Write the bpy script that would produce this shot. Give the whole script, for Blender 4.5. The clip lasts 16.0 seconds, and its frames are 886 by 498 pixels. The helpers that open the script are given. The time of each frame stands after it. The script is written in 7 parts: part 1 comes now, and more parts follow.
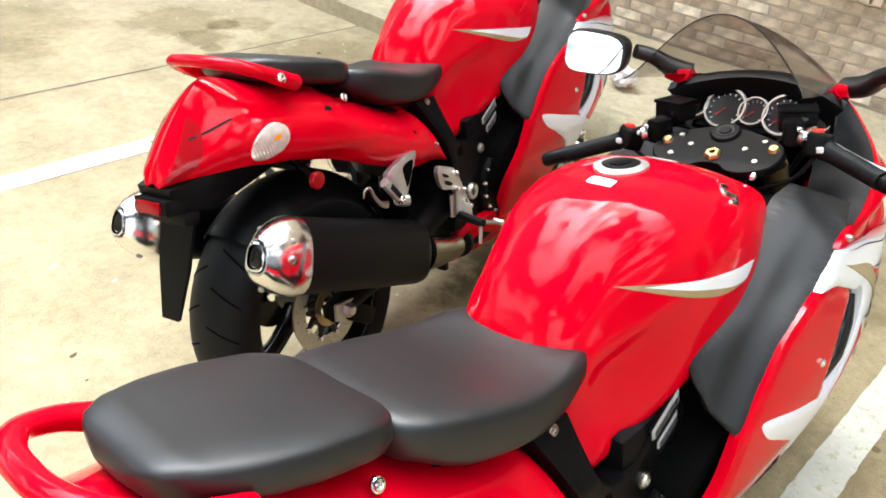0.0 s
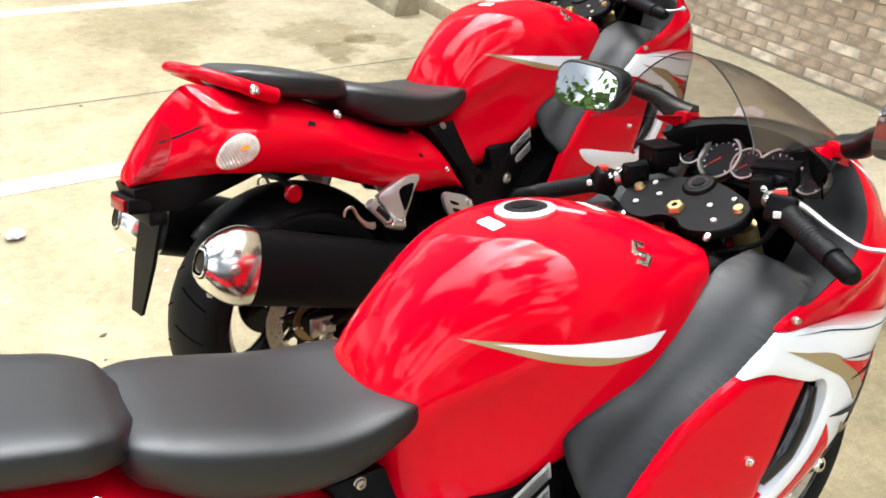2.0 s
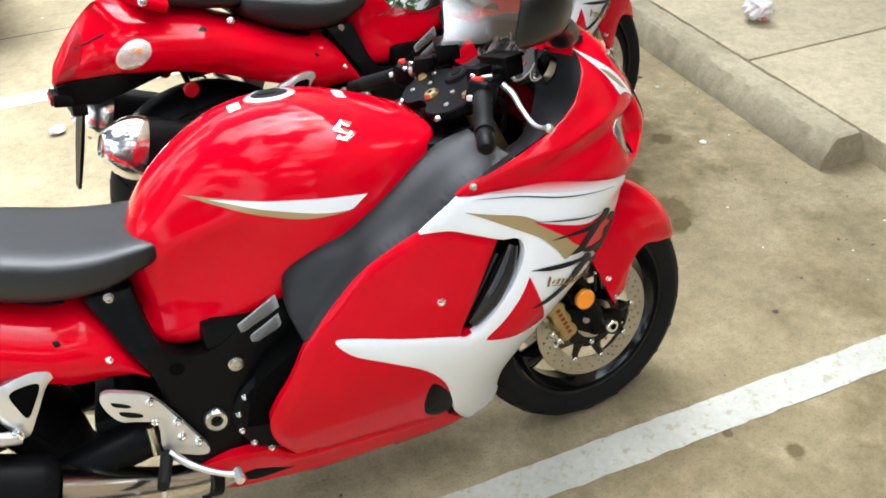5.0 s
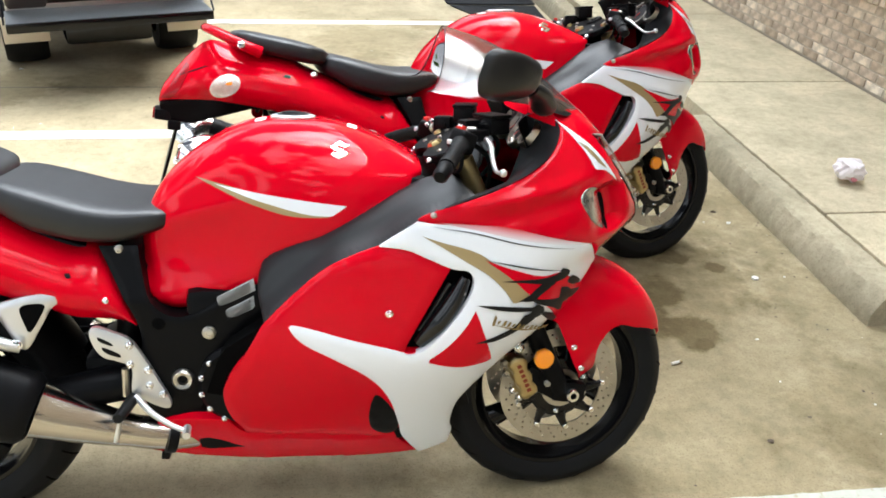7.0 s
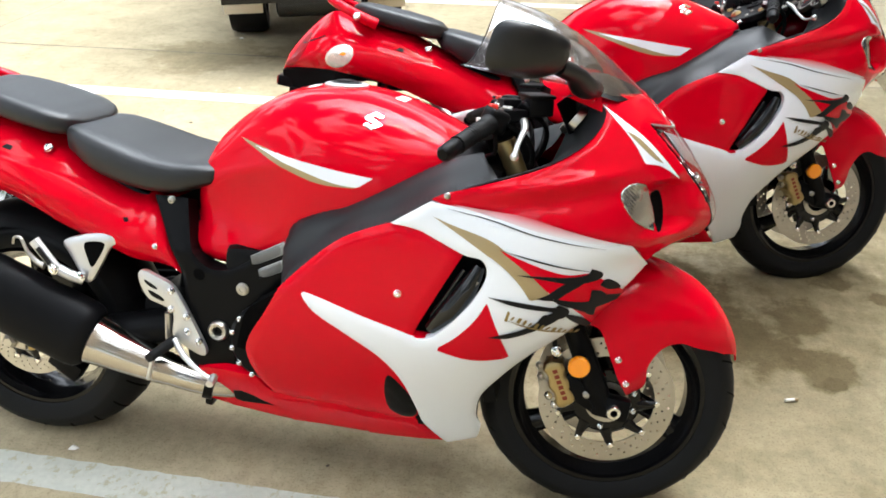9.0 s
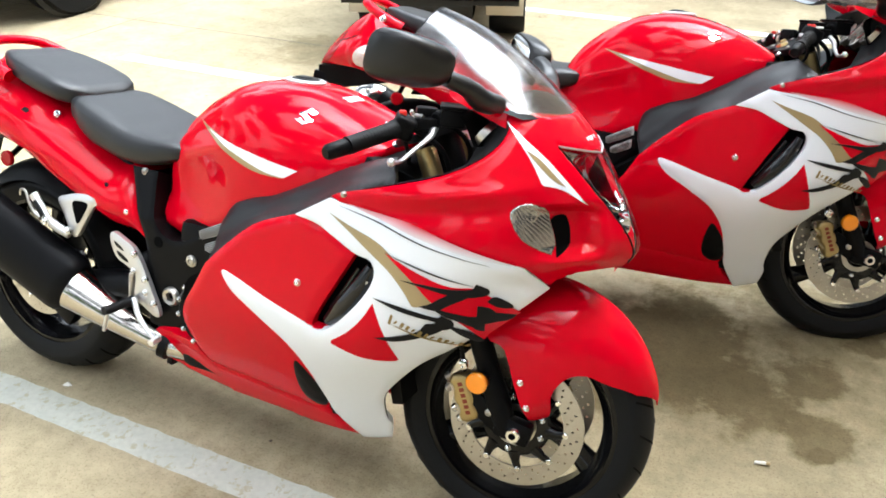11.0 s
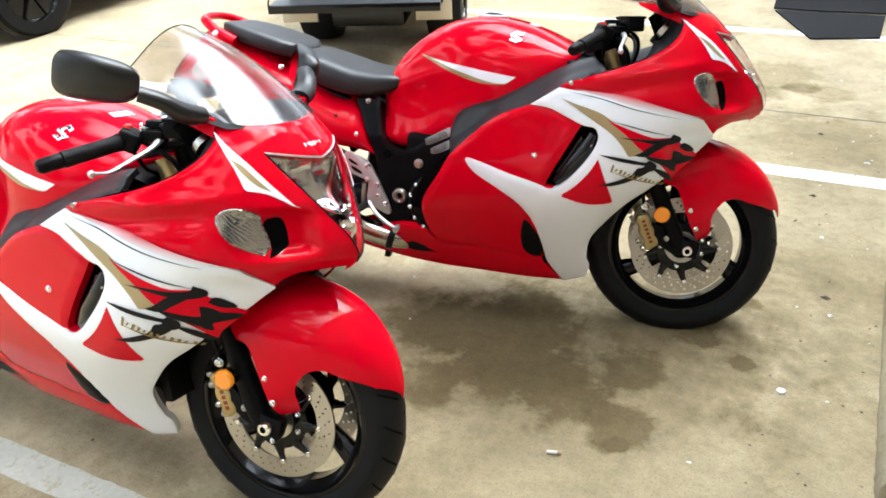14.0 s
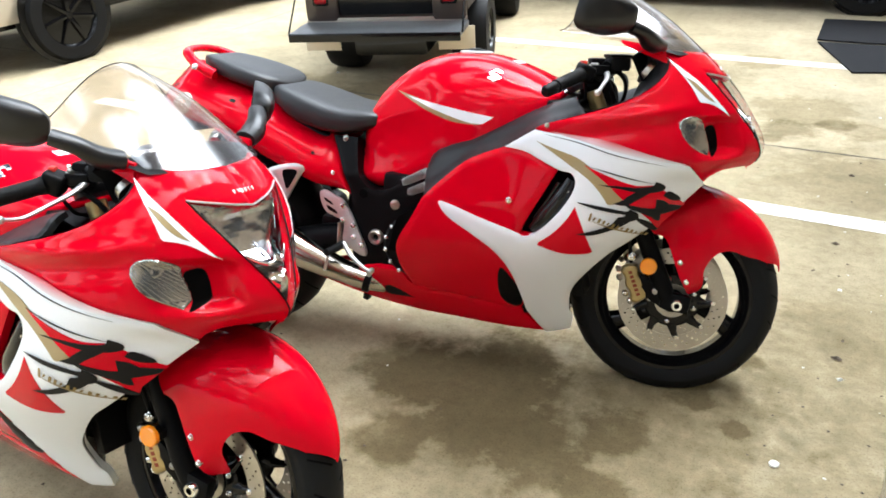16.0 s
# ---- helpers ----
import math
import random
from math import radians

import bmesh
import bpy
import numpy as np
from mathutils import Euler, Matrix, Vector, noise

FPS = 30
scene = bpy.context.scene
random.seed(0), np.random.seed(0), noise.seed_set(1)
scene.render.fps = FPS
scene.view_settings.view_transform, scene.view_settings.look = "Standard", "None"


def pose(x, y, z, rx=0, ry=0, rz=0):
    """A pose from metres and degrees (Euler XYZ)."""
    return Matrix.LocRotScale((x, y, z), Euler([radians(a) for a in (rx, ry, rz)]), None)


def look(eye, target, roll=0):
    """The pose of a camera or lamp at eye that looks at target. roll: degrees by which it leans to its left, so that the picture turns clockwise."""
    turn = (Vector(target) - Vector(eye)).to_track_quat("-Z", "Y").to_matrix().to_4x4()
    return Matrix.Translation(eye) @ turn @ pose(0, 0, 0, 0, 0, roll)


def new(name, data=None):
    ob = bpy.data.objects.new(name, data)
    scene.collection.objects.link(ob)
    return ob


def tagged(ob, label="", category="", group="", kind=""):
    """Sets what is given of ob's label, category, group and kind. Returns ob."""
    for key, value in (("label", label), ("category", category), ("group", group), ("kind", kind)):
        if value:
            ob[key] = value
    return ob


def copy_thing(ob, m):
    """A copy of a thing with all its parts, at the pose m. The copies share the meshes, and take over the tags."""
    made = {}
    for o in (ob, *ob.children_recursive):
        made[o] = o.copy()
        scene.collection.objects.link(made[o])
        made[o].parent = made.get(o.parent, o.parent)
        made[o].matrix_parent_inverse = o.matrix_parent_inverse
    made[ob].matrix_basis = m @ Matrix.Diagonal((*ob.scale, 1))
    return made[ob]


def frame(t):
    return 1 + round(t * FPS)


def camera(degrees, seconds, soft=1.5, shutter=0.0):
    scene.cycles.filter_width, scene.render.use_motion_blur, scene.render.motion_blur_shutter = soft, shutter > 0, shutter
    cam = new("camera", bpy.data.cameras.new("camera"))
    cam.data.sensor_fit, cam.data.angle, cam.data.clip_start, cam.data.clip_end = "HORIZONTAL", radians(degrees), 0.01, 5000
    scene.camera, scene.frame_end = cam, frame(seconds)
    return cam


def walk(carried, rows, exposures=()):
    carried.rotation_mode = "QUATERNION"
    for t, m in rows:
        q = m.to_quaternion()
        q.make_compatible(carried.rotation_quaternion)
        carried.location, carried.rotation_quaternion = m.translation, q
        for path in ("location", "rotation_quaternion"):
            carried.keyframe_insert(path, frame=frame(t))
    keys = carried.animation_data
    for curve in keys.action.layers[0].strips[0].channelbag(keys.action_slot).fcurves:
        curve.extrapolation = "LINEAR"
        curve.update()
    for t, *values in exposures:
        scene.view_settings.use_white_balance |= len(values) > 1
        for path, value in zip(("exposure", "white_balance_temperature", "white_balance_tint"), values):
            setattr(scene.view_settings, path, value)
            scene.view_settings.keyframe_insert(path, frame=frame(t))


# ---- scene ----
cam = camera(57.47, 16.0, 1.75)
PATH = [
    (0.0, -0.3091, -0.3977, 1.5310, 57.813, -4.919, -45.992),
    (0.5, -0.1860, -0.4163, 1.5297, 57.101, -3.117, -43.313),
    (1.0, -0.0098, -0.4266, 1.5320, 57.588, -3.188, -39.222),
    (1.5, 0.0855, -0.4957, 1.5334, 57.608, -1.377, -37.484),
    (2.0, 0.1124, -0.6469, 1.5487, 58.162, -3.579, -31.239),
    (2.5, 0.2020, -0.7773, 1.6551, 57.488, -3.913, -27.554),
    (3.0, 0.3351, -0.8310, 1.7737, 56.233, -1.340, -25.219),
    (3.5, 0.4666, -0.8875, 1.7973, 52.773, -0.679, -23.534),
    (4.0, 0.5426, -0.9230, 1.7660, 49.847, 2.476, -22.076),
    (4.5, 0.5705, -1.0701, 1.7299, 49.499, 3.066, -21.351),
    (5.0, 0.6444, -1.2283, 1.6744, 51.408, 2.294, -21.671),
    (5.2, 0.6887, -1.2668, 1.6579, 53.681, 1.963, -20.829),
    (7.3, 0.9659, -1.5806, 1.5862, 60.691, -1.699, -5.563),
    (7.5, 1.0067, -1.5673, 1.5784, 60.738, -1.228, -4.644),
    (8.0, 1.1658, -1.5088, 1.5745, 61.377, -1.724, -0.105),
    (8.5, 1.2718, -1.4820, 1.5562, 60.107, 0.727, 5.642),
    (8.7, 1.3097, -1.4938, 1.5493, 59.871, 0.518, 7.921),
    (10.8, 1.8383, -1.3215, 1.5527, 60.122, 1.245, 23.154),
    (11.0, 1.9054, -1.3404, 1.5544, 60.219, -0.054, 25.102),
    (11.5, 2.0491, -1.3305, 1.5502, 59.566, -0.846, 26.719),
    (12.0, 2.2176, -1.1779, 1.5756, 60.417, 0.208, 27.674),
    (12.5, 2.3906, -1.0355, 1.5828, 59.520, 0.812, 28.168),
    (13.0, 2.4660, -1.0559, 1.5756, 59.643, 2.355, 25.765),
    (13.5, 2.5007, -1.1305, 1.5755, 59.765, 2.114, 25.662),
    (14.0, 2.5329, -1.1174, 1.5761, 60.405, 2.802, 26.619),
    (14.5, 2.5756, -1.0121, 1.5673, 58.859, 2.882, 29.676),
    (15.0, 2.6240, -0.9261, 1.5625, 58.903, 3.381, 31.330),
    (15.5, 2.6581, -0.8924, 1.5637, 60.659, 4.167, 31.548),
    (16.0, 2.6752, -0.8721, 1.5624, 62.221, 3.310, 30.743),
]
walk(cam, [(t, pose(x, y, z, rx, ry, rz)) for t, x, y, z, rx, ry, rz in PATH], exposures=[(0.0, 0.29, 6620, 10), (2.0, 0.32, 6620, 10), (3.5, 0.17, 6580, 11), (5.0, 0.15, 6400, 11), (8.0, 0.20, 6460, 10), (11.0, 0.41, 6360, 10), (16.0, 0.46, 6330, 10)])

# ---- light: bright hazy sky, soft sun ----
world = bpy.data.worlds.new("sky")
scene.world = world
world.use_nodes = True
wn, wl = world.node_tree.nodes, world.node_tree.links
SUN_EL, SUN_AZ = 60.0, 40.0
bg = wn["Background"]
sky = wn.new("ShaderNodeTexSky")
sky.sky_type, sky.sun_disc = "NISHITA", False
sky.sun_elevation, sky.sun_rotation = radians(SUN_EL), radians(SUN_AZ)
sky.dust_density, sky.air_density = 7.0, 1.0
tc, mp, cn, cr = wn.new("ShaderNodeTexCoord"), wn.new("ShaderNodeMapping"), wn.new("ShaderNodeTexNoise"), wn.new("ShaderNodeValToRGB")
mp.inputs["Scale"].default_value = (1.0, 1.0, 2.4)
cn.inputs["Scale"].default_value, cn.inputs["Detail"].default_value = 2.6, 3.0
cr.color_ramp.elements[0].position, cr.color_ramp.elements[1].position = 0.495, 0.600
mixc = wn.new("ShaderNodeMixRGB")
# thin cloud, brighter towards the hidden sun
sdir = (math.sin(radians(SUN_AZ)) * math.cos(radians(SUN_EL)), math.cos(radians(SUN_AZ)) * math.cos(radians(SUN_EL)), math.sin(radians(SUN_EL)))
dot, pos, pw, gl, cs = wn.new("ShaderNodeVectorMath"), wn.new("ShaderNodeMath"), wn.new("ShaderNodeMath"), wn.new("ShaderNodeMath"), wn.new("ShaderNodeVectorMath")
dot.operation, pos.operation, pw.operation, gl.operation, cs.operation = "DOT_PRODUCT", "MAXIMUM", "POWER", "MULTIPLY_ADD", "SCALE"
dot.inputs[1].default_value = sdir
pos.inputs[1].default_value, pw.inputs[1].default_value = 0.0, 10.0
gl.inputs[1].default_value, gl.inputs[2].default_value = 5.5, 0.88
cs.inputs[0].default_value = (53.0, 57.5, 62.0)
wl.new(tc.outputs["Generated"], dot.inputs[0])
wl.new(dot.outputs["Value"], pos.inputs[0])
wl.new(pos.outputs[0], pw.inputs[0])
wl.new(pw.outputs[0], gl.inputs[0])
sep, zen, mulz = wn.new("ShaderNodeSeparateXYZ"), wn.new("ShaderNodeMath"), wn.new("ShaderNodeMath")
zen.operation, mulz.operation = "MULTIPLY_ADD", "MULTIPLY"
# an overcast sky is darker towards the horizon
zen.inputs[1].default_value, zen.inputs[2].default_value = 0.85, 0.30
wl.new(tc.outputs["Generated"], sep.inputs[0])
wl.new(sep.outputs["Z"], zen.inputs[0])
wl.new(zen.outputs[0], mulz.inputs[0])
wl.new(gl.outputs[0], mulz.inputs[1])
wl.new(mulz.outputs[0], cs.inputs["Scale"])
wl.new(cs.outputs["Vector"], mixc.inputs["Color2"])
wl.new(tc.outputs["Generated"], mp.inputs["Vector"])
wl.new(mp.outputs["Vector"], cn.inputs["Vector"])
wl.new(cn.outputs["Fac"], cr.inputs["Fac"])
wl.new(cr.outputs["Color"], mixc.inputs["Fac"])
clear = wn.new("ShaderNodeVectorMath")
clear.operation = "SCALE"
clear.inputs["Scale"].default_value = 0.34
wl.new(sky.outputs["Color"], clear.inputs[0])
low, lowp, haze, hazed = wn.new("ShaderNodeMath"), wn.new("ShaderNodeMath"), wn.new("ShaderNodeVectorMath"), wn.new("ShaderNodeVectorMath")
low.operation, lowp.operation, haze.operation, hazed.operation = "SUBTRACT", "POWER", "SCALE", "ADD"
low.use_clamp = True
low.inputs[0].default_value, lowp.inputs[1].default_value = 1.0, 3.5
haze.inputs[0].default_value = (12.0, 13.4, 15.0)
wl.new(sep.outputs["Z"], low.inputs[1])
wl.new(low.outputs[0], lowp.inputs[0])
wl.new(lowp.outputs[0], haze.inputs["Scale"])
wl.new(clear.outputs["Vector"], hazed.inputs[0])
wl.new(haze.outputs["Vector"], hazed.inputs[1])
wl.new(hazed.outputs["Vector"], mixc.inputs["Color1"])
wl.new(mixc.outputs["Color"], bg.inputs["Color"])
bg.inputs["Strength"].default_value = 0.100
sun = new("sun", bpy.data.lights.new("sun", "SUN"))
sun.data.energy, sun.data.angle, sun.data.color = 1.25, radians(26), (1.0, 0.95, 0.86)
sun.matrix_world = look((0, 0, 20), Vector((0, 0, 20)) - Vector((math.sin(radians(SUN_AZ)) * math.cos(radians(SUN_EL)), math.cos(radians(SUN_AZ)) * math.cos(radians(SUN_EL)), math.sin(radians(SUN_EL)))))

# ---- materials ----
def material(name, color, rough=0.5, metal=0.0, coat=0.0, grain=0.0, scale=60.0, bump=0.0, spec=0.5, stain=0.0, stain_scale=4.0, alpha=1.0, trans=0.0, ior=1.45, rough_var=0.0, coat_ior=1.5):
    m = bpy.data.materials.new(name)
    m.use_nodes = True
    n, l = m.node_tree.nodes, m.node_tree.links
    p = n["Principled BSDF"]
    p.inputs["Base Color"].default_value = (*color, 1)
    p.inputs["Roughness"].default_value, p.inputs["Metallic"].default_value = rough, metal
    p.inputs["Coat Weight"].default_value, p.inputs["Coat Roughness"].default_value = coat, 0.03
    p.inputs["Specular IOR Level"].default_value, p.inputs["IOR"].default_value, p.inputs["Coat IOR"].default_value = spec, ior, coat_ior
    p.inputs["Alpha"].default_value, p.inputs["Transmission Weight"].default_value = alpha, trans
    if grain or bump or stain or rough_var:
        t = n.new("ShaderNodeTexCoord")
        a = n.new("ShaderNodeTexNoise")
        a.inputs["Scale"].default_value, a.inputs["Detail"].default_value = scale, 4.0
        b = n.new("ShaderNodeTexNoise")
        b.inputs["Scale"].default_value, b.inputs["Detail"].default_value = stain_scale, 5.0
        l.new(t.outputs["Object"], a.inputs["Vector"])
        l.new(t.outputs["Object"], b.inputs["Vector"])
        add = n.new("ShaderNodeMath")
        add.operation = "MULTIPLY_ADD"
        l.new(a.outputs["Fac"], add.inputs[0])
        add.inputs[1].default_value, add.inputs[2].default_value = grain * 2, 1 - grain
        add2 = n.new("ShaderNodeMath")
        add2.operation = "MULTIPLY_ADD"
        l.new(b.outputs["Fac"], add2.inputs[0])
        add2.inputs[1].default_value, add2.inputs[2].default_value = stain * 2, 1 - stain
        mul = n.new("ShaderNodeMath")
        mul.operation = "MULTIPLY"
        l.new(add.outputs[0], mul.inputs[0])
        l.new(add2.outputs[0], mul.inputs[1])
        v = n.new("ShaderNodeVectorMath")
        v.operation = "SCALE"
        v.inputs[0].default_value = color
        l.new(mul.outputs[0], v.inputs["Scale"])
        l.new(v.outputs["Vector"], p.inputs["Base Color"])
        if bump:
            bp = n.new("ShaderNodeBump")
            bp.inputs["Strength"].default_value, bp.inputs["Distance"].default_value = bump, 0.002
            l.new(a.outputs["Fac"], bp.inputs["Height"])
            l.new(bp.outputs["Normal"], p.inputs["Normal"])
        if rough_var:
            r = n.new("ShaderNodeMath")
            r.operation = "MULTIPLY_ADD"
            l.new(b.outputs["Fac"], r.inputs[0])
            r.inputs[1].default_value, r.inputs[2].default_value = rough_var * 2, rough - rough_var
            l.new(r.outputs[0], p.inputs["Roughness"])
    return m


RED = material("red paint", (0.60, 0.0004, 0.011), 0.30, coat=1.0, spec=0.0, stain=0.03, stain_scale=3, coat_ior=1.245)
WHITE = material("white paint", (0.79, 0.82, 0.86), 0.3, coat=0.6, stain=0.03, stain_scale=5)
GOLD = material("gold graphic", (0.34, 0.25, 0.12), 0.35, metal=0.1, coat=0.5)
FADE = material("white airbrushed fade", (0.72, 0.74, 0.77), 0.3, coat=0.6)
fn, fl = FADE.node_tree.nodes, FADE.node_tree.links
ftc, fsx, fma, fmb, fmr, fmx = fn.new("ShaderNodeTexCoord"), fn.new("ShaderNodeSeparateXYZ"), fn.new("ShaderNodeMath"), fn.new("ShaderNodeMath"), fn.new("ShaderNodeMapRange"), fn.new("ShaderNodeMixRGB")
fma.operation, fmb.operation = "MULTIPLY_ADD", "ADD"
fma.inputs[1].default_value, fma.inputs[2].default_value = 0.185, -0.9866
fl.new(ftc.outputs["Object"], fsx.inputs[0])
fl.new(fsx.outputs["X"], fma.inputs[0])
fl.new(fma.outputs[0], fmb.inputs[0])
fl.new(fsx.outputs["Z"], fmb.inputs[1])
fl.new(fmb.outputs[0], fmr.inputs["Value"])
fmr.inputs["From Min"].default_value, fmr.inputs["From Max"].default_value = 0.0, 0.026
fl.new(fmr.outputs["Result"], fmx.inputs["Fac"])
fmx.inputs["Color1"].default_value, fmx.inputs["Color2"].default_value = (0.72, 0.74, 0.77, 1), (0.56, 0.0008, 0.009, 1)
fl.new(fmx.outputs["Color"], fn["Principled BSDF"].inputs["Base Color"])
SCRIPT = material("gold script", (0.24, 0.16, 0.045), 0.35, metal=0.1, coat=0.3)
INK = material("black graphic", (0.008, 0.008, 0.009), 0.4, spec=0.15)
SATIN = material("dark grey satin plastic", (0.013, 0.0135, 0.0145), 0.45, spec=0.25, grain=0.15, scale=900, bump=0.08, stain=0.1, stain_scale=8)
TRIM = material("mid grey satin plastic", (0.0125, 0.0130, 0.0138), 0.42, spec=0.38, grain=0.12, scale=900, bump=0.08, stain=0.1, stain_scale=8)
PLASTIC = material("black plastic", (0.003, 0.003, 0.0034), 0.42, spec=0.12, grain=0.15, scale=700, bump=0.08, stain=0.15, stain_scale=10)
FRAMEM = material("black frame paint", (0.003, 0.003, 0.0034), 0.40, spec=0.09, coat=0.02, grain=0.1, scale=500, bump=0.05, stain=0.1)
VINYL = material("black seat vinyl", (0.0042, 0.0050, 0.0062), 0.45, spec=0.66, grain=0.15, scale=800, bump=0.10, stain=0.12, stain_scale=6)
SHELL = material("black moulded shell", (0.006, 0.006, 0.0065), 0.34, spec=0.55, grain=0.12, scale=900, bump=0.06, stain=0.1)
RUBBER = material("tyre rubber", (0.005, 0.0052, 0.0056), 0.58, spec=0.20, grain=0.2, scale=300, bump=0.15, stain=0.25, stain_scale=9)
RIM = material("black wheel enamel", (0.003, 0.003, 0.0035), 0.2, coat=0.25, spec=0.2)
DUCT = material("glossy black duct", (0.006, 0.006, 0.0065), 0.20, spec=0.35, coat=0.25, grain=0.1, scale=200)
# near black that stands for the shade inside hollows
VOID = material("near black for shaded hollows", (0.002, 0.002, 0.002), 0.9, spec=0.05)
CHROME = material("chrome", (0.86, 0.86, 0.85), 0.10, metal=1.0, stain=0.04, stain_scale=14, rough_var=0.03)
TIPM = material("polished muffler tip", (0.84, 0.83, 0.80), 0.18, metal=1.0, stain=0.05, stain_scale=14, rough_var=0.04)
STEEL = material("brushed steel", (0.50, 0.475, 0.43), 0.30, metal=1.0, grain=0.1, scale=400, stain=0.1, stain_scale=20)
PIPE = material("polished exhaust steel", (0.50, 0.47, 0.43), 0.16, metal=1.0, stain=0.12, stain_scale=12, rough_var=0.06)
ALLOY = material("silver cast alloy", (0.62, 0.62, 0.62), 0.38, metal=0.85, grain=0.06, scale=500, bump=0.05)
GOLDM = material("gold anodised alloy", (0.44, 0.33, 0.15), 0.30, metal=0.85, grain=0.06, scale=300)
CAN = material("matte black muffler can", (0.004, 0.004, 0.0045), 0.42, spec=0.10, grain=0.1, scale=500, stain=0.2, stain_scale=10)
AMBER = material("amber lens", (0.95, 0.30, 0.01), 0.15, coat=0.8)
REDLENS = material("red lens", (0.30, 0.002, 0.006), 0.25, spec=0.1, coat=0.45)
LABEL = material("grey printed label", (0.42, 0.42, 0.41), 0.4, grain=0.6, scale=160)
GAUGE = material("black gauge face", (0.006, 0.006, 0.007), 0.35, spec=0.2, coat=0.7)
DIAL = material("white dial print", (0.75, 0.75, 0.75), 0.4)
KILLDARK = material("dark red print", (0.22, 0.03, 0.01), 0.4)
KILL = material("red switch plastic", (0.75, 0.03, 0.02), 0.4)
MIRROR = material("mirror glass", (0.92, 0.93, 0.93), 0.01, metal=1.0)


def glass(name, color, r0, rough=0.02):
    """A thin clear sheet: tinted see-through with a gloss that grows towards grazing."""
    m = bpy.data.materials.new(name)
    m.use_nodes = True
    n, l = m.node_tree.nodes, m.node_tree.links
    out = n["Material Output"]
    n.remove(n["Principled BSDF"])
    t, g, mx, f = n.new("ShaderNodeBsdfTransparent"), n.new("ShaderNodeBsdfGlossy"), n.new("ShaderNodeMixShader"), n.new("ShaderNodeLayerWeight")
    pw, ma = n.new("ShaderNodeMath"), n.new("ShaderNodeMath")
    pw.operation, ma.operation = "POWER", "MULTIPLY_ADD"
    pw.inputs[1].default_value, ma.inputs[1].default_value, ma.inputs[2].default_value = 4.0, 0.85 - r0, r0
    t.inputs["Color"].default_value = (*color, 1)
    g.inputs["Roughness"].default_value = rough
    f.inputs["Blend"].default_value = 0.5
    l.new(f.outputs["Facing"], pw.inputs[0])
    l.new(pw.outputs[0], ma.inputs[0])
    l.new(ma.outputs[0], mx.inputs["Fac"])
    l.new(t.outputs["BSDF"], mx.inputs[1])
    l.new(g.outputs["BSDF"], mx.inputs[2])
    l.new(mx.outputs["Shader"], out.inputs["Surface"])
    return m


SMOKE = glass("smoked windscreen", (0.76, 0.71, 0.68), 0.165, 0.17)
CLEAR = glass("clear lens", (0.93, 0.93, 0.93), 0.06)
LAMP = material("milky clear lens", (0.72, 0.67, 0.60), 0.16, metal=0.35, coat=0.8, grain=0.35, scale=70)
RIBBED = material("faceted lamp reflector", (0.34, 0.33, 0.31), 0.20, metal=0.9, coat=0.5, stain=0.08, stain_scale=30)
REFLECT = material("lamp reflector", (0.50, 0.50, 0.50), 0.09, metal=1.0, grain=0.1, scale=60, bump=0.15)


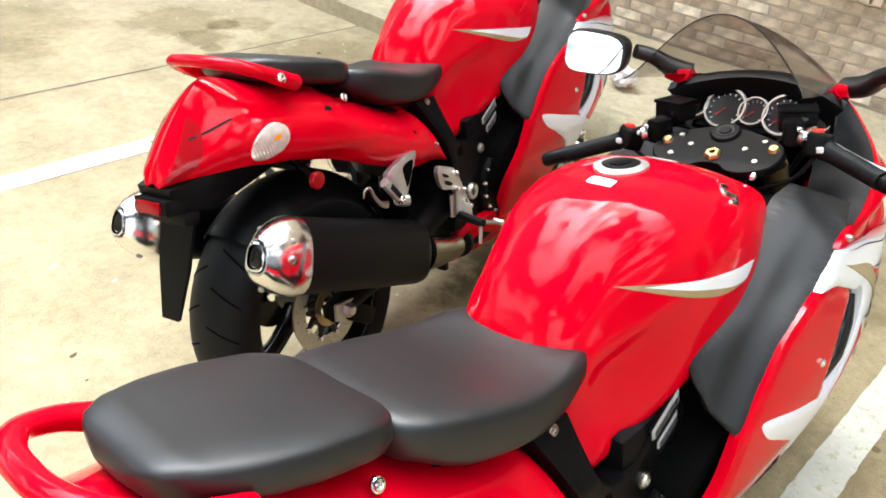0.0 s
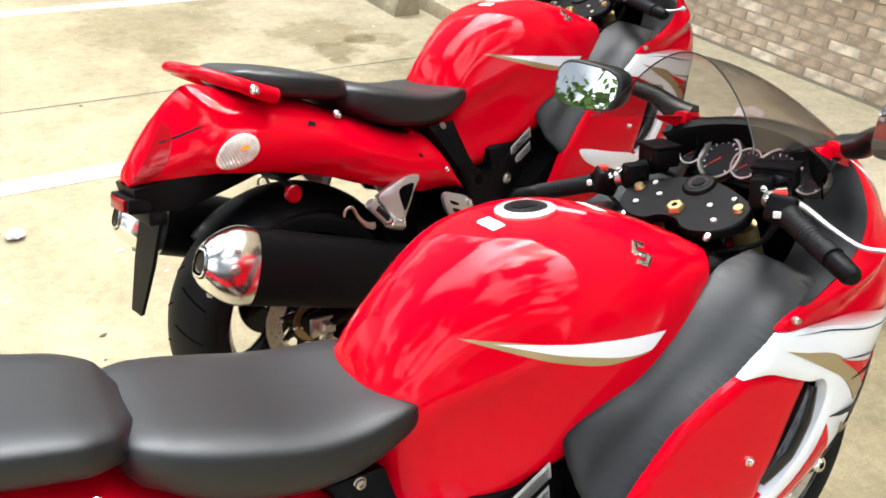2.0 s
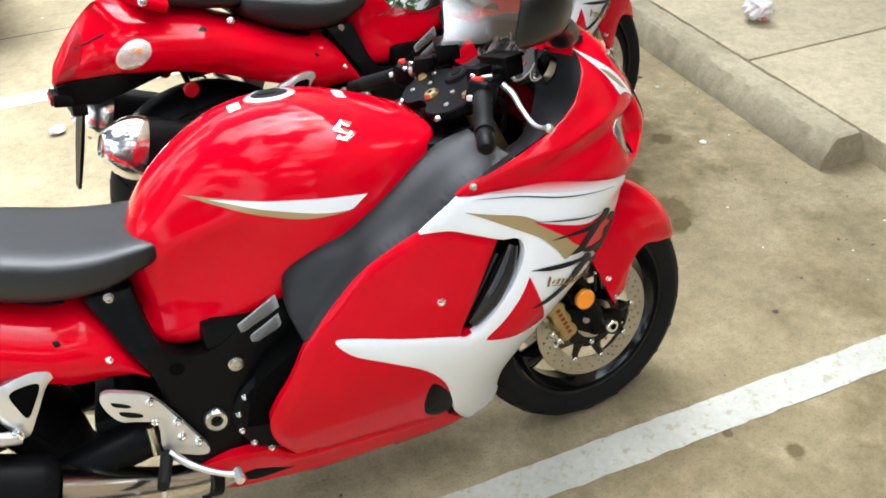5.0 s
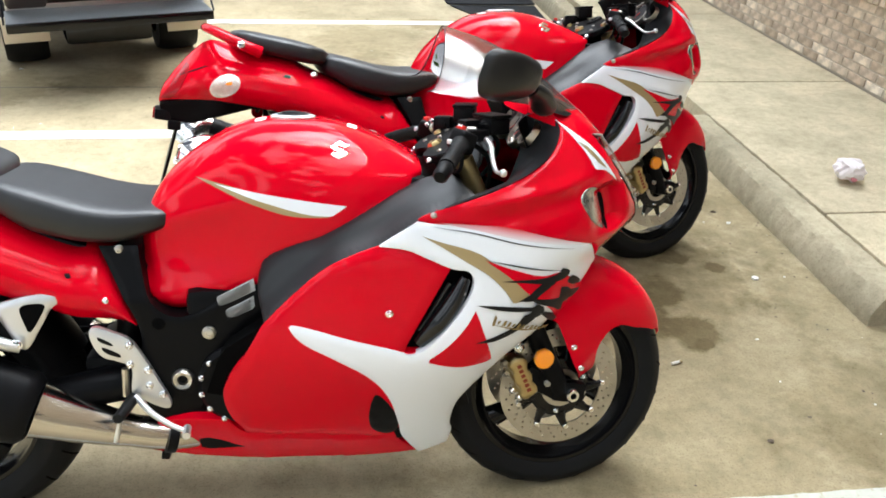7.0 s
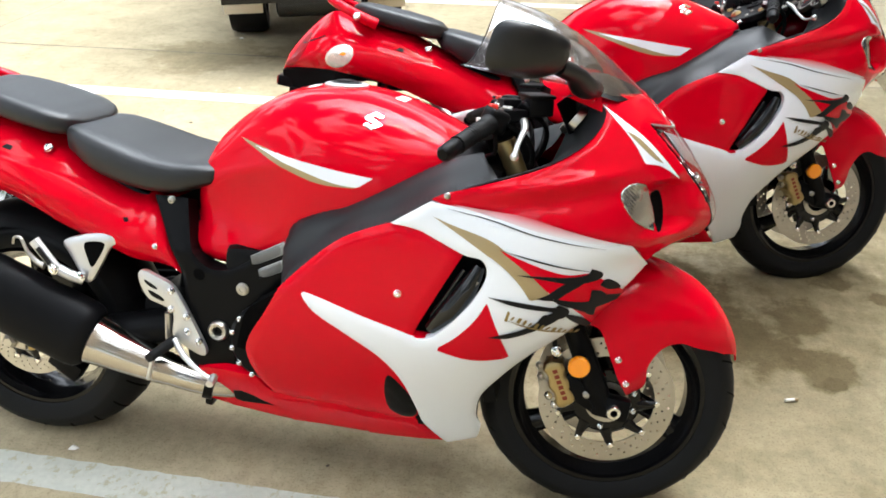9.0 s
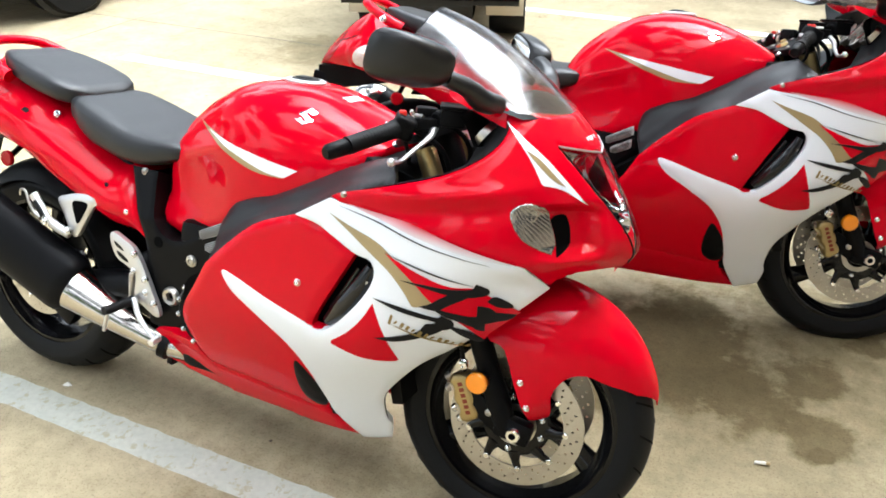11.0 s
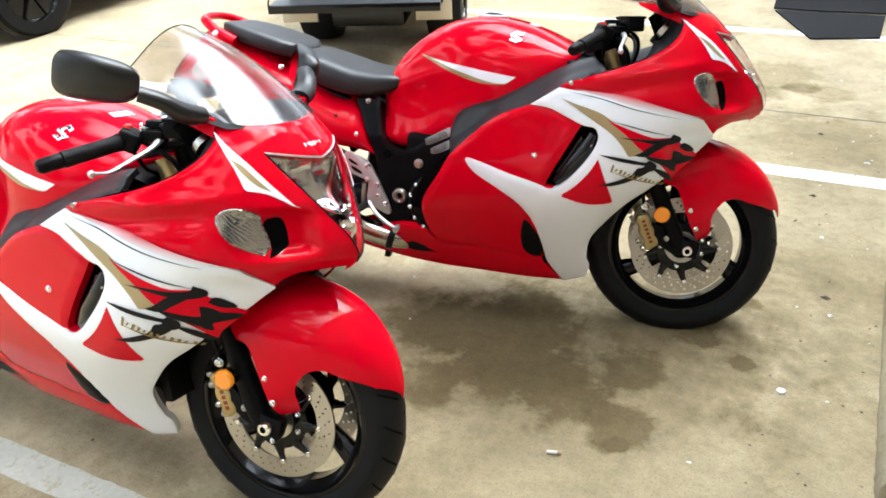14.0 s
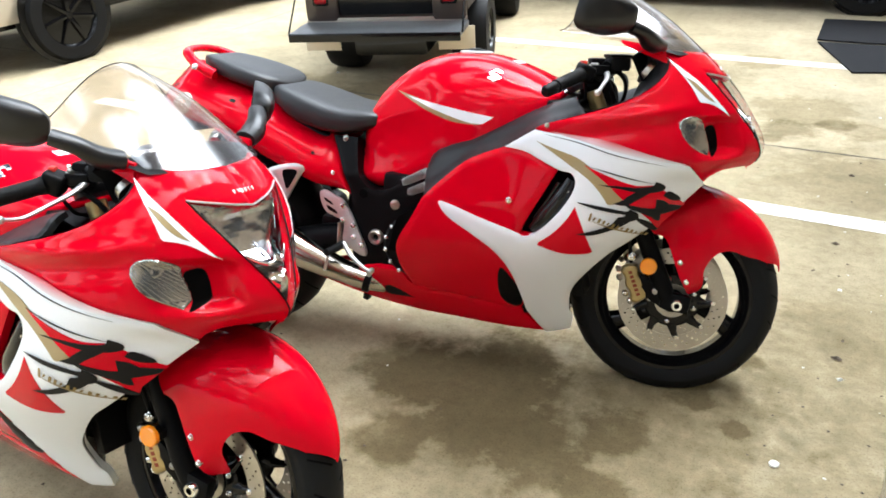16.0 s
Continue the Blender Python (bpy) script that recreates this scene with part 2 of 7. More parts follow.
def concrete(name, base, warm, seed, spots=()):
    m = bpy.data.materials.new(name)
    m.use_nodes = True
    n, l = m.node_tree.nodes, m.node_tree.links
    p = n["Principled BSDF"]
    p.inputs["Roughness"].default_value, p.inputs["Specular IOR Level"].default_value = 0.90, 0.08
    tcd = n.new("ShaderNodeTexCoord")
    mpp = n.new("ShaderNodeMapping")
    mpp.inputs["Location"].default_value = (seed, seed * 0.7, 0)
    l.new(tcd.outputs["Object"], mpp.inputs["Vector"])

    def nz(scale, detail=6.0, rough=0.6):
        q = n.new("ShaderNodeTexNoise")
        q.inputs["Scale"].default_value, q.inputs["Detail"].default_value, q.inputs["Roughness"].default_value = scale, detail, rough
        l.new(mpp.outputs["Vector"], q.inputs["Vector"])
        return q

    def ramp(src, p0, c0, p1, c1):
        r = n.new("ShaderNodeValToRGB")
        e = r.color_ramp.elements
        e[0].position, e[0].color, e[1].position, e[1].color = p0, (*c0, 1), p1, (*c1, 1)
        l.new(src.outputs["Fac"], r.inputs["Fac"])
        return r

    def mult(a, b):
        q = n.new("ShaderNodeMixRGB")
        q.blend_type = "MULTIPLY"
        q.inputs["Fac"].default_value = 1.0
        l.new(a.outputs["Color"], q.inputs["Color1"])
        l.new(b.outputs["Color"], q.inputs["Color2"])
        return q

    big, mid, fine, speck, pit = nz(0.55), nz(3.2, 8), nz(45, 5), nz(160, 2), nz(19, 8, 0.7)
    c = mult(ramp(big, 0.3, base, 0.7, warm), ramp(mid, 0.32, (0.80, 0.80, 0.78), 0.62, (1.05, 1.04, 1.03)))
    c = mult(c, ramp(fine, 0.3, (0.92, 0.92, 0.92), 0.7, (1.06, 1.06, 1.06)))
    c = mult(c, ramp(pit, 0.36, (0.88, 0.88, 0.87), 0.56, (1.05, 1.05, 1.04)))
    c = mult(c, ramp(speck, 0.34, (0.78, 0.77, 0.75), 0.46, (1.0, 1.0, 1.0)))
    if spots:
        # oil and damp: dark round blots with ragged rims; broad soft ones paint building shade
        rag = nz(7.0, 6, 0.65)
        # colour held down away from the kerb, where sunlight comes out too strong
        sxyz, dim_x, edge = n.new("ShaderNodeSeparateXYZ"), n.new("ShaderNodeMapRange"), n.new("ShaderNodeMath")
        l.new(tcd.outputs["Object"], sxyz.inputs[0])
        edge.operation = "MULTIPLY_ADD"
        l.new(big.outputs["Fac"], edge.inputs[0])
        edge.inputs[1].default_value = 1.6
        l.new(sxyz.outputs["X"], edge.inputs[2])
        l.new(edge.outputs[0], dim_x.inputs["Value"])
        dim_x.interpolation_type = "SMOOTHSTEP"
        dim_x.inputs["From Min"].default_value, dim_x.inputs["From Max"].default_value = 1.3, 2.9
        dim_x.inputs["To Min"].default_value, dim_x.inputs["To Max"].default_value = 0.84, 1.0
        keep = dim_x.outputs["Result"]
        for sx, sy, sr, dark in spots:
            dv = n.new("ShaderNodeVectorMath")
            dv.operation = "DISTANCE"
            l.new(tcd.outputs["Object"], dv.inputs[0])
            dv.inputs[1].default_value = (sx, sy, 0)
            ma = n.new("ShaderNodeMath")
            ma.operation = "MULTIPLY_ADD"
            l.new(rag.outputs["Fac"], ma.inputs[0])
            ma.inputs[1].default_value = sr * 1.5
            l.new(dv.outputs["Value"], ma.inputs[2])
            mr = n.new("ShaderNodeMapRange")
            mr.interpolation_type = "SMOOTHSTEP"
            l.new(ma.outputs[0], mr.inputs["Value"])
            mr.inputs["From Min"].default_value, mr.inputs["From Max"].default_value = (sr * 1.32, sr * 1.80) if sr < 0.5 else (sr * 1.35, sr * 1.95)
            mr.inputs["To Min"].default_value, mr.inputs["To Max"].default_value = 1 - dark, 1.0
            mm = n.new("ShaderNodeMath")
            mm.operation = "MULTIPLY"
            l.new(keep, mm.inputs[0])
            l.new(mr.outputs["Result"], mm.inputs[1])
            keep = mm.outputs[0]
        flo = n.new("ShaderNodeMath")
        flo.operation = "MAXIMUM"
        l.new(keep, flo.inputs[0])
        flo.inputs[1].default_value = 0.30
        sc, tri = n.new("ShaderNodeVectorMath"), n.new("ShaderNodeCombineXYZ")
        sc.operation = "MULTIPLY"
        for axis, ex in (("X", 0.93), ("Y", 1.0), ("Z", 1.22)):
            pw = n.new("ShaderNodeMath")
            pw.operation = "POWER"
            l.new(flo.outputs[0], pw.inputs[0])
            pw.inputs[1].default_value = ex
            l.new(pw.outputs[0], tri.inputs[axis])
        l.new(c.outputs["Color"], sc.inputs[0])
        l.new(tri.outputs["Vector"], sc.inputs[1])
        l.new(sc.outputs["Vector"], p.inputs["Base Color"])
    else:
        l.new(c.outputs["Color"], p.inputs["Base Color"])
    bp = n.new("ShaderNodeBump")
    bp.inputs["Strength"].default_value, bp.inputs["Distance"].default_value = 0.6, 0.004
    l.new(fine.outputs["Fac"], bp.inputs["Height"])
    l.new(bp.outputs["Normal"], p.inputs["Normal"])
    return m


# x, y, radius, strength: the last four paint broad shade near the wall
SPOTS = [(2.75, 0.75, 0.34, 0.14), (2.60, 1.45, 0.40, 0.10), (2.55, 2.90, 0.60, 0.11), (2.08, 3.60, 0.16, 0.4), (2.30, 3.75, 0.12, 0.35), (1.66, 4.89, 0.22, 0.3), (2.02, 3.43, 0.07, 0.4), (1.36, 0.87, 0.17, 0.5), (1.56, 0.88, 0.22, 0.55), (1.75, 0.78, 0.22, 0.55), (1.95, 0.68, 0.16, 0.5), (2.14, 0.62, 0.12, 0.5), (1.70, 1.05, 0.20, 0.5), (2.15, 1.05, 0.45, 0.2), (1.68, 0.82, 0.42, 0.2), (2.10, 0.88, 0.12, 0.42), (1.55, 0.58, 0.14, 0.42), (2.40, 1.035, 0.045, 0.6), (2.36, 1.38, 0.06, 0.45), (2.25, 1.13, 0.09, 0.45), (2.15, 0.54, 0.035, 0.6),
         (1.853, -0.36, 0.035, 0.55), (1.74, -0.25, 0.016, 0.5), (2.11, 3.95, 0.34, 0.32), (2.45, 3.7, 0.16, 0.25), (1.2, 3.9, 0.2, 0.18), (-1.1, 3.3, 0.45, 0.30), (-0.5, 3.45, 0.3, 0.25), (2.9, -0.6, 0.5, 0.22), (2.3, -0.5, 0.35, 0.18), (2.6, 0.1, 0.4, 0.2), (2.65, 1.7, 0.3, 0.18), (2.5, 3.0, 0.35, 0.15), (1.2, 4.4, 0.5, 0.2), (2.6, 0.0, 1.6, 0.22), (2.7, 2.2, 1.4, 0.2), (2.2, -1.6, 1.7, 0.24), (1.6, 0.3, 1.1, 0.12)]
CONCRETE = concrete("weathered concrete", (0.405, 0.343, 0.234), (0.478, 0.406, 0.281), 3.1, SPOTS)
WALKCON = concrete("pale pavement concrete", (0.47, 0.405, 0.285), (0.55, 0.475, 0.335), 8.4)
STOPCON = concrete("grey cast concrete", (0.31, 0.27, 0.192), (0.455, 0.40, 0.285), 5.5)


def worn_paint(name, color, gone):
    """Line paint that has flaked down to the concrete in places."""
    m = material(name, color, 0.65, grain=0.15, scale=60, bump=0.3, stain=0.2, stain_scale=6)
    n, l = m.node_tree.nodes, m.node_tree.links
    p = n["Principled BSDF"]
    old = p.inputs["Base Color"].links[0].from_socket
    t, a, r, mx = n.new("ShaderNodeTexCoord"), n.new("ShaderNodeTexNoise"), n.new("ShaderNodeMapRange"), n.new("ShaderNodeMixRGB")
    a.inputs["Scale"].default_value, a.inputs["Detail"].default_value, a.inputs["Roughness"].default_value = 26.0, 9.0, 0.75
    r.inputs["From Min"].default_value, r.inputs["From Max"].default_value = gone - 0.02, gone + 0.05
    l.new(t.outputs["Object"], a.inputs["Vector"])
    l.new(a.outputs["Fac"], r.inputs["Value"])
    l.new(r.outputs["Result"], mx.inputs["Fac"])
    mx.inputs["Color1"].default_value = (0.36, 0.325, 0.225, 1)
    l.new(old, mx.inputs["Color2"])
    l.new(mx.outputs["Color"], p.inputs["Base Color"])
    return m


LINE = worn_paint("worn white line paint", (0.66, 0.64, 0.58), 0.34)
GREYLINE = worn_paint("scuffed grey white line paint", (0.44, 0.44, 0.38), 0.41)
JOINT = material("dark joint filler", (0.10, 0.09, 0.075), 0.9, grain=0.3, scale=80)
MORTAR = material("mortar", (0.47, 0.40, 0.315), 0.9, grain=0.2, scale=120, bump=0.4)

# ---- mesh helpers ----
from mathutils.geometry import delaunay_2d_cdt


def part(name, bm, mat, parent=None, label="", sharp=38.0, smooth=True):
    bmesh.ops.recalc_face_normals(bm, faces=bm.faces[:])
    me = bpy.data.meshes.new(name)
    bm.to_mesh(me)
    bm.free()
    me.materials.append(mat)
    if smooth:
        me.polygons.foreach_set("use_smooth", [True] * len(me.polygons))
        me.set_sharp_from_angle(angle=radians(sharp))
    ob = new(name, me)
    if parent:
        ob.parent = parent
    return tagged(ob, label=label)


def raw(name, bm, mat, parent=None, label="", smooth=True):
    """As part(), but keeps the faces' own directions (open sheets)."""
    me = bpy.data.meshes.new(name)
    bm.to_mesh(me)
    bm.free()
    me.materials.append(mat)
    if smooth:
        me.polygons.foreach_set("use_smooth", [True] * len(me.polygons))
        me.set_sharp_from_angle(angle=radians(40))
    ob = new(name, me)
    if parent:
        ob.parent = parent
    return tagged(ob, label=label)


def curve(xs, ys):
    xs, ys = np.array(xs, float), np.array(ys, float)
    d = np.gradient(ys, xs)

    def f(x):
        x = np.clip(np.asarray(x, float), xs[0], xs[-1])
        i = np.clip(np.searchsorted(xs, x) - 1, 0, len(xs) - 2)
        h = xs[i + 1] - xs[i]
        t = (x - xs[i]) / h
        return (2 * t**3 - 3 * t**2 + 1) * ys[i] + (t**3 - 2 * t**2 + t) * h * d[i] + (3 * t**2 - 2 * t**3) * ys[i + 1] + (t**3 - t**2) * h * d[i + 1]
    return f


def spline(pts, n=8, closed=False):
    P = [Vector(p) for p in pts]
    k, out = len(P), []
    for i in range(k if closed else k - 1):
        p0, p1, p2, p3 = (P[(i + j) % k] if closed else P[min(max(i + j, 0), k - 1)] for j in (-1, 0, 1, 2))
        for s in range(n):
            t = s / n
            out.append(0.5 * ((2 * p1) + (p2 - p0) * t + (2 * p0 - 5 * p1 + 4 * p2 - p3) * t * t + (3 * p1 - p0 - 3 * p2 + p3) * t**3))
    if not closed:
        out.append(P[-1].copy())
    return out


def outline(pts, step):
    """A closed outline through the points; a third value marks a corner."""
    corner = [i for i, p in enumerate(pts) if len(p) > 2]
    P = [Vector((p[0], p[1])) for p in pts]
    if not corner:
        loop = spline(P, 8, True)
    else:
        loop = []
        k = len(P)
        for a, b in zip(corner, corner[1:] + [corner[0] + k]):
            loop += spline([P[i % k] for i in range(a, b + 1)], 8)[:-1]
    out = [loop[0]]
    for p in loop[1:]:
        if (p - out[-1]).length > step * 0.5:
            out.append(p)
    res = []
    for a, b in zip(out, out[1:] + out[:1]):
        m = max(1, int((b - a).length / step))
        res += [a.lerp(b, j / m) for j in range(m)]
    return res


def flat_mesh(loop, step):
    """Points and triangles that fill a closed loop."""
    L = np.array([tuple(p) for p in loop])
    lo, hi = L.min(0), L.max(0)
    gx, gy = np.meshgrid(np.arange(lo[0], hi[0], step), np.arange(lo[1], hi[1], step * 0.87))
    gx = gx + (np.arange(gx.shape[0])[:, None] % 2) * step * 0.5
    G = np.stack([gx.ravel(), gy.ravel()], 1)
    A, B = L, np.roll(L, -1, 0)
    cross = ((A[None, :, 1] > G[:, None, 1]) != (B[None, :, 1] > G[:, None, 1]))
    dy = np.where(np.abs(B[:, 1] - A[:, 1]) < 1e-12, 1e-12, B[:, 1] - A[:, 1])
    xi = A[None, :, 0] + (G[:, None, 1] - A[None, :, 1]) / dy * (B[:, 0] - A[:, 0])
    inside = (cross & (G[:, None, 0] < xi)).sum(1) % 2 == 1
    G = G[inside]
    if len(G):
        G = G[edge_distance(G, L) > step * 0.45]
    V = [Vector(p) for p in L] + [Vector(p) for p in G]
    n = len(L)
    r = delaunay_2d_cdt(V, [(i, (i + 1) % n) for i in range(n)], [], 1, 1e-7)
    return np.array([tuple(p) for p in r[0]]), [tuple(f) for f in r[2]], L


def edge_distance(G, L):
    A, B = L, np.roll(L, -1, 0)
    d = B - A
    t = np.clip(((G[:, None] - A[None]) * d).sum(2) / np.maximum((d * d).sum(1), 1e-12), 0, 1)
    return np.linalg.norm(G[:, None] - (A[None] + t[..., None] * d), axis=2).min(1)


def sheet(pts, place, step=0.014, off=0.0, roll=0.0, depth=0.006, side=-1, up=False):
    """A panel: the outline, filled, set into space by place(u, v) -> x, half width, z; lifted by off, its rim rolled in by roll."""
    loop = outline(pts, step)
    P, F, L = flat_mesh(loop, step)
    X, Y, Z = place(P[:, 0], P[:, 1])
    bm = bmesh.new()
    vs = [bm.verts.new((x, side * y, z)) for x, y, z in zip(X, Y, Z)]
    for f in F:
        try:
            bm.faces.new([vs[i] for i in f])
        except ValueError:
            pass
    bm.normal_update()
    flip = sum((f.normal.z if up else f.normal.y * side) * f.calc_area() for f in bm.faces) < 0
    if flip:
        bmesh.ops.reverse_faces(bm, faces=bm.faces[:])
        bm.normal_update()
    D = edge_distance(P, L)
    nrm = [v.normal.copy() for v in vs]
    for v, d, nn in zip(vs, D, nrm):
        h = off
        if roll and d < roll:
            h -= roll * (1 - math.sqrt(max(0.0, 1 - (1 - d / roll) ** 2))) * 0.8
        v.co += nn * h
    rim = [e for e in bm.edges if e.is_boundary]
    if depth:
        base = {v: nn for v, nn in zip(vs, nrm)}
        ext = bmesh.ops.extrude_edge_only(bm, edges=rim)["geom"]
        down = {}
        for e in rim:
            for v in e.verts:
                for le in v.link_edges:
                    o = le.other_vert(v)
                    if o not in base:
                        down[o] = base[v]
        for v, nn in down.items():
            v.co -= nn * depth
    bm.normal_update()
    return bm


def loft(rings, closed=True, cap=True, bm=None):
    bm = bm or bmesh.new()
    R = [[bm.verts.new(p) for p in r] for r in rings]
    n = len(R[0])
    for a, b in zip(R, R[1:]):
        for i in range(n if closed else n - 1):
            j = (i + 1) % n
            bm.faces.new((a[i], a[j], b[j], b[i]))
    if cap and closed:
        for r in (R[0][::-1], R[-1]):
            bm.faces.new(r)
    return bm


def tube(pts, r, n=10, smooth=6, flat=1.0, up=(0, 0, 1), closed=False, bm=None):
    """A swept tube; r is a radius or a list of radii, flat squashes it along up."""
    P = spline(pts, smooth, closed) if smooth > 1 else [Vector(p) for p in pts]
    k = len(P)
    if isinstance(r, (int, float)):
        rad = [r] * k
    else:
        rad = np.interp(np.linspace(0, 1, k), np.linspace(0, 1, len(r)), r)
    rings = []
    for i, p in enumerate(P):
        d = ((P[(i + 1) % k] - P[i - 1]) if closed else (P[min(i + 1, k - 1)] - P[max(i - 1, 0)])).normalized()
        u = Vector(up)
        u = (u - d * u.dot(d))
        u = u.normalized() if u.length > 1e-4 else d.orthogonal().normalized()
        s = d.cross(u)
        rings.append([p + s * (rad[i] * math.cos(a)) + u * (rad[i] * flat * math.sin(a)) for a in (2 * math.pi * j / n for j in range(n))])
    if closed:
        rings.append(rings[0])
        bm = loft(rings, True, False, bm)
        bmesh.ops.remove_doubles(bm, verts=bm.verts[:], dist=1e-6)
        return bm
    return loft(rings, True, True, bm)


def lathe(profile, n=48, axis="Y", close=False, arc=(0, 360), bm=None):
    """Turns (radius, along) about an axis through the origin."""
    bm = bm or bmesh.new()
    full = abs(arc[1] - arc[0]) >= 360
    m = n if full else n + 1
    rows = []
    for r, h in profile:
        row = []
        for i in range(m):
            a = radians(arc[0] + (arc[1] - arc[0]) * i / n)
            c, s = r * math.cos(a), r * math.sin(a)
            row.append(bm.verts.new({"X": (h, c, s), "Y": (c, h, s), "Z": (c, s, h)}[axis]))
        rows.append(row)
    pairs = list(zip(rows, rows[1:])) + ([(rows[-1], rows[0])] if close else [])
    for a, b in pairs:
        for i in range(n):
            j = (i + 1) % m
            bm.faces.new((a[i], a[j], b[j], b[i]))
    bmesh.ops.remove_doubles(bm, verts=bm.verts[:], dist=1e-6)
    return bm


def block(size, at=(0, 0, 0), turn=(0, 0, 0), bevel=0.004, seg=2, bm=None, taper=None):
    b = bmesh.new()
    bmesh.ops.create_cube(b, size=1.0)
    for v in b.verts:
        v.co = Vector((v.co.x * size[0], v.co.y * size[1], v.co.z * size[2]))
        if taper and v.co.z > 0:
            v.co.x *= taper[0]
            v.co.y *= taper[1]
    if bevel:
        bmesh.ops.bevel(b, geom=b.edges[:], offset=bevel, segments=seg, profile=0.6, affect="EDGES")
    b.transform(pose(*at, *turn))
    if bm is None:
        return b
    return join(bm, b)


def join(a, b):
    me = bpy.data.meshes.new("tmp")
    b.to_mesh(me)
    b.free()
    a.from_mesh(me)
    bpy.data.meshes.remove(me)
    return a


def disc(r, h, at, axis, n=20, bevel=0.0015, bm=None):
    """A short round piece with a bevelled face, looking along axis."""
    b = lathe([(0, h), (r - bevel, h), (r, h - bevel), (r, 0), (0, 0)], n, "Z")
    q = Vector(axis).normalized().to_track_quat("Z", "Y").to_matrix().to_4x4()
    b.transform(Matrix.Translation(at) @ q)
    return b if bm is None else join(bm, b)


def bolt(at, axis=(0, -1, 0), r=0.008):
    b = lathe([(0, 0.004), (r * 0.45, 0.004), (r * 0.5, 0.007), (r * 0.9, 0.006), (r, 0.003), (r * 1.25, 0.002), (r * 1.25, -0.004)], 14, "Z")
    q = Vector(axis).normalized().to_track_quat("Z", "Y").to_matrix().to_4x4()
    b.transform(Matrix.Translation(at) @ q)
    return b

# ---- the setting ----
def quad_sheet(name, x0, x1, y0, y1, z, mat, nx=1, ny=1, wobble=0.0, kind="structure", label="", category=""):
    bm = bmesh.new()
    g = [[bm.verts.new((x0 + (x1 - x0) * i / nx, y0 + (y1 - y0) * j / ny, z)) for i in range(nx + 1)] for j in range(ny + 1)]
    if wobble:
        for j, row in enumerate(g):
            for i, v in enumerate(row):
                if i in (0, nx) or j in (0, ny):
                    v.co.x += random.uniform(-wobble, wobble) * (2 if i in (0, nx) else 0.3)
                    v.co.y += random.uniform(-wobble, wobble)
    for j in range(ny):
        for i in range(nx):
            bm.faces.new((g[j][i], g[j][i + 1], g[j + 1][i + 1], g[j + 1][i]))
    ob = part(name, bm, mat, smooth=False)
    return tagged(ob, label=label, category=category, kind=kind)


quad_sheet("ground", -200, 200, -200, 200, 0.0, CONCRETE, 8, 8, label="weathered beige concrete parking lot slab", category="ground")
# painted bay lines, worn at the rims
for y0, y1, x0, x1 in ((-0.242, -0.140, -2.3, 2.62), (2.485, 2.600, -2.25, 2.95), (4.865, 4.985, -2.2, 2.9), (-3.0, -2.88, -2.3, 2.7)):
    quad_sheet("parking_line", x0, x1, y0, y1, 0.003, GREYLINE if y0 > -1 and y0 < 0 else LINE, 160, 1, 0.0025, label="worn white painted parking bay line on concrete", category="parking line")
# slab joints
for x0, x1, y0, y1 in ((-30, 3.05, 3.315, 3.325), (-30, 3.05, -3.9, -3.89), (-2.9, -2.89, -30, 30)):
    quad_sheet("slab_joint", x0, x1, y0, y1, 0.002, JOINT, 120 if x1 - x0 > 1 else 1, 1 if x1 - x0 > 1 else 120, 0.002, label="dark sealed joint in the concrete slab", category="joint")

WALK_X, WALK_Z, WALL_X = 2.985, 0.10, 4.17
pavement = tagged(new("pavement"), "raised pale concrete pavement beside the brick wall", "pavement", kind="structure")
cuts = [-30, -7.75, -5.94, -4.13, -2.32, -0.51, 1.29, 3.10, 4.90, 6.70, 8.5, 30]
for a, b in zip(cuts, cuts[1:]):
    part("slab", block((WALL_X - WALK_X, b - a - 0.012, WALK_Z + 0.1), ((WALL_X + WALK_X) / 2, (a + b) / 2, WALK_Z / 2 - 0.05), bevel=0.008), WALKCON, pavement)
part("joint_bed", block((WALL_X - WALK_X - 0.02, 60, 0.1), ((WALL_X + WALK_X) / 2, 0, WALK_Z - 0.07), bevel=0), JOINT, pavement, "dark joint filling")


def wheel_stop(y0, y1, x0=2.775):
    prof = [(0.0, 0.0), (0.004, 0.05), (0.035, 0.118), (0.05, 0.13), (0.15, 0.13), (0.165, 0.118), (0.196, 0.05), (0.20, 0.0)]
    n = 90
    rings = []
    for j in range(n + 1):
        y = y0 + (y1 - y0) * j / n
        e = 0.012 if j in (0, n) else 0.0
        rings.append([(x0 + 0.1 + (px - 0.1) * (1 - e * 3) + random.uniform(-0.003, 0.003), y, pz * (1 - e * 2) + (random.uniform(-0.005, 0.003) if pz > 0.06 else 0)) for px, pz in prof])
    ob = part("wheel_stop", loft(rings), STOPCON, sharp=25)
    return tagged(ob, "grey cast concrete wheel stop with chipped edges", "wheel stop", "wheel stops along the pavement")


wheel_stop(0.60, 2.43)
wheel_stop(4.10, 5.93, 2.72)
wheel_stop(-2.25, -0.42, 2.80)

# ---- the motorcycle, built once: x forward from the rear axle, y to its left, z up ----
bike = tagged(new("motorcycle"), "red and white sport motorcycle leaning on its side stand", "motorcycle", "motorcycles parked side by side")

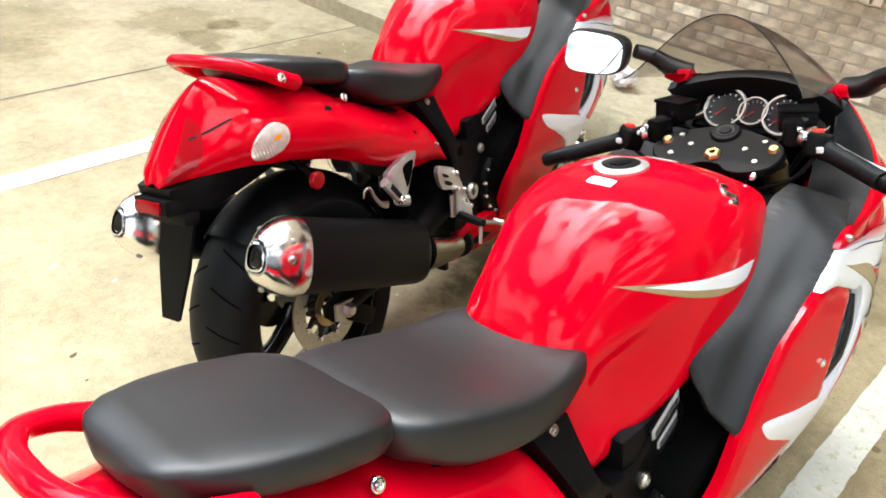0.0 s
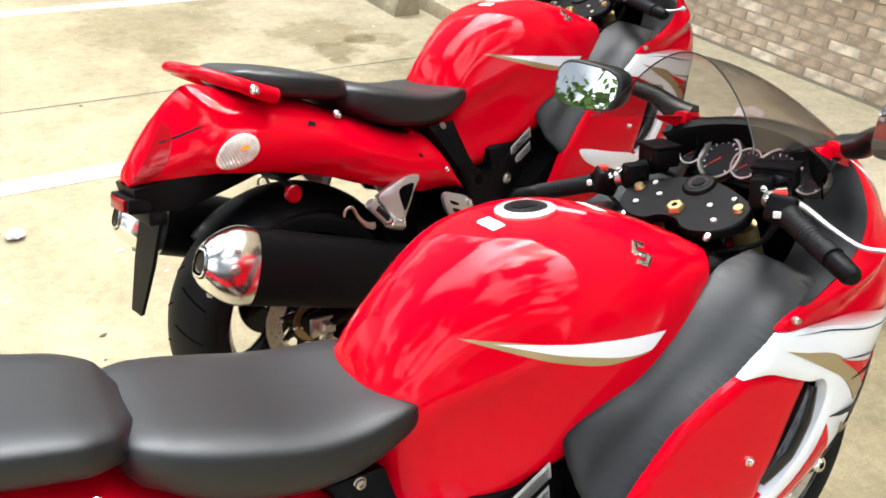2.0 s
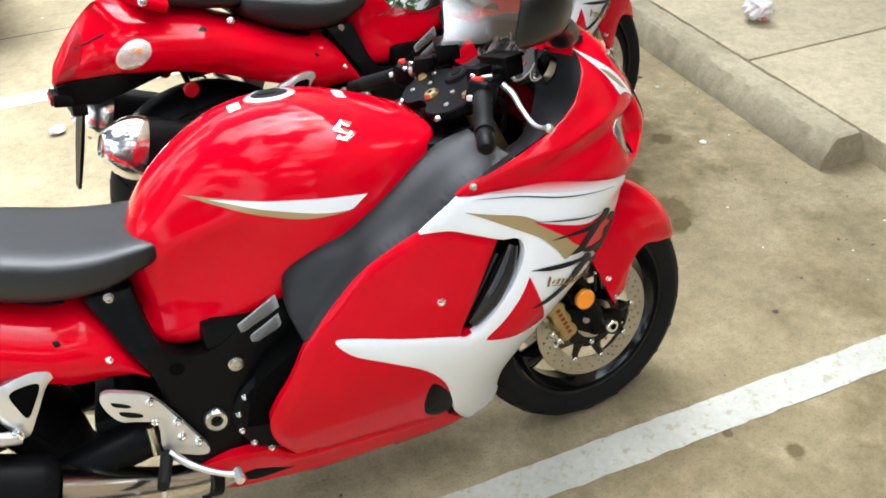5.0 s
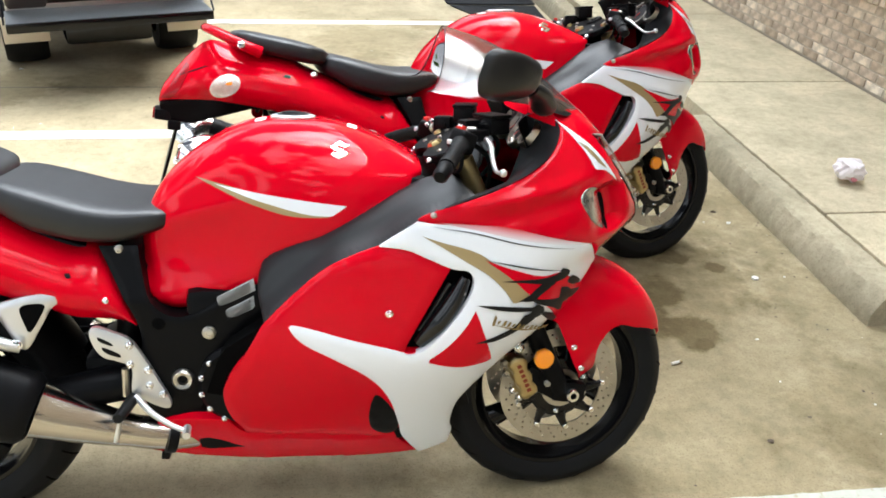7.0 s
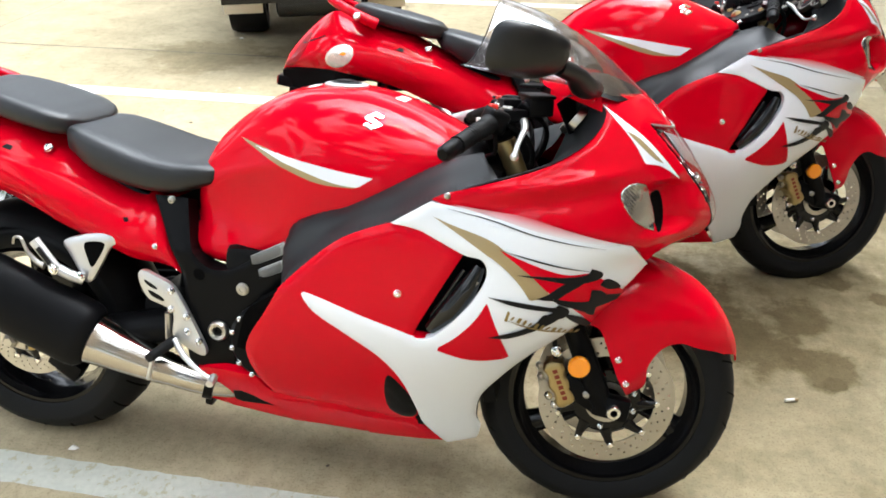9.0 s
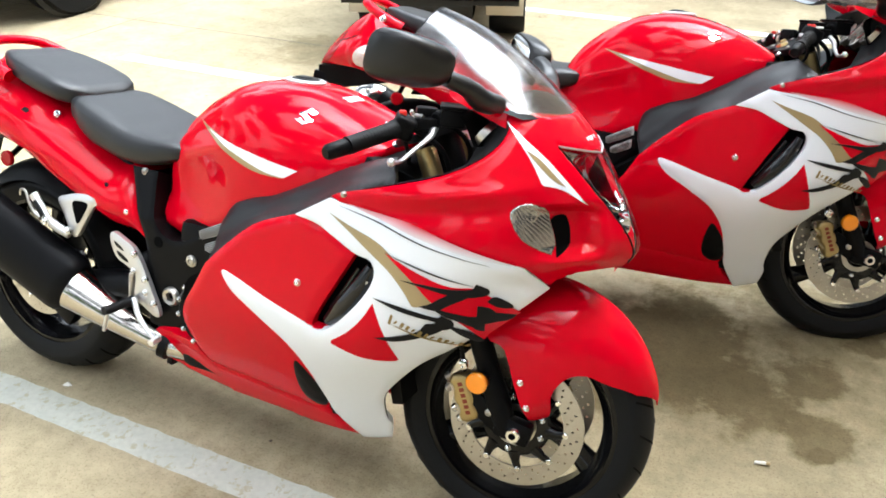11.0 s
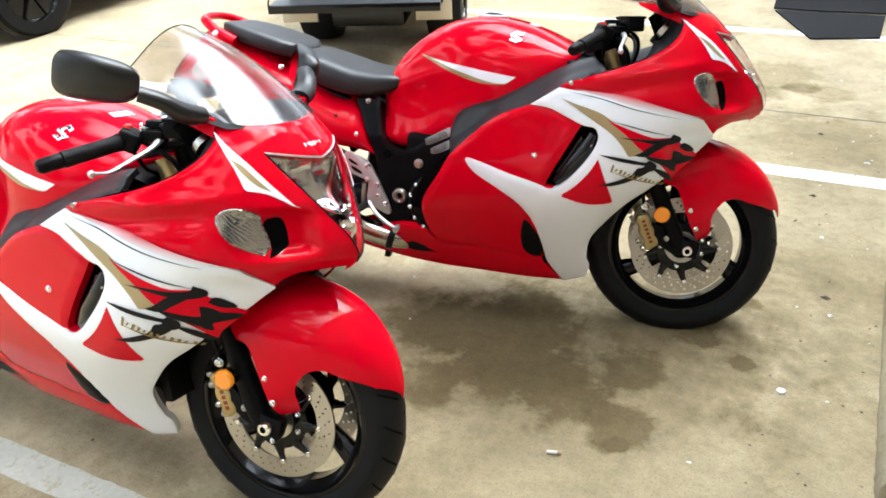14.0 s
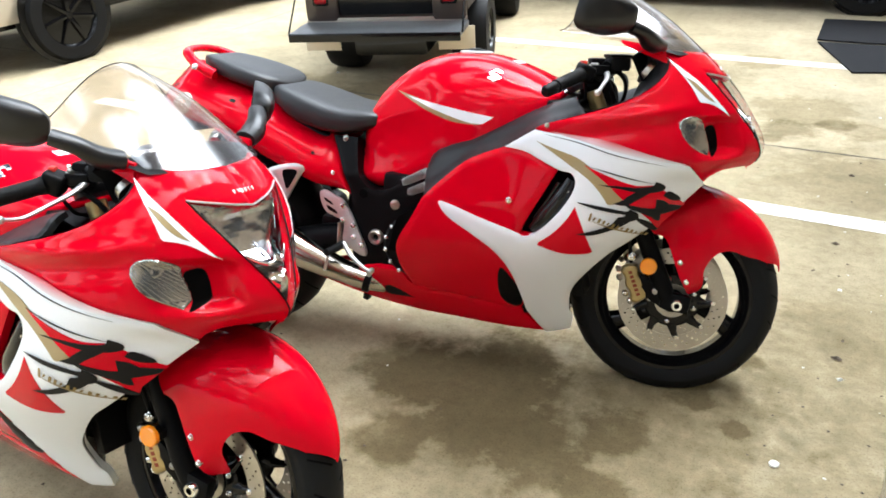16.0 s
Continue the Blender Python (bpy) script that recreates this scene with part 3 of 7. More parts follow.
# fairing shape: half width over x and z
f_nose = curve([0.1, 0.3, 0.45, 0.55, 0.62, 0.676, 0.695, 0.714, 0.75, 0.78, 0.82, 0.886, 0.949, 1.0, 1.04], [1.27, 1.33, 1.46, 1.56, 1.594, 1.612, 1.632, 1.648, 1.655, 1.645, 1.622, 1.577, 1.522, 1.467, 1.415])
f_start = curve([0.1, 0.4, 0.6, 1.03], [0.92, 1.0, 1.15, 1.15])
f_wide = curve([0.10, 0.16, 0.23, 0.30, 0.40, 0.47, 0.55, 0.65, 0.78, 0.85, 0.90, 0.94, 0.97, 1.0, 1.04], [0.07, 0.125, 0.172, 0.21, 0.26, 0.287, 0.30, 0.299, 0.291, 0.278, 0.255, 0.226, 0.204, 0.178, 0.14])
f_blunt = curve([0.1, 0.84, 0.90, 0.95, 1.04], [0.8, 0.8, 0.58, 0.42, 0.4])


def f_u(x, z):
    u = (np.asarray(x, float) - f_start(z)) / (f_nose(z) - f_start(z))
    return np.where(u > 0, np.arcsin(np.clip(u, -1, 1)), u)


def f_half(x, z):
    u = (np.asarray(x, float) - f_start(z)) / (f_nose(z) - f_start(z))
    front = np.clip(1 - np.clip(u, 0, 1) ** 2.8, 0, 1) ** f_blunt(z)
    back = 1 - 0.16 * (np.clip(f_start(z) - x, 0, None) / 0.6) ** 2
    # pressed ridge and hollow that run back from the lamp and the duct on the cheek
    zr = 0.818 + 0.16 * (x - 1.25)
    span = np.clip((x - 1.13) / 0.15, 0, 1) * np.clip((1.50 - x) / 0.10, 0, 1)
    ridge = 0.011 * np.exp(-((z - zr - 0.012) / 0.014) ** 2) - 0.009 * np.exp(-((z - zr + 0.026) / 0.018) ** 2)
    # the cheek turns in under the lamp; the ram air mouth lies in the hollow
    xd = 1.452 + (0.795 - z) * 0.23
    s0, s1 = np.clip((x - xd) / 0.080, 0, 1), np.clip((x - xd - 0.088) / 0.068, 0, 1)
    zw = np.clip((z - 0.722) / 0.03, 0, 1) * np.clip((0.842 - z) / 0.03, 0, 1)
    pinch = 0.056 * s0 * s0 * (3 - 2 * s0) * (1 - s1 * s1 * (3 - 2 * s1)) * zw * zw * (3 - 2 * zw)
    return np.maximum(f_wide(z) * np.where(u > 0, front, back) + span * ridge - pinch, 0.0)


def on_side(x, z):
    return x, f_half(x, z), z


NS = 0.36


def on_nose(u, z):
    u = u / NS
    s = np.where(u > 0, np.sin(np.clip(u, -1.6, math.pi / 2)), u)
    x = f_start(z) + s * (f_nose(z) - f_start(z))
    return x, f_half(x, z), z


def nose_pts(pts):
    out = []
    for p in pts:
        if p[0] is None:
            out.append((NS * radians(p[3] if len(p) > 3 else 90), p[1], 1))
        else:
            out.append((NS * float(f_u(p[0], p[1])), p[1], *p[2:]))
    return out


def both(name, pts, place, mat, parent=bike, label="", smooth=True, **kw):
    obs = []
    for side in (-1, 1):
        obs.append(raw(name, sheet(pts, place, side=side, **kw), mat, parent, label, smooth))
    return obs


# red side panel and belly
SIDE = [(0.754, 0.576, 1), (0.816, 0.637), (0.898, 0.702), (1.0, 0.744, 1), (1.06, 0.738), (1.10, 0.72), (1.148, 0.692, 1), (1.098, 0.602), (1.06, 0.53), (1.052, 0.505, 1), (1.10, 0.50, 1), (1.12, 0.40), (1.06, 0.29), (1.03, 0.235, 1),
        (0.93, 0.247), (0.82, 0.262), (0.70, 0.268, 1), (0.668, 0.332), (0.660, 0.403), (0.681, 0.455), (0.718, 0.512)]
both("side_panel", SIDE, on_side, RED, label="glossy red fairing side panel", roll=0.008, depth=0.02)
BELLY = [(0.28, 0.235, 1), (0.36, 0.222), (0.435, 0.205), (0.566, 0.183), (0.70, 0.172), (0.83, 0.165), (0.964, 0.156), (1.10, 0.153, 1), (1.06, 0.20), (1.035, 0.243, 1), (0.93, 0.252), (0.82, 0.268), (0.70, 0.274), (0.66, 0.315, 1), (0.60, 0.318), (0.52, 0.312, 1), (0.42, 0.262)]
both("belly_panel", BELLY, lambda x, z: (x, np.clip(f_half(x, z) - 0.13 * np.clip(0.72 - x, 0, 1) ** 1.2, 0.05, 1), z), RED, roll=0.006, depth=0.02)
# white panel with its swoosh
SWOOSH = [(0.810, 0.575), (0.849, 0.570), (0.94, 0.541), (1.032, 0.514), (1.062, 0.500), (1.101, 0.517), (1.158, 0.58), (1.190, 0.632), (1.197, 0.666), (1.184, 0.687), (1.152, 0.693), (1.099, 0.717), (1.055, 0.736), (1.0, 0.744, 1), (1.080, 0.794, 1),
          (1.104, 0.790, 1), (1.21, 0.777), (1.36, 0.744), (1.478, 0.709, 1), (1.513, 0.653, 1), (1.464, 0.604), (1.409, 0.556), (1.339, 0.497), (1.281, 0.451), (1.223, 0.385), (1.183, 0.325), (1.172, 0.255), (1.180, 0.218), (1.171, 0.172, 1), (1.10, 0.153, 1), (1.055, 0.235), (1.044, 0.285), (1.019, 0.379), (0.974, 0.445), (0.905, 0.494), (0.837, 0.536)]
both("white_panel", SWOOSH, on_side, WHITE, label="white fairing panel with a curved swoosh", off=0.004, roll=0.004, depth=0.02, step=0.011)
# graphics on the white panel
both("red_graphic", [(1.201, 0.600, 1), (1.216, 0.56), (1.243, 0.478), (1.236, 0.464), (1.17, 0.462), (1.097, 0.484, 1), (1.14, 0.517), (1.178, 0.56)], on_side, RED, off=0.0055, depth=0.001)
both("gold_graphic", [(1.088, 0.765, 1), (1.135, 0.749), (1.191, 0.732), (1.227, 0.712), (1.278, 0.668), (1.313, 0.633), (1.322, 0.616, 1), (1.283, 0.610, 1), (1.262, 0.642), (1.229, 0.676), (1.184, 0.706), (1.132, 0.739)], on_side, GOLD, off=0.0055, depth=0.001, step=0.007)
both("red_graphic", [(1.220, 0.711, 1), (1.286, 0.685), (1.348, 0.664), (1.395, 0.663), (1.42, 0.645), (1.468, 0.606, 1), (1.416, 0.556, 1), (1.40, 0.536), (1.387, 0.563), (1.357, 0.595), (1.313, 0.631), (1.278, 0.666)], on_side, RED, off=0.0060, depth=0.001, step=0.007)
both("white_fade", [(1.125, 0.792, 1), (1.207, 0.783), (1.28, 0.774), (1.352, 0.753), (1.470, 0.717, 1), (1.403, 0.727), (1.32, 0.744), (1.233, 0.765)], on_side, FADE, off=0.0045, depth=0.001, step=0.007)
both("pinstripe", [(1.104, 0.785, 1), (1.207, 0.766), (1.30, 0.741), (1.42, 0.716, 1), (1.30, 0.7388), (1.207, 0.7635)], on_side, INK, off=0.0055, depth=0.001, step=0.006)
both("pinstripe", [(1.219, 0.7115, 1), (1.285, 0.6965), (1.342, 0.682), (1.396, 0.668, 1), (1.343, 0.6792), (1.286, 0.6932)], on_side, INK, off=0.0066, depth=0.001, step=0.006)
STROKES = [[(1.257, 0.663, 1), (1.302, 0.662), (1.349, 0.659), (1.386, 0.662), (1.396, 0.675, 1), (1.416, 0.664), (1.415, 0.651), (1.391, 0.644), (1.354, 0.645), (1.307, 0.655)], [(1.334, 0.637), (1.354, 0.648), (1.386, 0.647), (1.351, 0.624), (1.328, 0.610), (1.296, 0.614, 1), (1.316, 0.623)],
           [(1.318, 0.617, 1), (1.356, 0.607), (1.393, 0.600), (1.424, 0.609), (1.460, 0.601, 1), (1.451, 0.591), (1.429, 0.586), (1.411, 0.582), (1.393, 0.574), (1.366, 0.588), (1.338, 0.601)], [(1.399, 0.626, 1), (1.419, 0.620), (1.430, 0.603), (1.413, 0.590), (1.408, 0.562, 1), (1.391, 0.572), (1.396, 0.594)],
           [(1.414, 0.635, 1), (1.427, 0.646), (1.450, 0.631), (1.455, 0.619), (1.432, 0.622)], [(1.203, 0.613, 1), (1.243, 0.609), (1.292, 0.601), (1.329, 0.594), (1.337, 0.600, 1), (1.357, 0.588), (1.356, 0.573), (1.338, 0.566), (1.314, 0.575), (1.327, 0.584), (1.287, 0.591), (1.244, 0.600)],
           [(1.312, 0.578), (1.340, 0.569), (1.316, 0.551), (1.279, 0.534), (1.241, 0.523), (1.205, 0.524, 1), (1.255, 0.539), (1.293, 0.557)], [(1.350, 0.576), (1.384, 0.562), (1.405, 0.537, 1), (1.394, 0.533), (1.369, 0.553)]]
for s in STROKES:
    both("brush_stroke", s, on_side, INK, off=0.0074, depth=0.001, step=0.005)
for i in range(13):
    x, w, h = 1.236 + 0.0112 * i, (0.0052, 0.0038, 0.0060)[i % 3], 0.021 if i == 0 else (0.011, 0.008, 0.012)[i % 3] - 0.0004 * i
    z = 0.577 - (x - 1.236) * 0.38
    both("script_bar", [(x, z - h / 2, 1), (x + w, z - h / 2 - w * 0.36, 1), (x + w + 0.006, z + h / 2 - w * 0.36, 1), (x + 0.006, z + h / 2, 1)], on_side, SCRIPT, off=0.0088, depth=0.001, step=0.005)
both("script_line", [(1.240, 0.567, 1), (1.30, 0.547), (1.375, 0.522, 1), (1.30, 0.543)], on_side, SCRIPT, off=0.0086, depth=0.001, step=0.005)

# inner liner and intake
both("inner_liner", [(0.60, 0.34, 1), (0.70, 0.23, 1), (1.10, 0.19, 1), (1.16, 0.33, 1), (1.28, 0.46), (1.42, 0.58, 1), (1.44, 0.74, 1), (1.2, 0.80, 1), (0.98, 0.70, 1), (0.78, 0.58, 1), (0.66, 0.50, 1)], lambda x, z: (x, f_half(x, z) - 0.040, z), VOID, step=0.03, depth=0.10)
for side in (-1, 1):
    rings = []
    for p in spline([(1.445, 0.600, 0), (1.409, 0.556, 0), (1.339, 0.497, 0), (1.281, 0.451, 0), (1.223, 0.385, 0), (1.185, 0.325, 0), (1.174, 0.255, 0), (1.178, 0.21, 0), (1.165, 0.172, 0)], 5):
        y = float(f_half(p.x, p.y)) - 0.001
        rings.append([(p.x - 0.07 * t ** 0.7, side * (y + (0.07 - y) * t), p.y + 0.02 * t) for t in np.linspace(0, 1, 7)])
    raw("duct_liner", loft(rings, False), PLASTIC, bike, "black inner fairing duct")
part("radiator", block((0.03, 0.30, 0.36), (1.16, 0, 0.47), (0, -14, 0)), PLASTIC, bike)
part("engine_block", block((0.50, 0.34, 0.40), (0.83, 0, 0.42), bevel=0.03), FRAMEM, bike)
for side in (-1, 1):
    part("intake_duct", tube([(1.182, side * 0.279, 0.668), (1.158, side * 0.281, 0.618), (1.122, side * 0.281, 0.566), (1.083, side * 0.272, 0.520)], [0.012, 0.021, 0.022, 0.014], 16), DUCT, bike, "glossy black intake duct")
    part("duct_clip", tube([(1.176, side * 0.292, 0.640), (1.166, side * 0.293, 0.618)], [0.007, 0.006], 8, 2, 0.5, (0, 1, 0)), STEEL, bike, "small metal duct clip")
    part("intake_hose", tube([(1.150, side * 0.272, 0.655), (1.118, side * 0.270, 0.600), (1.085, side * 0.268, 0.548)], 0.007, 10), DUCT, bike)
# vent hole drawn as a raised black sheet, dark in place of shade
both("side_vent", [(0.990, 0.390), (1.021, 0.354), (1.042, 0.304), (1.040, 0.262), (1.010, 0.254), (0.980, 0.280), (0.976, 0.335)], lambda x, z: (x, f_half(x, z) + 0.003, z), PLASTIC, off=0.0025, roll=0.006, depth=0.01)
for side in (-1, 1):
    part("fastener", bolt((1.019, side * (float(f_half(1.019, 0.60)) + 0.001), 0.60), (0, side, 0), 0.0068), CHROME, bike)
    part("fastener", bolt((1.112, side * (float(f_half(1.112, 0.807)) + 0.001), 0.807), (0, side, 0.3), 0.0052), STEEL, bike)

# nose cowl
COWL = nose_pts([(1.080, 0.797, 1), (1.10, 0.808), (1.15, 0.824), (1.207, 0.842), (1.296, 0.872), (1.351, 0.900), (1.385, 0.930), (1.399, 0.960), (1.390, 0.986), (1.365, 1.004, 1), (1.41, 1.004), (1.44, 1.000), (None, 0.995, 1, 90), (None, 0.922, 1, 90), (None, 0.930, 1, 80), (None, 0.943, 1, 64),
                  (None, 0.85, 1, 68.5), (None, 0.775, 1, 74), (None, 0.730, 1, 80), (None, 0.706, 1, 86), (None, 0.700, 1, 90), (None, 0.680, 1, 90), (1.62, 0.682), (1.56, 0.683), (1.513, 0.655, 1), (1.478, 0.709, 1), (1.36, 0.744), (1.21, 0.777), (1.104, 0.790, 1)])
both("nose_cowl", COWL, on_nose, RED, label="glossy red nose cowl", roll=0.005, depth=0.012, step=0.0075)
LENS = [(NS * radians(64), 0.943, 1), (NS * radians(80), 0.930, 1), (NS * radians(90), 0.922, 1), (NS * radians(90), 0.700, 1), (NS * radians(86), 0.706, 1), (NS * radians(80), 0.730, 1), (NS * radians(74), 0.775, 1), (NS * radians(68.5), 0.85, 1)]
lamp = part("headlight", loft([[(x, y, z) for y, z in ((-0.10, 0.92), (0.10, 0.92), (0.06, 0.70), (-0.06, 0.70))] for x in (1.42, 1.47)]), VOID, bike, "clear headlight with chrome reflectors")
both("lens", LENS, on_nose, CLEAR, lamp, "clear headlight lens", off=0.001, depth=0.004, step=0.010)


def on_bowl(u, z):
    x, y, z = on_nose(u, z)
    dip = 0.052 * np.clip(1 - ((z - 0.868) / 0.052) ** 2, 0, 1) ** 0.5 + 0.030 * np.clip(1 - ((z - 0.765) / 0.046) ** 2, 0, 1) ** 0.5
    return x - dip * np.clip(1 - (y / 0.115) ** 2, 0.15, 1), y, z


def a90(deg, z):
    return NS * radians(deg), z, 1


both("reflector_bowl", [a90(65, 0.940), a90(80, 0.927), a90(90, 0.919), a90(90, 0.816), a90(80, 0.816), a90(70.5, 0.845)], on_bowl, REFLECT, lamp, "faceted chrome reflector", off=-0.010, depth=0.0, step=0.009, smooth=False)
both("lower_bezel", [a90(72, 0.836), a90(80, 0.808), a90(90, 0.806), a90(90, 0.703), a90(86, 0.709), a90(80.5, 0.733), a90(74.8, 0.777)], on_bowl, SATIN, lamp, "dark lamp bezel", off=-0.014, depth=0.0, step=0.012)
for side in (-1, 1):
    px, py, pz = (float(q) for q in on_nose(NS * radians(80), 0.772))
    b = lathe([(0.0, 0.010), (0.014, 0.007), (0.019, 0.0), (0.022, 0.007), (0.026, 0.007), (0.028, -0.02)], 24, "X")
    b.transform(pose(px - 0.030, side * (py - 0.004), pz, 0, 10, side * 28))
    part("projector", b, CHROME, lamp, "round chrome projector lamp")
rail = [on_nose(*p) for p in ((NS * radians(d), z) for d, z in ((71, 0.832), (75, 0.818), (80, 0.812), (85, 0.816), (88, 0.826)))]
for side in (-1, 1):
    part("chrome_trim", tube([(float(x) - 0.014, side * float(y), z) for x, y, z in rail], [0.003, 0.004, 0.0045, 0.006, 0.003], 8), CHROME, lamp)
    rim = [on_nose(*p) for p in ((NS * radians(d), z) for d, z in ((64, 0.943), (72, 0.937), (80, 0.930), (85, 0.926), (90, 0.922)))]
    part("lens_rim", tube([(float(x), side * float(y), z) for x, y, z in rim], 0.0022, 6), ALLOY, lamp)
    rim = [on_nose(*p) for p in ((NS * radians(d), z) for d, z in ((64, 0.943), (68.5, 0.85), (74, 0.775), (80, 0.730), (86, 0.706), (90, 0.700)))]
    part("lens_rim", tube([(float(x), side * float(y), z) for x, y, z in rim], 0.0018, 6), PLASTIC, lamp)
for y in (-0.0275, -0.0165, -0.0055, 0.0055, 0.0165, 0.0275):
    grid = np.linspace(1.56, 1.40, 161)
    bx = float(np.interp(abs(y), f_half(grid, 0.950 + 0 * grid), grid))
    part("badge_bar", block((0.003, 0.0080, 0.010), (bx, y, 0.948), (0, -38, math.copysign(14 + abs(y) * 500, y)), 0.001, 1), DIAL, bike)
both("white_graphic", nose_pts([(1.391, 0.981, 1), (1.430, 0.956), (1.487, 0.913), (1.560, 0.833, 1), (1.518, 0.864), (1.483, 0.874, 1), (1.450, 0.922)]), on_nose, WHITE, off=0.0015, depth=0.001, step=0.008)
both("gold_graphic", nose_pts([(1.440, 0.935, 1), (1.470, 0.918), (1.520, 0.870, 1), (1.495, 0.885)]), on_nose, GOLD, off=0.0022, depth=0.001, step=0.008)
# front turn signals and ram air mouths
def on_ribs(place, deep=0.0011, rate=1.0):
    """Small facets of a lamp's reflector."""
    def ribbed(u, z):
        x, y, z2 = place(u, z)
        return x, y + deep * np.sin(u * 900.0 * rate + z * 420.0 * rate + 0.6 * np.sin(z * 150.0)) - deep, z2
    return ribbed


def lamp_pts(pts):
    """The lamp and the mouth beside it, narrowed along the cheek."""
    return nose_pts([(1.482 + 0.72 * (p[0] - 1.478), *p[1:]) for p in pts])


# near black sheet stands for the deep shade inside the mouth
both("air_mouth", lamp_pts([(1.504, 0.801), (1.517, 0.810), (1.531, 0.806), (1.543, 0.786), (1.550, 0.762), (1.550, 0.741), (1.537, 0.732), (1.517, 0.762)]), on_nose, VOID, off=0.0015, depth=0.003, label="black sheet for the shaded ram air mouth", step=0.005)
both("turn_signal", lamp_pts([(1.420, 0.822), (1.438, 0.836), (1.468, 0.839), (1.493, 0.828), (1.504, 0.798), (1.524, 0.735, 1), (1.490, 0.748), (1.456, 0.772), (1.428, 0.802)]), on_ribs(on_nose, 0.0005, 1.1), RIBBED, off=0.004, roll=0.003, depth=0.006, label="clear front turn signal with chrome facets", step=0.0016)
for q in ([(1.457, 0.822), (1.466, 0.829), (1.476, 0.822), (1.478, 0.808), (1.470, 0.800), (1.460, 0.806)],):
    both("lamp_bulb", lamp_pts(q), on_nose, RIBBED, off=0.0052, roll=0.003, depth=0.003, label="clear bulb in the lamp", step=0.003)

# grey inner panels beside the tank
g_low = curve([0.74, 0.754, 0.816, 0.898, 0.999, 1.098, 1.21], [0.555, 0.576, 0.637, 0.702, 0.743, 0.806, 0.838])
g_top = curve([0.74, 0.766, 0.887, 0.978, 1.09, 1.21], [0.675, 0.706, 0.755, 0.802, 0.852, 0.90])


def on_grey(x, z):
    s = np.clip((z - g_low(x)) / (g_top(x) - g_low(x)), -0.1, 1.1)
    return x, f_half(x, g_low(x)) * (1 - s) + (0.187 - 0.12 * np.clip(x - 0.85, 0, 1)) * s - 0.006 * np.sin(np.clip(s, 0, 1) * math.pi * 2) + 0.002 * np.exp(-((s - 0.62) / 0.18) ** 2) - 0.009, z


both("inner_panel", [(0.754, 0.576, 1), (0.742, 0.625), (0.744, 0.668), (0.770, 0.705), (0.887, 0.756), (0.978, 0.803), (1.09, 0.853), (1.16, 0.875, 1), (1.205, 0.842, 1), (1.15, 0.824), (1.098, 0.806), (1.0, 0.744), (0.898, 0.702), (0.816, 0.637)], on_grey, TRIM, label="dark grey satin side trim beside the tank", off=0.0, roll=0.006, depth=0.014, step=0.006)
# cockpit lining: from the cowl's rim inwards
EDGE = [(1.14, 0.820), (1.207, 0.842), (1.296, 0.872), (1.351, 0.900), (1.385, 0.930), (1.399, 0.960), (1.390, 0.986), (1.365, 1.004)]
INNER = [(1.13, 0.150, 0.80), (1.19, 0.150, 0.80), (1.25, 0.150, 0.81), (1.29, 0.145, 0.84), (1.31, 0.14, 0.88), (1.325, 0.13, 0.92), (1.33, 0.12, 0.95), (1.33, 0.12, 0.98)]
for side in (-1, 1):
    rings = []
    for p, q in zip(spline([(*e, 0) for e in EDGE], 5), spline(INNER, 5)):
        x, z = p.x, p.y
        y = float(f_half(x, z)) - 0.004
        rings.append([(x + (q.x - x) * t, side * (y + (q.y - y) * t), z + (q.z - z) * t ** 1.6 + 0.001) for t in np.linspace(0, 1, 8)])
    raw("cockpit_lining", loft(rings, False), SATIN, bike, "dark grey cockpit lining")

rings = []
for x in np.linspace(1.40, 1.615, 12):
    zu = 0.694 + 0.05 * max(0.0, 1.50 - x)
    w = max(float(f_half(x, max(zu, 0.690))) - 0.006, 0.01)
    rings.append([(x, w * t, zu + 0.018 * (1 - t * t)) for t in np.linspace(-1, 1, 13)])
raw("nose_underside", loft(rings, False), PLASTIC, bike, "black underside of the nose cowl")

# windscreen
rings = []
for s in np.linspace(0, 1, 15):
    cx, cz = 1.475 - 0.310 * s, 0.992 + 0.180 * s + 0.030 * math.sin(math.pi * s)
    sx, sy, sz = 1.385 - 0.275 * s, 0.150 + 0.030 * min(1, s * 1.6), 1.000 + 0.045 * s
    ex = 0.9 + 1.6 * s
    rings.append([(sx + (cx - sx) * math.cos(a), sy * math.sin(a), sz + (cz - sz) * max(0.0, math.cos(a)) ** ex) for a in np.linspace(-math.pi / 2, math.pi / 2, 29)])
rings = [[(x, y, z) for x, y, z in r] for r in rings]
bm = loft(rings, False)
screen = part("windscreen", bm, SMOKE, bike, "smoked transparent windscreen")
part("edge_trim", tube(rings[-1], 0.0014, 6, 1), SATIN, screen)
for side in (-1, 1):
    ear = []
    for s in np.linspace(0.0, 0.42, 12):
        x, y, z, h = 1.388 - 0.275 * s, 0.151 + 0.030 * min(1, s * 1.6), 1.001 + 0.045 * s, 0.004 + 0.030 * (1 - s / 0.42) ** 0.8
        ear.append([(x, side * (y - 0.002), z + 0.004), (x, side * (y + 0.004), z + 0.004), (x + 0.002, side * (y + 0.010), z - h * 0.5), (x + 0.004, side * (y + 0.012), z - h), (x + 0.004, side * (y + 0.006), z - h)])
    part("screen_ear", loft(ear), RED, bike, "red cowl edge along the windscreen")
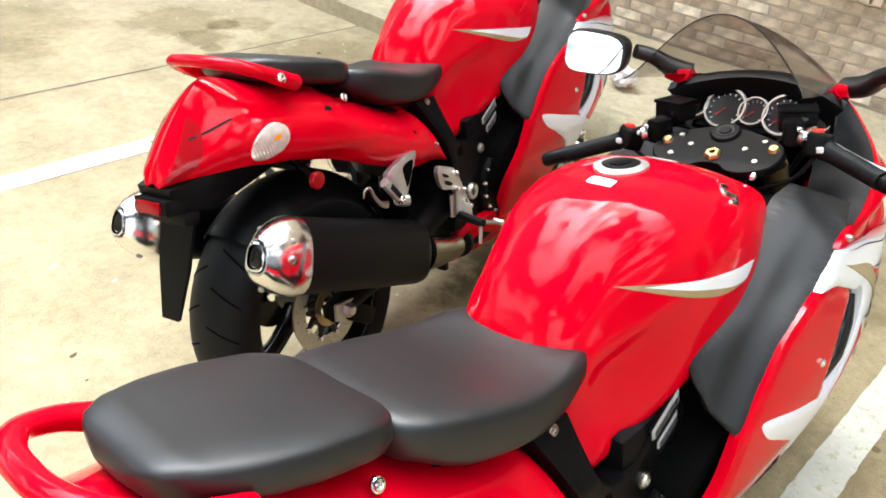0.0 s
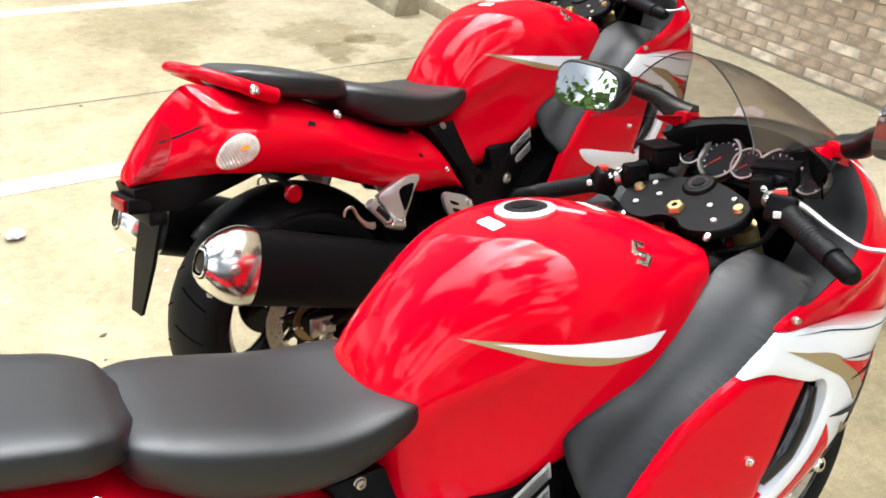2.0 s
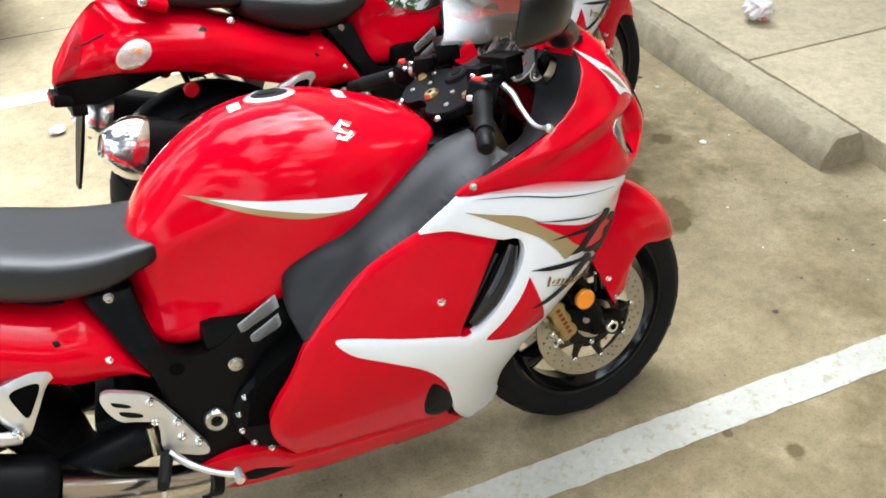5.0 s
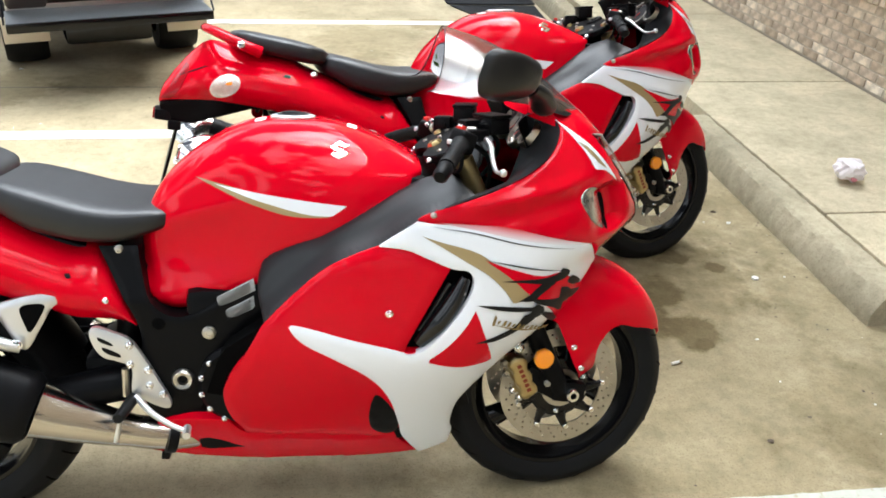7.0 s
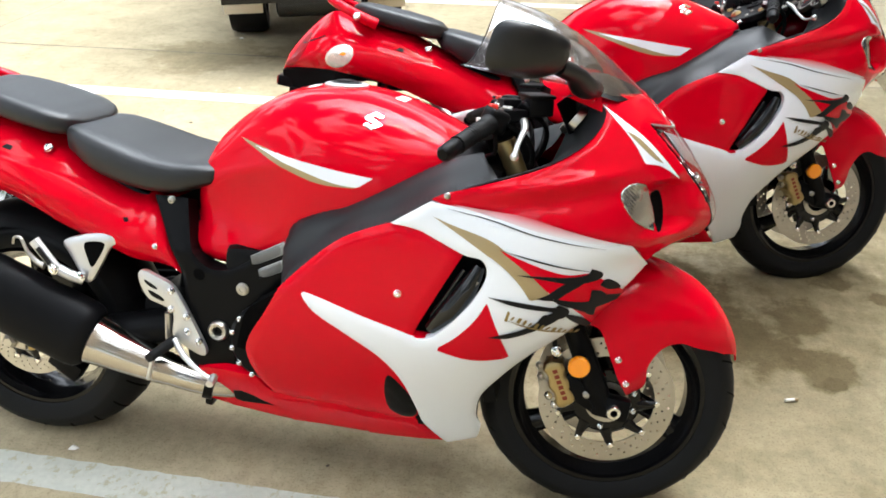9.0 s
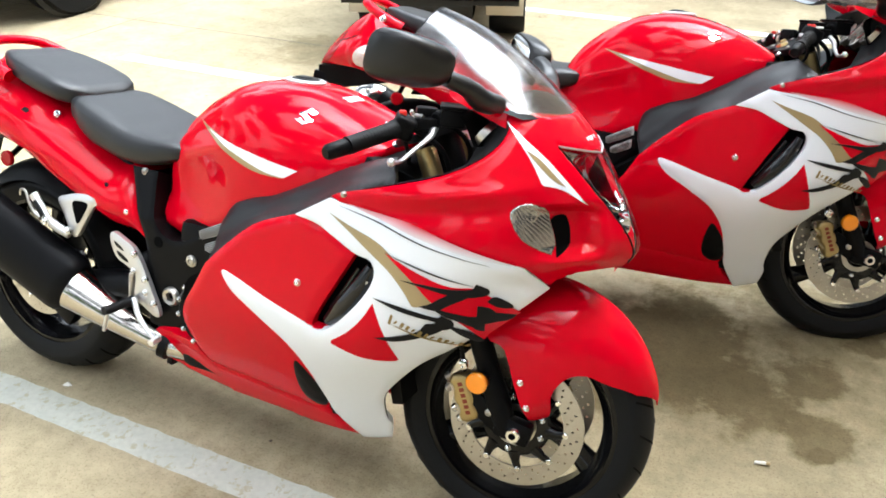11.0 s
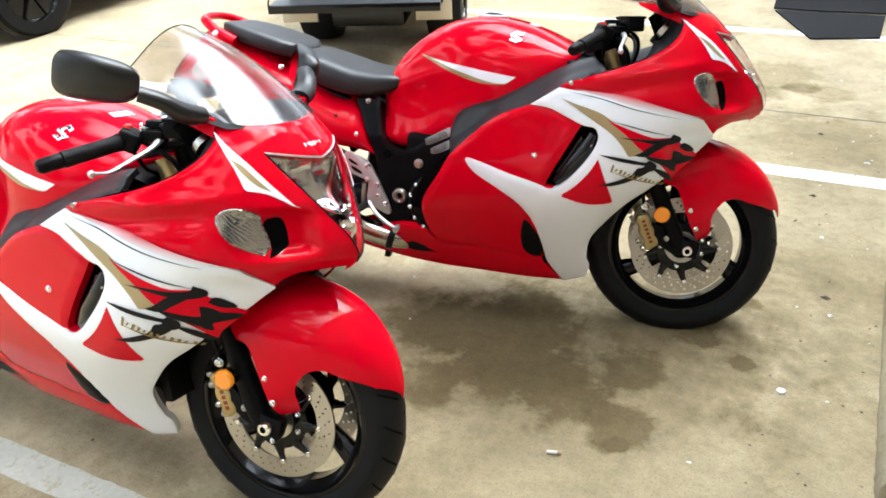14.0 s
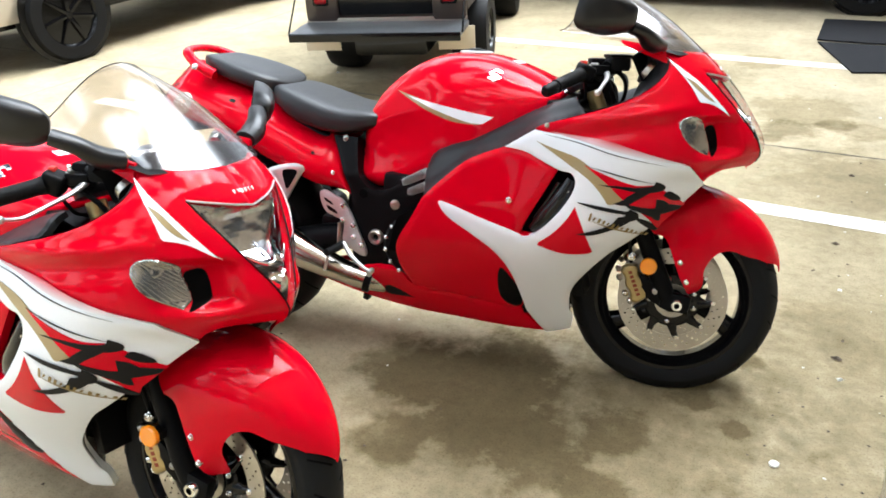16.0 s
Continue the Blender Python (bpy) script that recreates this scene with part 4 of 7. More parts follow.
part("dash_shelf", loft([[(x0 - 0.055 * abs(t) ** 2.2, w0 * t, z0 - dz * abs(t) ** 2.0) for t in np.linspace(-1, 1, 17)] for x0, w0, z0, dz in ((1.474, 0.150, 0.991, 0.004), (1.44, 0.168, 1.008, 0.010), (1.40, 0.182, 1.022, 0.022), (1.372, 0.188, 1.024, 0.030), (1.358, 0.188, 1.015, 0.034), (1.364, 0.172, 0.985, 0.02), (1.385, 0.165, 0.93, 0.01))], False), PLASTIC, bike, "black instrument hood")

# tank
k_x = [0.484, 0.502, 0.535, 0.58, 0.64, 0.70, 0.76, 0.83, 0.90, 0.97, 1.04, 1.085, 1.105]
k_top = curve(k_x, [0.752, 0.792, 0.842, 0.885, 0.926, 0.954, 0.967, 0.970, 0.962, 0.942, 0.913, 0.890, 0.878])
k_low = curve(k_x, [0.640, 0.592, 0.572, 0.566, 0.576, 0.598, 0.618, 0.640, 0.672, 0.718, 0.780, 0.830, 0.850])
k_wide = curve(k_x, [0.070, 0.100, 0.118, 0.128, 0.146, 0.168, 0.188, 0.199, 0.198, 0.187, 0.165, 0.142, 0.115])
k_mid = curve(k_x, [0.45, 0.48, 0.52, 0.55, 0.57, 0.56, 0.52, 0.46, 0.38, 0.33, 0.3, 0.3, 0.4])
k_tuck = curve([0.484, 0.51, 0.56, 0.62, 0.70, 0.78, 0.86, 1.11], [-0.55, -0.36, -0.22, -0.12, -0.02, 0.08, 0.10, 0.10])


# crease that runs over the tank's shoulder
k_crease = curve([0.48, 0.58, 0.63, 0.67, 0.75, 0.80, 0.85, 0.90, 1.11], [0.76, 0.835, 0.888, 0.922, 0.942, 0.946, 0.955, 0.97, 0.98])


def k_half(x, z):
    zt, zl, w = k_top(x), k_low(x), k_wide(x)
    zm = zl + (zt - zl) * k_mid(x)
    up = np.clip(1 - np.clip((z - zm) / (zt - zm), 0, 1) ** 2.5, 0, 1) ** (1 / 2.7)
    low = np.clip((zm - z) / (zm - zl + 1e-6), 0, 1)
    dn = (1 - k_tuck(x) * low ** 2.0) * (1 - 0.16 * np.clip((low - 0.72) / 0.28, 0, 1) ** 2.5)
    step = np.clip((z - k_crease(x)) / 0.014, 0, 1)
    inset = 0.010 * step * step * (3 - 2 * step) * np.clip((zt - z) / 0.05, 0, 1)
    # hollow where the knee grips, with a soft shoulder above it
    zc = 0.690 + 0.30 * (x - 0.60)
    knee = np.clip(1 - ((x - 0.625) / 0.14) ** 2 - ((z - zc) / 0.085) ** 2, 0, 1)
    swell = 0.006 * np.exp(-((z - zc - 0.092) / 0.022) ** 2) * np.clip(1 - ((x - 0.66) / 0.15) ** 2, 0, 1)
    return np.maximum(w * np.where(z > zm, up, dn) - inset - 0.006 * knee * knee * (3 - 2 * knee) + swell, 0.0)


rings = []
for x in np.concatenate([[0.484, 0.490, 0.50], np.linspace(0.515, 1.09, 60), [1.098, 1.105]]):
    zt, zl = float(k_top(x)), float(k_low(x))
    zm = zl + (zt - zl) * float(k_mid(x))
    half = []
    for t in np.linspace(0, 1, 30):
        z = zt - (zt - zm) * (1 - math.cos(t * math.pi / 2))
        half.append((float(k_half(x, z)), z))
    for t in np.linspace(0.07, 1, 14):
        z = zm - (zm - zl) * t
        half.append((float(k_half(x, z)), z))
    half[0] = (0.0, zt)
    rings.append([(x, -y, z) for y, z in half[::-1]] + [(x, y, z) for y, z in half[1:]])
tank = part("fuel_tank", loft(rings), RED, bike, "glossy red fuel tank", sharp=60)


def on_tank(x, z):
    return x, k_half(x, z), z


both("white_graphic", [(0.66, 0.850, 1), (0.76, 0.836), (0.86, 0.819), (0.938, 0.806, 1), (0.905, 0.785, 1), (0.860, 0.790), (0.80, 0.806)], on_tank, WHITE, tank, off=0.0012, depth=0.0008, step=0.008)
both("gold_graphic", [(0.617, 0.861, 1), (0.70, 0.846), (0.77, 0.829), (0.86, 0.803), (0.900, 0.783, 1), (0.82, 0.788), (0.74, 0.812)], on_tank, GOLD, tank, off=0.0008, depth=0.0006, step=0.008)
for q in ([(0.906, 0.9265), (0.926, 0.9385), (0.9455, 0.9270), (0.9375, 0.9215), (0.9255, 0.9285), (0.9205, 0.9255), (0.9375, 0.9130), (0.9290, 0.9080), (0.9075, 0.9225)],
          [(0.9050, 0.9080), (0.9125, 0.9135), (0.9245, 0.9055), (0.9290, 0.9080), (0.9375, 0.9130), (0.9460, 0.9065), (0.9250, 0.8945)]):
    both("emblem", [(x, 0.917 + 0.72 * (z - 0.917), 1) for x, z in q], on_tank, CHROME, tank, "chrome emblem", off=0.0035, roll=0.0016, depth=0.003, step=0.0035)


def on_tank_top(cx, cy):
    def place(u, v):
        x = cx + u
        zz = k_top(x)
        zl = k_low(x)
        zm = zl + (zz - zl) * k_mid(x)
        y = np.abs(cy + v)
        return x, cy + v, zm + (zz - zm) * np.clip(1 - np.clip(y / k_wide(x), 0, 1) ** 2.7, 0, 1) ** (1 / 2.5)
    return place


ring = [(0.050 * math.cos(a), 0.045 * math.sin(a)) for a in np.linspace(0, 2 * math.pi, 24, endpoint=False)]
cap = raw("fuel_cap", sheet(ring, on_tank_top(0.823, 0.0), side=1, up=True, off=0.007, roll=0.003, depth=0.010, step=0.01), ALLOY, tank, "brushed steel fuel cap ring")
raw("cap_lid", sheet([(0.70 * a, 0.70 * b) for a, b in ring], on_tank_top(0.823, 0.0), side=1, up=True, off=0.0095, roll=0.003, depth=0.004, step=0.01), PLASTIC, cap, "black fuel cap lid")
raw("cap_latch", sheet([(0.012, 0.014), (0.012, -0.014), (-0.02, -0.012), (-0.02, 0.012)], on_tank_top(0.823, 0.0), side=1, up=True, off=0.0125, roll=0.002, depth=0.004, step=0.01), FRAMEM, cap)
raw("sticker", sheet([(-0.012, -0.024, 1), (0.012, -0.024, 1), (0.012, 0.024, 1), (-0.012, 0.024, 1)], on_tank_top(0.752, -0.008), side=1, up=True, off=0.001, depth=0.0005, step=0.01), DIAL, tank, "white paper sticker")
raw("sticker", sheet([(-0.012, -0.030, 1), (0.010, -0.030, 1), (0.013, 0.030, 1), (-0.008, 0.030, 1)], on_tank_top(0.955, 0.0), side=1, up=True, off=0.001, depth=0.0005, step=0.01), DIAL, tank, "white paper sticker")


# seats
def cushion(name, st, sq, parent, label):
    rows = list(zip(*st))
    cs = [curve(rows[0], r) for r in rows[1:]]
    rings = []
    for x in np.linspace(rows[0][0], rows[0][-1], 34):
        zt, zb, w = (float(c(x)) for c in cs)
        zm, ring = (zt + zb) / 2, []
        for a in np.linspace(0, 2 * math.pi, 36, endpoint=False):
            c, s = math.cos(a), math.sin(a)
            ring.append((x, w * abs(c) ** sq * math.copysign(1, c), zm + (zt - zm) * abs(s) ** (0.44 if s > 0 else 0.5) * math.copysign(1, s) - 0.006 * (1 - (abs(c) ** sq) ** 2) * (1 if s > 0 else 0)))
        rings.append(ring)
    return part(name, loft(rings), VINYL, parent, label, sharp=70)


cushion("rider_seat", [(0.166, 0.842, 0.822, 0.060), (0.178, 0.856, 0.802, 0.100), (0.21, 0.860, 0.780, 0.130), (0.25, 0.852, 0.753, 0.144), (0.32, 0.832, 0.728, 0.153), (0.39, 0.811, 0.715, 0.155), (0.46, 0.799, 0.716, 0.148), (0.51, 0.796, 0.730, 0.138), (0.545, 0.790, 0.742, 0.124), (0.566, 0.783, 0.752, 0.100), (0.576, 0.774, 0.760, 0.064)], 0.52, bike, "black vinyl rider seat")
cushion("pillion_seat", [(-0.100, 0.928, 0.912, 0.030), (-0.092, 0.940, 0.900, 0.066), (-0.07, 0.946, 0.890, 0.095), (-0.03, 0.940, 0.876, 0.117), (0.03, 0.927, 0.858, 0.132), (0.10, 0.909, 0.840, 0.134), (0.16, 0.890, 0.828, 0.122), (0.188, 0.876, 0.828, 0.096), (0.203, 0.858, 0.838, 0.052)], 0.58, bike, "black vinyl pillion seat")

# tail
t_x = [-0.336, -0.325, -0.30, -0.26, -0.21, -0.17, -0.10, -0.04, 0.07, 0.145, 0.26, 0.35, 0.40, 0.44, 0.475]
t_top = curve(t_x, [0.748, 0.775, 0.808, 0.850, 0.893, 0.916, 0.902, 0.882, 0.856, 0.815, 0.760, 0.722, 0.712, 0.655, 0.550])
t_low = curve(t_x, [0.738, 0.742, 0.745, 0.746, 0.745, 0.742, 0.728, 0.712, 0.676, 0.640, 0.592, 0.560, 0.554, 0.545, 0.536])
t_wide = curve(t_x, [0.026, 0.042, 0.062, 0.090, 0.118, 0.138, 0.156, 0.163, 0.173, 0.178, 0.180, 0.180, 0.178, 0.174, 0.168])


def t_half(x, z):
    s = np.clip((z - t_low(x)) / (t_top(x) - t_low(x)), 0, 1)
    rear_part = np.clip((-0.02 - x) / 0.16, 0, 1)
    q = np.clip((s - 0.30) / 0.70, 0, 1)
    up = np.clip(1 - q ** (2.2 - 0.7 * rear_part), 0, 1) ** (0.5 + 0.30 * rear_part)
    # raised pod round the lamp, running out forwards under the seat
    zc = 0.787 - 0.20 * (x + 0.138)
    high = 0.060 * (1 - 0.45 * np.clip((x + 0.10) / 0.30, 0, 1))
    inside = np.clip((1 - (np.minimum(x + 0.138, 0) / 0.082) ** 2 - ((z - zc) / high) ** 2) / 0.45, 0, 1)
    pod = 0.010 * inside * inside * (3 - 2 * inside) * np.clip((0.26 - x) / 0.22, 0, 1)
    return t_wide(x) * np.where(s > 0.30, up, 1 - 0.16 * ((0.30 - s) / 0.30) ** 2) + pod * np.clip((1 - s) * 5, 0, 1) - 0.004


rings = []
for x in np.linspace(-0.336, 0.475, 96):
    zt, zl = float(t_top(x)), float(t_low(x))
    half = []
    for t in np.linspace(0, 1, 40):
        s = 1 - (1 - math.cos(t * math.pi / 2)) * 0.7 if t < 0.82 else None
        if s is None:
            s0 = 1 - (1 - math.cos(0.82 * math.pi / 2)) * 0.7
            s = s0 * (1 - (t - 0.82) / 0.18)
        z = zl + (zt - zl) * s
        half.append((float(t_half(x, z)), z))
    half[0] = (0.0, zt)
    lip = [(max(half[-1][0] - 0.012, 0.004), half[-1][1] + 0.004)]
    half += lip
    rings.append([(x, -y, z) for y, z in half[::-1]] + [(x, y, z) for y, z in half[1:]])
tail = part("tail_cowl", loft(rings, False), RED, bike, "glossy red tail cowl", sharp=60)


def on_tail(x, z):
    return x, t_half(x, z), z


both("rear_turn_signal", [(-0.138 + 0.045 * math.cos(a) + 0.008 * math.sin(a), 0.787 + 0.005 * math.cos(a) + 0.035 * math.sin(a)) for a in np.linspace(0, 2 * math.pi, 16, endpoint=False)], on_ribs(on_tail, 0.0008, 1.0), LAMP, tail, "clear rear turn signal with chrome facets", off=0.0025, roll=0.0016, depth=0.006, step=0.0022)
both("bulb", [(-0.137, 0.793), (-0.125, 0.799), (-0.115, 0.797), (-0.122, 0.790)], on_tail, AMBER, tail, "amber bulb behind the lens", off=0.0042, depth=0.001, step=0.006)
both("badge_stroke", [(0.038, 0.803, 1), (0.060, 0.797, 1), (0.064, 0.805, 1), (0.048, 0.810, 1)], on_tail, INK, tail, off=0.0012, depth=0.0006, step=0.006)
both("tail_light", [(-0.330, 0.752, 1), (-0.300, 0.752), (-0.262, 0.79), (-0.235, 0.840), (-0.238, 0.858, 1), (-0.27, 0.822), (-0.305, 0.78)], on_tail, REDLENS, tail, "dark red tail light", off=0.001, depth=0.001, step=0.008)
both("seam", [(-0.262, 0.818, 1), (-0.18, 0.845, 1), (-0.18, 0.848, 1), (-0.262, 0.822, 1)], on_tail, INK, tail, off=0.001, depth=0.0005, step=0.01)
# black patch stands for the shade in a recessed dimple
both("side_dimple", [(0.338, 0.668), (0.350, 0.665), (0.354, 0.653), (0.343, 0.651), (0.335, 0.659)], on_tail, PLASTIC, tail, off=0.001, roll=0.003, depth=0.001, step=0.006)
for side in (-1, 1):
    part("fastener", bolt((0.419, side * float(t_half(0.419, 0.604)), 0.604), (0, side, 0.1), 0.0055), CHROME, tail)
    part("helmet_hook", bolt((0.139, side * (float(t_half(0.139, 0.79)) + 0.006), 0.803), (0, side, 0.4), 0.008), CHROME, tail)
    part("fastener", bolt((-0.078, side * 0.150, 0.906), (0, side, 0.3), 0.009), CHROME, tail)
part("grab_rail", tube([(-0.02, -0.124, 0.880), (-0.055, -0.127, 0.896), (-0.10, -0.122, 0.920), (-0.145, -0.092, 0.944), (-0.165, -0.045, 0.953), (-0.169, 0, 0.955), (-0.165, 0.045, 0.953), (-0.145, 0.092, 0.944), (-0.10, 0.122, 0.920), (-0.055, 0.127, 0.896), (-0.02, 0.124, 0.880)], [0.023, 0.022, 0.019, 0.017, 0.016, 0.016, 0.016, 0.017, 0.019, 0.022, 0.023], 14, 5, 0.8), RED, bike, "red passenger grab rail")
# underside of the tail, plate holder, reflectors
part("under_tail", loft([[(x, -w, z1), (x, w, z1), (x, w * 0.8, z0), (x, -w * 0.8, z0)] for x, w, z0, z1 in ((-0.335, 0.050, 0.690, 0.738), (-0.25, 0.074, 0.668, 0.748), (-0.15, 0.085, 0.686, 0.745), (-0.06, 0.085, 0.702, 0.728), (0.03, 0.080, 0.688, 0.70))]), PLASTIC, bike, "black plastic rear mudguard")
part("plate_light", block((0.05, 0.10, 0.034), (-0.330, 0, 0.700), (0, 12, 0), 0.006), PLASTIC, bike, "black number plate lamp")
part("rear_reflector", block((0.006, 0.07, 0.026), (-0.357, 0, 0.704), (0, 12, 0), 0.002), REDLENS, bike, "small red rear reflector")
part("plate_bracket", block((0.04, 0.11, 0.03), (-0.300, 0, 0.665), (0, 10, 0), 0.005), PLASTIC, bike)
part("mud_flap", loft([[(-0.292, -w1, 0.672), (-0.284, -w1, 0.672), (-0.284, w1, 0.672), (-0.292, w1, 0.672)] for w1 in (0.052,)] + [[(-0.335, -0.046, 0.56), (-0.325, -0.046, 0.56), (-0.325, 0.046, 0.56), (-0.335, 0.046, 0.56)], [(-0.375, -0.026, 0.452), (-0.367, -0.026, 0.452), (-0.367, 0.026, 0.452), (-0.375, 0.026, 0.452)]]), PLASTIC, bike, "black plastic number plate holder")
for side in (-1, 1):
    part("plate_screw", bolt((-0.306, side * 0.035, 0.655), (-1, 0, 0.2), 0.007), CHROME, bike)
    part("side_reflector", disc(0.021, 0.012, (-0.024, side * 0.145, 0.661), (0, side, 0), 24, 0.003), REDLENS, bike, "round red side reflector")
    part("reflector_stalk", tube([(-0.02, side * 0.09, 0.70), (-0.024, side * 0.142, 0.664)], 0.008, 8, 2), PLASTIC, bike)

# ---- frame, engine side, foot controls ----
def slab(name, pts, y, mat, label="", bulge=0.0, thick=0.02, step=0.02, roll=0.004, off=0.0):
    return both(name, pts, lambda x, z: (x, np.zeros_like(x) + y + (bulge(x, z) if bulge else 0.0), z), mat, label=label, step=step, roll=roll, depth=thick, off=off)


def f_bulge(x, z):
    return -0.045 * np.clip((z - 0.60) / 0.12, 0, 1) - 0.01 * np.clip((0.40 - z) / 0.1, 0, 1)


slab("frame_spar", [(0.405, 0.716, 1), (0.487, 0.714, 1), (0.496, 0.655), (0.512, 0.596), (0.550, 0.563), (0.60, 0.566), (0.66, 0.598), (0.745, 0.650, 1), (0.76, 0.57, 1), (0.70, 0.525), (0.650, 0.47), (0.628, 0.40), (0.634, 0.315, 1), (0.56, 0.305), (0.482, 0.315, 1), (0.478, 0.42), (0.484, 0.53), (0.445, 0.63)], 0.176, FRAMEM, "black aluminium frame spar", f_bulge, 0.05, step=0.010)
slab("frame_inner", [(0.485, 0.70, 1), (0.50, 0.56, 1), (0.62, 0.52, 1), (0.80, 0.56, 1), (0.86, 0.66, 1), (0.80, 0.70, 1), (0.62, 0.66, 1)], 0.080, PLASTIC, thick=0.01, step=0.03)
slab("label_plate", [(0.655, 0.600, 1), (0.715, 0.634, 1), (0.733, 0.628, 1), (0.735, 0.585, 1), (0.672, 0.566, 1)], 0.170, PLASTIC, thick=0.006, off=0.006)
for a, b in (((0.652, 0.604), (0.732, 0.645)), ((0.668, 0.574), (0.730, 0.604))):
    dx, dz = b[0] - a[0], b[1] - a[1]
    slab("warning_label", [(*a, 1), (*b, 1), (b[0] + 0.003, b[1] - 0.028, 1), (a[0] + 0.003, a[1] - 0.024, 1)], 0.176, LABEL, thick=0.001, off=0.003, step=0.01)
    for j in range(5):
        o = -0.003 - j * 0.0048
        slab("print_bar", [(a[0] + 0.003, a[1] + o + dz * 0.06, 1), (b[0] - 0.004, b[1] + o - dz * 0.06, 1), (b[0] - 0.004, b[1] + o - dz * 0.06 - 0.002, 1), (a[0] + 0.003, a[1] + o + dz * 0.06 - 0.002, 1)], 0.176, INK, thick=0.0005, off=0.0042, step=0.01, roll=0)
for side in (-1, 1):
    part("frame_bolt", bolt((0.630, side * 0.178, 0.523), (0, side, 0), 0.012), STEEL, bike)
    part("frame_bolt", bolt((0.448, side * 0.133, 0.706), (0, side, 0), 0.008), STEEL, bike)
    pv = lathe([(0.010, 0.0), (0.012, 0.010), (0.020, 0.012), (0.024, 0.008), (0.025, 0.0)], 24, "Y")
    pv.transform(pose(0.566, side * 0.176, 0.414, 0, 0, 0) @ Matrix.Diagonal((1, side, 1, 1)))
    part("swingarm_pivot", pv, STEEL, bike)
    # near black disc stands for the shade in an open hole
    part("frame_hole", disc(0.0145, 0.001, (0.525, side * 0.1762, 0.548), (0, side, 0)), VOID, bike)
    part("clutch_cover", disc(0.096, 0.02, (0.694, side * 0.178, 0.40), (0, side, 0), 40, 0.01), FRAMEM, bike, "black engine cover")
    for j in range(6):
        a = radians(112 + j * 26)
        part("cover_bolt", bolt((0.694 + 0.088 * math.cos(a), side * 0.199, 0.40 + 0.088 * math.sin(a)), (0, side, 0), 0.005), CHROME, bike)
    part("fastener", bolt((0.598, side * 0.172, 0.290), (0, side, 0), 0.007), CHROME, bike)
    part("seat_post", tube([(0.47, side * 0.11, 0.55), (0.38, side * 0.10, 0.66), (0.20, side * 0.09, 0.70)], 0.016, 8), FRAMEM, bike)
    # rider footrest bracket
    br = sheet([(0.383, 0.541), (0.396, 0.551), (0.424, 0.540), (0.463, 0.520), (0.489, 0.478), (0.514, 0.424), (0.538, 0.366), (0.526, 0.352), (0.482, 0.374), (0.458, 0.394), (0.463, 0.452), (0.435, 0.470), (0.405, 0.482), (0.388, 0.51)], lambda x, z: (x, np.zeros_like(x) + 0.196, z), side=side, step=0.014, roll=0.004, depth=0.012)
    fb = raw("footrest_bracket", br, ALLOY, bike, "silver cast footrest bracket")
    # dark patches laid on the bracket stand for shade in its slots
    for q in ([(0.400, 0.530), (0.425, 0.516), (0.430, 0.507), (0.405, 0.518)], [(0.408, 0.506), (0.440, 0.490), (0.442, 0.480), (0.414, 0.492)]):
        raw("slot_patch", sheet(q, lambda x, z: (x, np.zeros_like(x) + 0.1965, z), side=side, step=0.008, depth=0.0005), PLASTIC, fb)
    for x, z in ((0.464, 0.508), (0.462, 0.463), (0.498, 0.448), (0.498, 0.412), (0.524, 0.388)):
        part("bracket_bolt", bolt((x, side * 0.197, z), (0, side, 0), 0.007), CHROME, fb)
    part("footrest", tube([(0.462, side * 0.20, 0.385), (0.452, side * 0.26, 0.380), (0.448, side * 0.285, 0.380)], [0.013, 0.012, 0.011], 10, 3), RUBBER, bike, "black rubber footrest")
    part("brake_pedal", tube([(0.468, side * 0.205, 0.392), (0.50, side * 0.225, 0.362), (0.545, side * 0.24, 0.335), (0.580, side * 0.248, 0.322)], [0.008, 0.007, 0.006, 0.006], 10), ALLOY, bike, "silver foot pedal")
    part("pedal_tip", tube([(0.578, side * 0.238, 0.326), (0.580, side * 0.268, 0.322)], 0.009, 8, 1), ALLOY, bike)
    part("feeler", tube([(0.450, side * 0.275, 0.372), (0.437, side * 0.277, 0.322)], 0.005, 8, 1), ALLOY, bike)
    part("master_cylinder", tube([(0.448, side * 0.188, 0.45), (0.444, side * 0.188, 0.385)], 0.008, 8, 1), STEEL, bike)
    # passenger footrest hanger
    hg = raw("passenger_hanger", sheet([(0.322, 0.622), (0.280, 0.624), (0.232, 0.614), (0.196, 0.602), (0.190, 0.588), (0.204, 0.566), (0.220, 0.534), (0.234, 0.506), (0.252, 0.504), (0.276, 0.540), (0.306, 0.588), (0.326, 0.606)], lambda x, z: (x, 0.178 + 0.006 * np.sin((x - 0.15) * 18), z), side=side, step=0.010, roll=0.006, depth=0.014), ALLOY, bike, "silver triangular passenger footrest hanger")
    # flat near black patch stands for the shaded hole through the hanger
    raw("hole_patch", sheet([(0.248, 0.598), (0.278, 0.606), (0.298, 0.600), (0.284, 0.572), (0.262, 0.542), (0.253, 0.560)], lambda x, z: (x, 0.1785 + 0.006 * np.sin((x - 0.15) * 18), z), side=side, step=0.008, depth=0.0005), VOID, hg, "flat black patch for the shaded hole in the hanger")
    pg = part("passenger_peg", tube([(0.138, side * 0.208, 0.604), (0.190, side * 0.210, 0.538)], [0.014, 0.013], 8, 1, 0.75, (0, 1, 0)), ALLOY, bike, "folded silver passenger footrest")
    part("peg_rubber", tube([(0.152, side * 0.219, 0.590), (0.180, side * 0.2205, 0.554)], 0.007, 8, 1, 0.5, (0, 1, 0)), RUBBER, pg)
